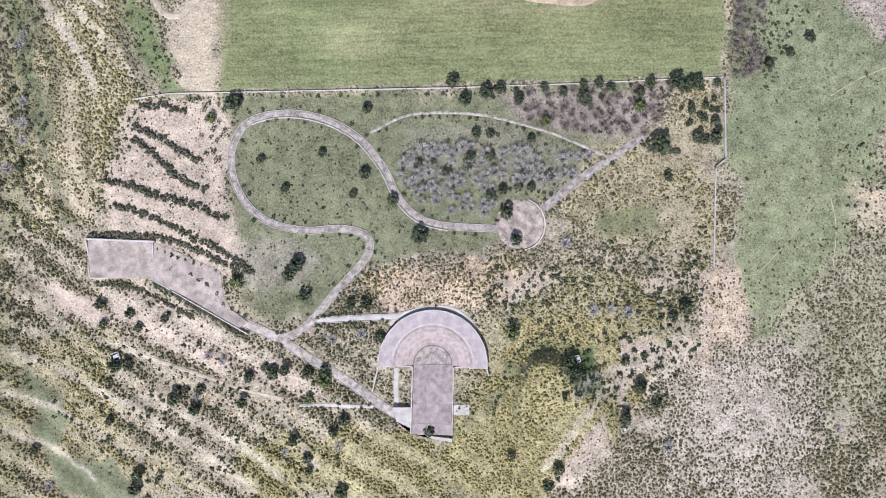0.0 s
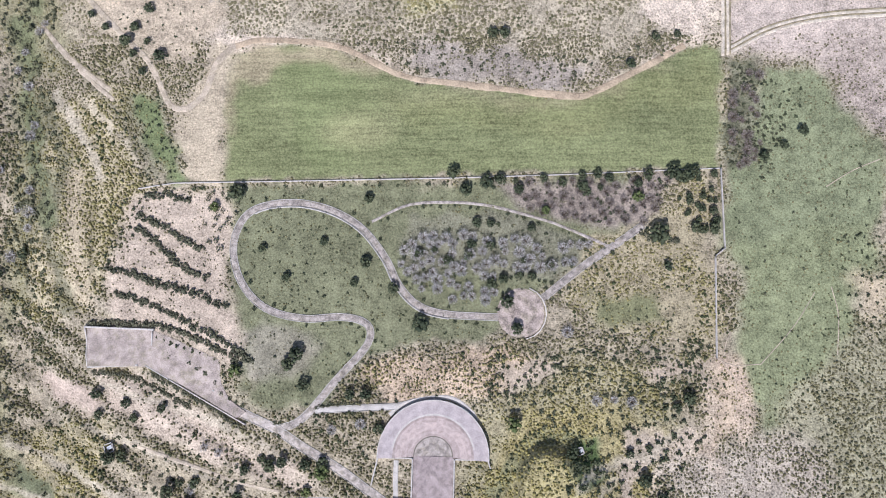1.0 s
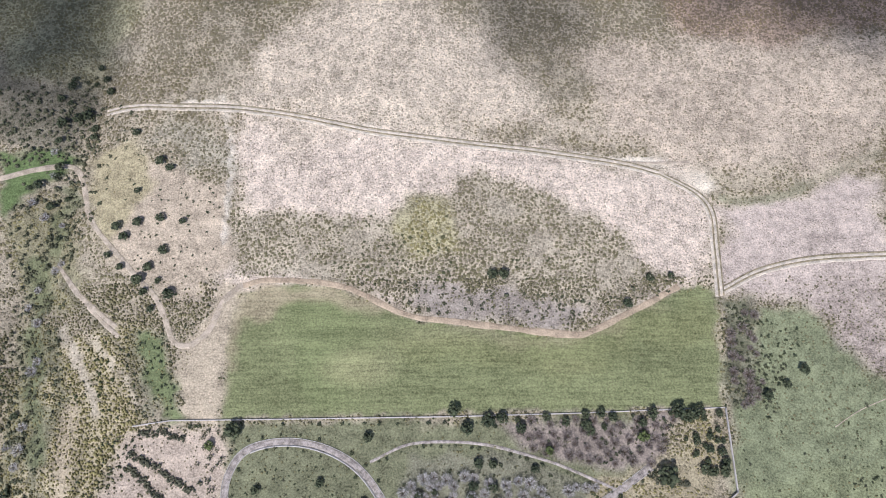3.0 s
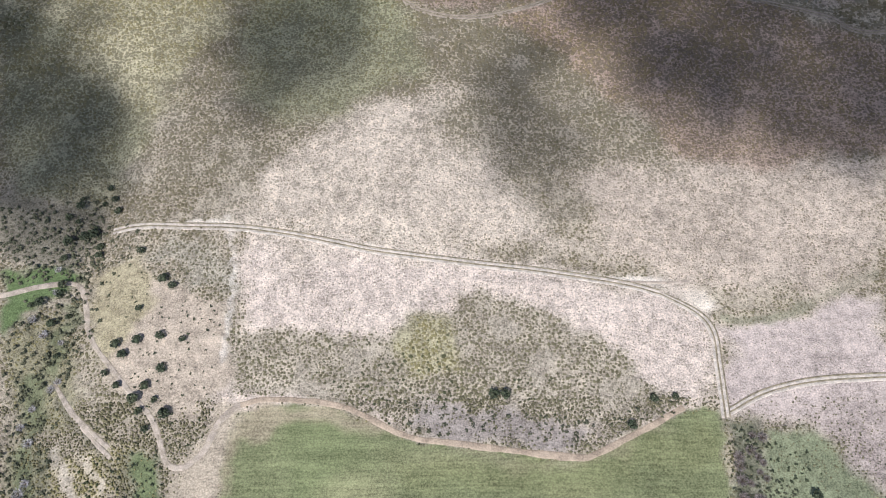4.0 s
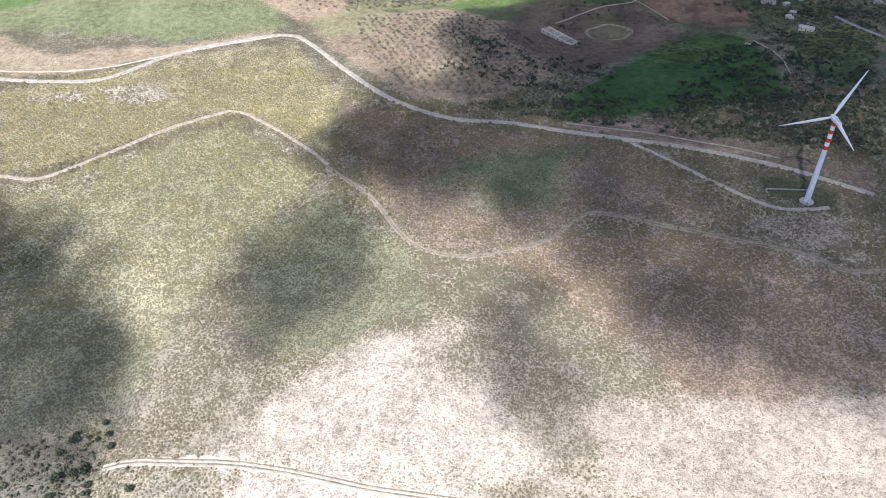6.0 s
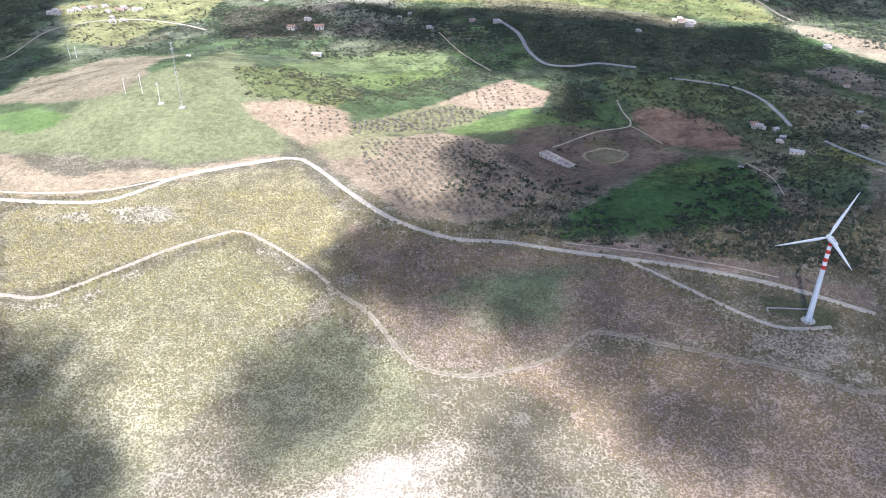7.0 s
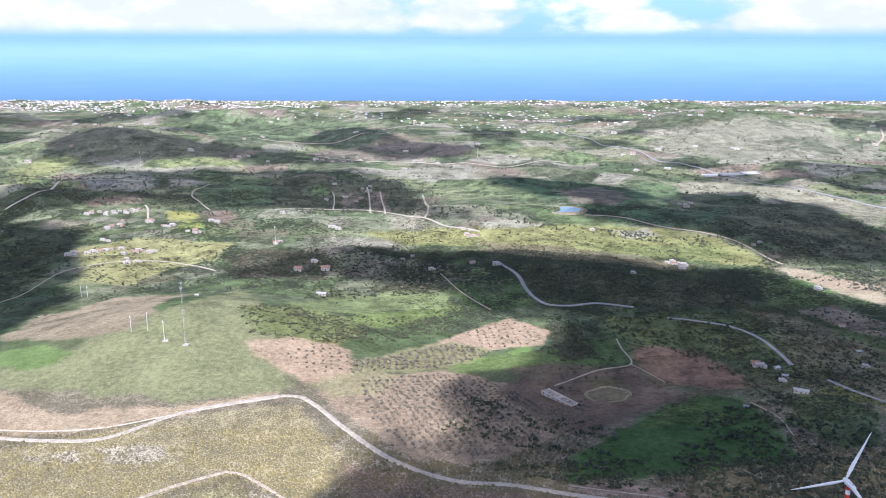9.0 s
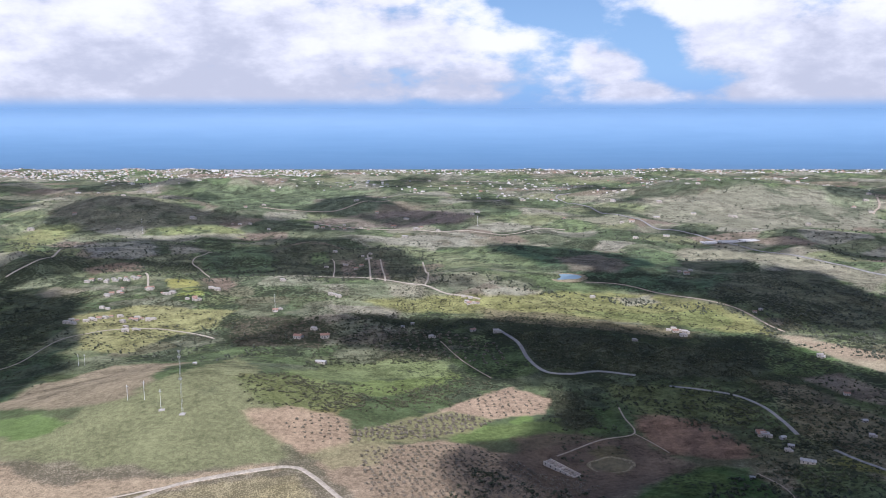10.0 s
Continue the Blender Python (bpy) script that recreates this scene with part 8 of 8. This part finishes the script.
    dark = (rng.uniform(size=m) < 0.02 + 0.22 * smooth(value_noise(x, y, 22, 8) + 0.6 * value_noise(x, y, 7, 9), -0.1, 0.8))[:, None]
    tone = np.where(dark, np.array((0.06, 0.07, 0.035)), tone)
    faint = (smooth(y, 90, 200) * 0.6)[:, None]
    tone = tone * (1 - faint) + cover * (0.42 + 0.22 * yellow) * np.array((1, 0.96, 0.84)) * faint
    colour = np.ones((m, per, 4))
    colour[..., :3] = tone[:, None, :]
    ob.data.attributes.new("cover", "FLOAT_COLOR", "POINT").data.foreach_set("color", colour.astype(np.float32).ravel())
    tagged(ob, "countless dry grass tussocks and low scrub on the slopes", "grass", kind="stuff")


def tussock_material():
    m, nodes, links, shader = node_material("dry_tussock", 0.95)
    shader.inputs["Specular IOR Level"].default_value = 0.05
    cover = nodes.new("ShaderNodeAttribute")
    cover.attribute_name = "cover"
    grain = ranged(nodes, links, noise_node(nodes, links, place(nodes), 4.0, 4.0), 0.3, 0.7, 0.65, 1.4)
    links.new(scaled_colour(nodes, links, cover.outputs["Color"], grain), shader.inputs["Base Color"])
    return m


TUSSOCK_LEAF = tussock_material()
tussocks(-98.0, 118.0, 1.02, 0.0, True)
tussocks(118.0, 540.0, 1.42, 0.0028, False)


# ---- buildings ----
def house_model(name, label, wall_material, roof_material, wide, deep, high, gable, chimney=True, wing=False, openings=True):
    """A small country building: walls, roof, windows, door."""
    t = tagged(new(name), label, "house")
    bm = bmesh.new()
    box(bm, 0, 0, high / 2 - 1.5, wide, deep, high + 3)
    part("wall", bm, wall_material, t)
    if wing:
        bm = bmesh.new()
        box(bm, wide * 0.62, -deep * 0.1, high * 0.35 - 1.5, wide * 0.4, deep * 0.7, high * 0.7 + 3)
        part("wing_wall", bm, wall_material, t)
    bm = bmesh.new()
    if gable:
        e, r = 0.45, gable
        xs, ys = wide / 2 + e, deep / 2 + e
        for dz in (0, 0.28):
            for sx in (-xs, xs):
                for y, z in ((-ys, high - 0.1), (0, high + r), (ys, high - 0.1)):
                    bm.verts.new((sx, y, z + dz))
        v = list(bm.verts)
        for a, b in ((0, 1), (1, 2)):
            bm.faces.new((v[a + 6], v[a + 9], v[b + 9], v[b + 6]))
            bm.faces.new((v[a], v[b], v[b + 3], v[a + 3]))
        for i, j in ((0, 1), (1, 2), (3, 4), (4, 5), (0, 3), (2, 5)):
            bm.faces.new((v[i], v[j], v[j + 6], v[i + 6]))
        bmesh.ops.recalc_face_normals(bm, faces=bm.faces[:])
    else:
        box(bm, 0, 0, high + 0.3, wide + 0.4, deep + 0.4, 0.7)
        top = max(bm.faces, key=lambda f: f.calc_center_median().z)
        bmesh.ops.inset_region(bm, faces=[top], thickness=0.35, depth=0)
        bmesh.ops.translate(bm, verts=top.verts[:], vec=(0, 0, -0.45))
    roof = part("roof", bm, roof_material, t)
    if wing:
        bm = bmesh.new()
        box(bm, wide * 0.62, -deep * 0.1, high * 0.7 + 0.1, wide * 0.42, deep * 0.74, 0.25)
        part("wing_roof", bm, roof_material, t)
    if chimney:
        bm = bmesh.new()
        box(bm, wide * 0.28, deep * 0.15, high + (gable or 0.4) + 0.2, 0.8, 0.8, 1.6)
        part("chimney", bm, wall_material, roof)
    if gable:
        for sx in (-wide / 2 + 0.1, wide / 2 - 0.1):
            bm = bmesh.new()
            f = [bm.verts.new((sx, y, z)) for y, z in ((-deep / 2, high - 0.1), (deep / 2, high - 0.1), (0, high + gable))]
            bm.faces.new(f)
            part("gable_wall", bm, wall_material, t)
    for k in range(3 if openings else 0):
        bm = bmesh.new()
        box(bm, (k - 1) * wide * 0.3, -deep / 2 - 0.03, high * 0.55 if k != 1 else high * 0.34, 1.2 if k != 1 else 1.3, 0.12, 1.5 if k != 1 else high * 0.62)
        part("window" if k != 1 else "door", bm, GLASS, t, "dark window opening" if k != 1 else "dark wooden door")
    return t


HOUSES = {
    "tile": house_model("farmhouse", "plastered farmhouse with a terracotta tiled roof", PLASTER, TILES, 13, 9, 4.6, 2.0),
    "flat": house_model("villa", "white flat-roofed country house", PLASTER, CONCRETE, 12, 9, 5.6, 0, False, True),
    "barn": house_model("barn", "grey sheet-roofed farm barn", PLASTER, GREYROOF, 17, 8, 3.8, 1.1, False),
    "hut": house_model("farm_hut", "small pale stone farm hut", PLASTER, GREYROOF, 7, 5, 3.0, 0.9, False),
    "block": house_model("town_block", "pale apartment block of the coastal town", WHITE, CONCRETE, 26, 15, 13, 0, False, openings=False),
    "town": house_model("town_house", "small pale house of the coastal town", PLASTER, TILES, 14, 10, 6.5, 1.6, False, openings=False),
}
BUILT = set()


def settle(kind, x, y, scale=1.0, turn=0.0, group=""):
    m = Matrix.Translation((x, y, ground_at(x, y) + 0.1)) @ Matrix.Rotation(turn, 4, "Z") @ Matrix.Diagonal((scale, scale, scale, 1))
    ob = HOUSES[kind]
    if kind in BUILT:
        ob = copy_thing(ob, m)
    else:
        BUILT.add(kind)
        LATER.append((ob, m))
    ob["group"] = group or "houses"
    return ob


LATER = []
_rng = np.random.RandomState(77)
for _kind, _scale, _list in (
        ("tile", 1.25, [(-159.4, 1051), (-194.2, 1045)]), ("tile", 1.0, [(40.8, 1062), (315.1, 1057), (-444.2, 1129), (-493.5, 1332), (431.4, 1398)]), ("flat", 1.0, [(-180, 1085), (71.8, 1053), (-15.8, 1037), (326.6, 1052), (-591.4, 1383), (-547.2, 1403), (-178.2, 1245), (-367.7, 1282)]),
        ("flat", 0.8, [(-540.8, 1315), (-548.4, 1283), (-455.8, 1288), (-387.9, 1227), (-521.6, 1102), (-502.9, 1123), (-494, 1141), (-427.4, 1132), (-444.2, 1091), (-151.2, 1642), (-272.8, 1339), (238.2, 1254)]), ("barn", 1.0, [(-147.3, 934), (304, 630), (-577.6, 1391), (-559, 1395), (-196.4, 1598)]),
        ("tile", 0.9, [(-171.7, 1559), (-162.5, 1579), (40.3, 1216), (293.2, 700), (-280.1, 2036), (-254.7, 2064), (-304.9, 2110), (-64, 2050), (-390.8, 1237), (-498.2, 1328), (-545.9, 1343)]), ("hut", 1.0, [(-56.4, 1096), (247.1, 602), (467.2, 955), (307, 670), (-423.3, 1085), (402.5, 729), (308.6, 691), (-43.6, 1115), (-272.8, 851)]),
        ("flat", 1.2, [(78.2, 2170), (94.8, 2200), (464, 2074), (793, 2173), (-328.7, 2070), (-12.9, 2015)])):
    for _x, _y in _list:
        settle(_kind, _x, _y, _scale * 0.66 * _rng.uniform(0.85, 1.15), _rng.uniform(-0.5, 0.5), "farmhouses")
for _x, _y in [(-622, 1375), (-617, 1387), (-607, 1393), (-593, 1392), (-585, 1399), (-575, 1403), (-565, 1406), (-554, 1409), (-543, 1412), (-493, 1321), (-491, 1332), (-462, 1295), (-448, 1281), (-443, 1287), (-402, 1234), (-387, 1228), (-383, 1228), (-383, 1299), (-369, 1283), (-554, 1293), (-550, 1305), (-543, 1317), (-531, 1301), (-525, 1206), (-514, 1200), (-534, 1107), (-533, 1121), (-525, 1121), (-511, 1116), (-507, 1128), (-500, 1137), (-493, 1142), (-488, 1151), (-476, 1152), (-458, 1116), (-454, 1136), (-446, 1140), (-438, 1138), (-430, 1138), (-422, 1139), (-439, 1074), (-429, 1084), (-249, 1164), (-244, 1170), (-173, 1244), (-165, 1237), (-169, 1666), (-157, 1632), (-154, 1678), (-234, 1717), (-233, 1575), (-543, 2058), (-524, 2057), (-500, 2065), (-444, 2028), (-322, 2025), (-312, 2074), (-298, 2094), (-268, 2088), (-262, 2113), (-235, 2080), (-216, 2090), (-193, 2066), (-70, 2055), (-56, 2061), (32, 1243), (43, 1236), (37, 1222), (47, 1217), (54, 1217), (307, 1064), (316, 1071), (321, 1060), (319, 1036), (424, 1418), (433, 1413), (449, 1435), (247, 1005), (460, 1155), (472, 1165), (467, 960), (430, 818), (295.3, 698.3), (294, 706), (300, 660), (387.8, 688.1)]:
    settle("flat" if _rng.uniform() < 0.6 else "tile", _x, _y, _rng.uniform(0.4, 0.66), _rng.uniform(-0.5, 0.5), "houses of the hamlet")
for _x, _y in scatter([(-1621, 2942), (-791, 2934), (253.1, 3105), (1579, 2865), (854, 1525), (519.7, 1754), (21.6, 1899), (-666, 1940), (-1001, 1796)], 48, 70, 61):
    settle(("flat", "tile", "barn")[_rng.randint(3)], _x, _y, _rng.uniform(0.6, 1.1), _rng.uniform(-0.6, 0.6), "scattered farms")
for _x, _y in np.vstack([scatter([(-1241, 3821), (-604, 4032), (-483.7, 3752), (-757, 3552), (-1156, 3633)], 120, 12, 62), scatter([(-2213, 4032), (-1196, 3761), (-1156, 3633), (-1921, 3494)], 75, 20, 63), scatter([(-604, 4032), (2233, 4070), (2056, 3743), (295.7, 3637), (-480.3, 3725)], 95, 24, 64)]):
    settle("block" if _rng.uniform() < 0.25 else "town", _x, _y, _rng.uniform(0.2, 0.42), _rng.uniform(-0.4, 0.4), "houses of the coastal town")
for _x, _y in [(-1064, 3742), (-1049, 3746), (-959, 3582)]:
    settle("block", _x, _y, 0.62, 0.1, "houses of the coastal town")
for _ob, _m in LATER:
    _ob.matrix_basis = _m


def far_town(outlines, seed):
    """The coastal town's small houses, past counting: pale blocks of many sizes along the shore."""
    rng = np.random.RandomState(seed)
    places = np.vstack([clustered(o, n, seed + k, 120, -0.1) for k, (o, n) in enumerate(outlines)])
    m = len(places)
    w, d, h = rng.uniform(3, 10, m) * rng.uniform(0.7, 1.6, m), rng.uniform(5, 14, m), rng.uniform(1.6, 3.8, m)
    z, turn = terrain(places[:, 0], places[:, 1]), rng.uniform(-0.3, 0.3, m)
    p = np.empty((m, 8, 3))
    for k, (sx, sy, sz) in enumerate(((-1, -1, 0), (1, -1, 0), (1, 1, 0), (-1, 1, 0), (-1, -1, 1), (1, -1, 1), (1, 1, 1), (-1, 1, 1))):
        p[:, k, 0] = places[:, 0] + sx * w / 2 * np.cos(turn) - sy * d / 2 * np.sin(turn)
        p[:, k, 1] = places[:, 1] + sx * w / 2 * np.sin(turn) + sy * d / 2 * np.cos(turn)
        p[:, k, 2] = z + np.where(sz, h, -3)
    quads = np.array([(0, 1, 5, 4), (1, 2, 6, 5), (2, 3, 7, 6), (3, 0, 4, 7), (4, 5, 6, 7)])
    faces = (quads[None] + (np.arange(m) * 8)[:, None, None]).reshape(-1, 4)
    ob = mesh_from("town_houses", p.reshape(-1, 3), faces, TOWN_WALL)
    tagged(ob, "countless small pale houses of a coastal town", "town", kind="stuff")


def town_material():
    m, nodes, links, shader = node_material("town_plaster", 0.9)
    each = nodes.new("ShaderNodeNewGeometry").outputs["Random Per Island"]
    ramp = nodes.new("ShaderNodeValToRGB")
    ramp.color_ramp.interpolation = "CONSTANT"
    for k, (at, hue) in enumerate(((0.0, (0.62, 0.6, 0.57)), (0.35, (0.46, 0.43, 0.38)), (0.6, (0.36, 0.22, 0.17)), (0.72, (0.55, 0.49, 0.40)), (0.9, (0.3, 0.3, 0.3)))):
        stop = ramp.color_ramp.elements[k] if k < 2 else ramp.color_ramp.elements.new(at)
        stop.position, stop.color = at, (*hue, 1)
    links.new(each, ramp.inputs[0])
    links.new(ramp.outputs[0], shader.inputs["Base Color"])
    return m


TOWN_WALL = town_material()
far_town((([(-2300, 4030), (-600, 4030), (-480, 3760), (-760, 3500), (-1300, 3450), (-2100, 3500)], 1500), ([(-604, 4032), (2233, 4040), (2056, 3780), (295, 3700), (-480, 3725)], 900),
          ([(-1500, 3450), (1600, 3500), (1500, 2700), (300, 2500), (-200, 2900), (-1200, 2900)], 420)), 131)


def ruined_barn(a, b):
    """A long roofless stone building, its cross walls showing."""
    a, b = np.array(a), np.array(b)
    mid, d = (a + b) / 2, b - a
    long_, turn = float(np.hypot(*d)), math.atan2(d[1], d[0])
    t = thing("ruined_barn", mid[0], mid[1], "long pale stone barn with a fallen-in roof", "barn", turn=turn)
    for s in (-1, 1):
        bm = bmesh.new()
        box(bm, 0, s * 4, 1.0, long_, 0.7, 4.4)
        part("long_wall", bm, PLASTER, t)
    for k in range(5):
        bm = bmesh.new()
        box(bm, (k / 4 - 0.5) * (long_ - 0.7), 0, 0.9, 0.6, 7.4, 4.0)
        part("cross_wall", bm, PLASTER, t)
    bm = bmesh.new()
    box(bm, 0, 0, 1.6, long_ - 1, 7.2, 0.3)
    part("roof", bm, plain("rubble_and_broken_tiles", (0.36, 0.315, 0.27), 0.95, 0, 0.7, 0.8, 0.1, 0, (0.2, 0.17, 0.13)), t, "sagging pale roof slab")
    for k in range(6):
        bm = bmesh.new()
        box(bm, (k / 5 - 0.5) * (long_ - 6), -4.37, 1.7, 1.1, 0.1, 1.4)
        part("window", bm, GLASS, t, "dark window opening")
    bm = bmesh.new()
    box(bm, long_ / 2 + 2, -1, 0.4, 5, 6, 2.6)
    part("annexe", bm, PLASTER, t)


_a, _b = [(88.6, 645), (109.6, 615)]
ruined_barn(_a, _b)


def pond(points, label, water):
    """A small reservoir: water held by a low bank."""
    p = np.array(points)
    mid, r = p.mean(0), np.hypot(*(p - p.mean(0)).T).mean()
    t = thing("pond", mid[0], mid[1], label, "pond")
    n = 28
    bm = bmesh.new()
    rings = []
    for k in range(n):
        a = math.tau * k / n
        wob = r * (1 + 0.12 * math.sin(2 * a + 0.5) + 0.06 * math.sin(5 * a))
        rings.append([bm.verts.new((math.cos(a) * wob * f, math.sin(a) * wob * f * 0.9, z)) for f, z in ((1.3, -2.5), (1.14, 1.6), (1.04, 1.6), (0.9, -1.0))])
    for k in range(n):
        u, w = rings[k], rings[(k + 1) % n]
        for i in range(3):
            bm.faces.new((u[i], w[i], w[i + 1], u[i + 1]))
    bmesh.ops.recalc_face_normals(bm, faces=bm.faces[:])
    part("bank", bm, VERGE, t, "low earth bank")
    bm = bmesh.new()
    bmesh.ops.create_circle(bm, cap_ends=True, segments=28, radius=r * 1.02, matrix=Matrix.Translation((0, 0, 1.0)) @ Matrix.Diagonal((1, 0.9, 1, 1)))
    part("water", bm, water, t)


MUD = plain("dried_mud", (0.16, 0.14, 0.085), 0.9, 0, 0.3, 0.4, 0.05, 0)
POND = plain("pond_water", (0.24, 0.34, 0.37), 0.12, 0, 0.05, 0.1, 0, 0)
pond([(184.1, 1345), (215.1, 1391), (234.9, 1360), (206.4, 1333)], "small grey-blue reservoir among green fields", POND)
BASIN = [(131.7, 650), (147, 664), (155.8, 640), (139.3, 625)]
pond(BASIN, "old round farm basin beside a barn", MUD)
for (_x, _y), _w in zip([(621, 1817), (662, 1804), (694, 1804)], (60, 70, 40)):
    _t = thing("greenhouse", _x, _y, "long low pale greenhouse on the plain", "greenhouse", "greenhouses", turn=0.1)
    for _k in range(3):
        bm = bmesh.new()
        tube(bm, (-_w / 2, (_k - 1) * 9, 0), (_w / 2, (_k - 1) * 9, 0), 2.4, 2.4, 14)
        part("tunnel", bm, GREYROOF, _t)
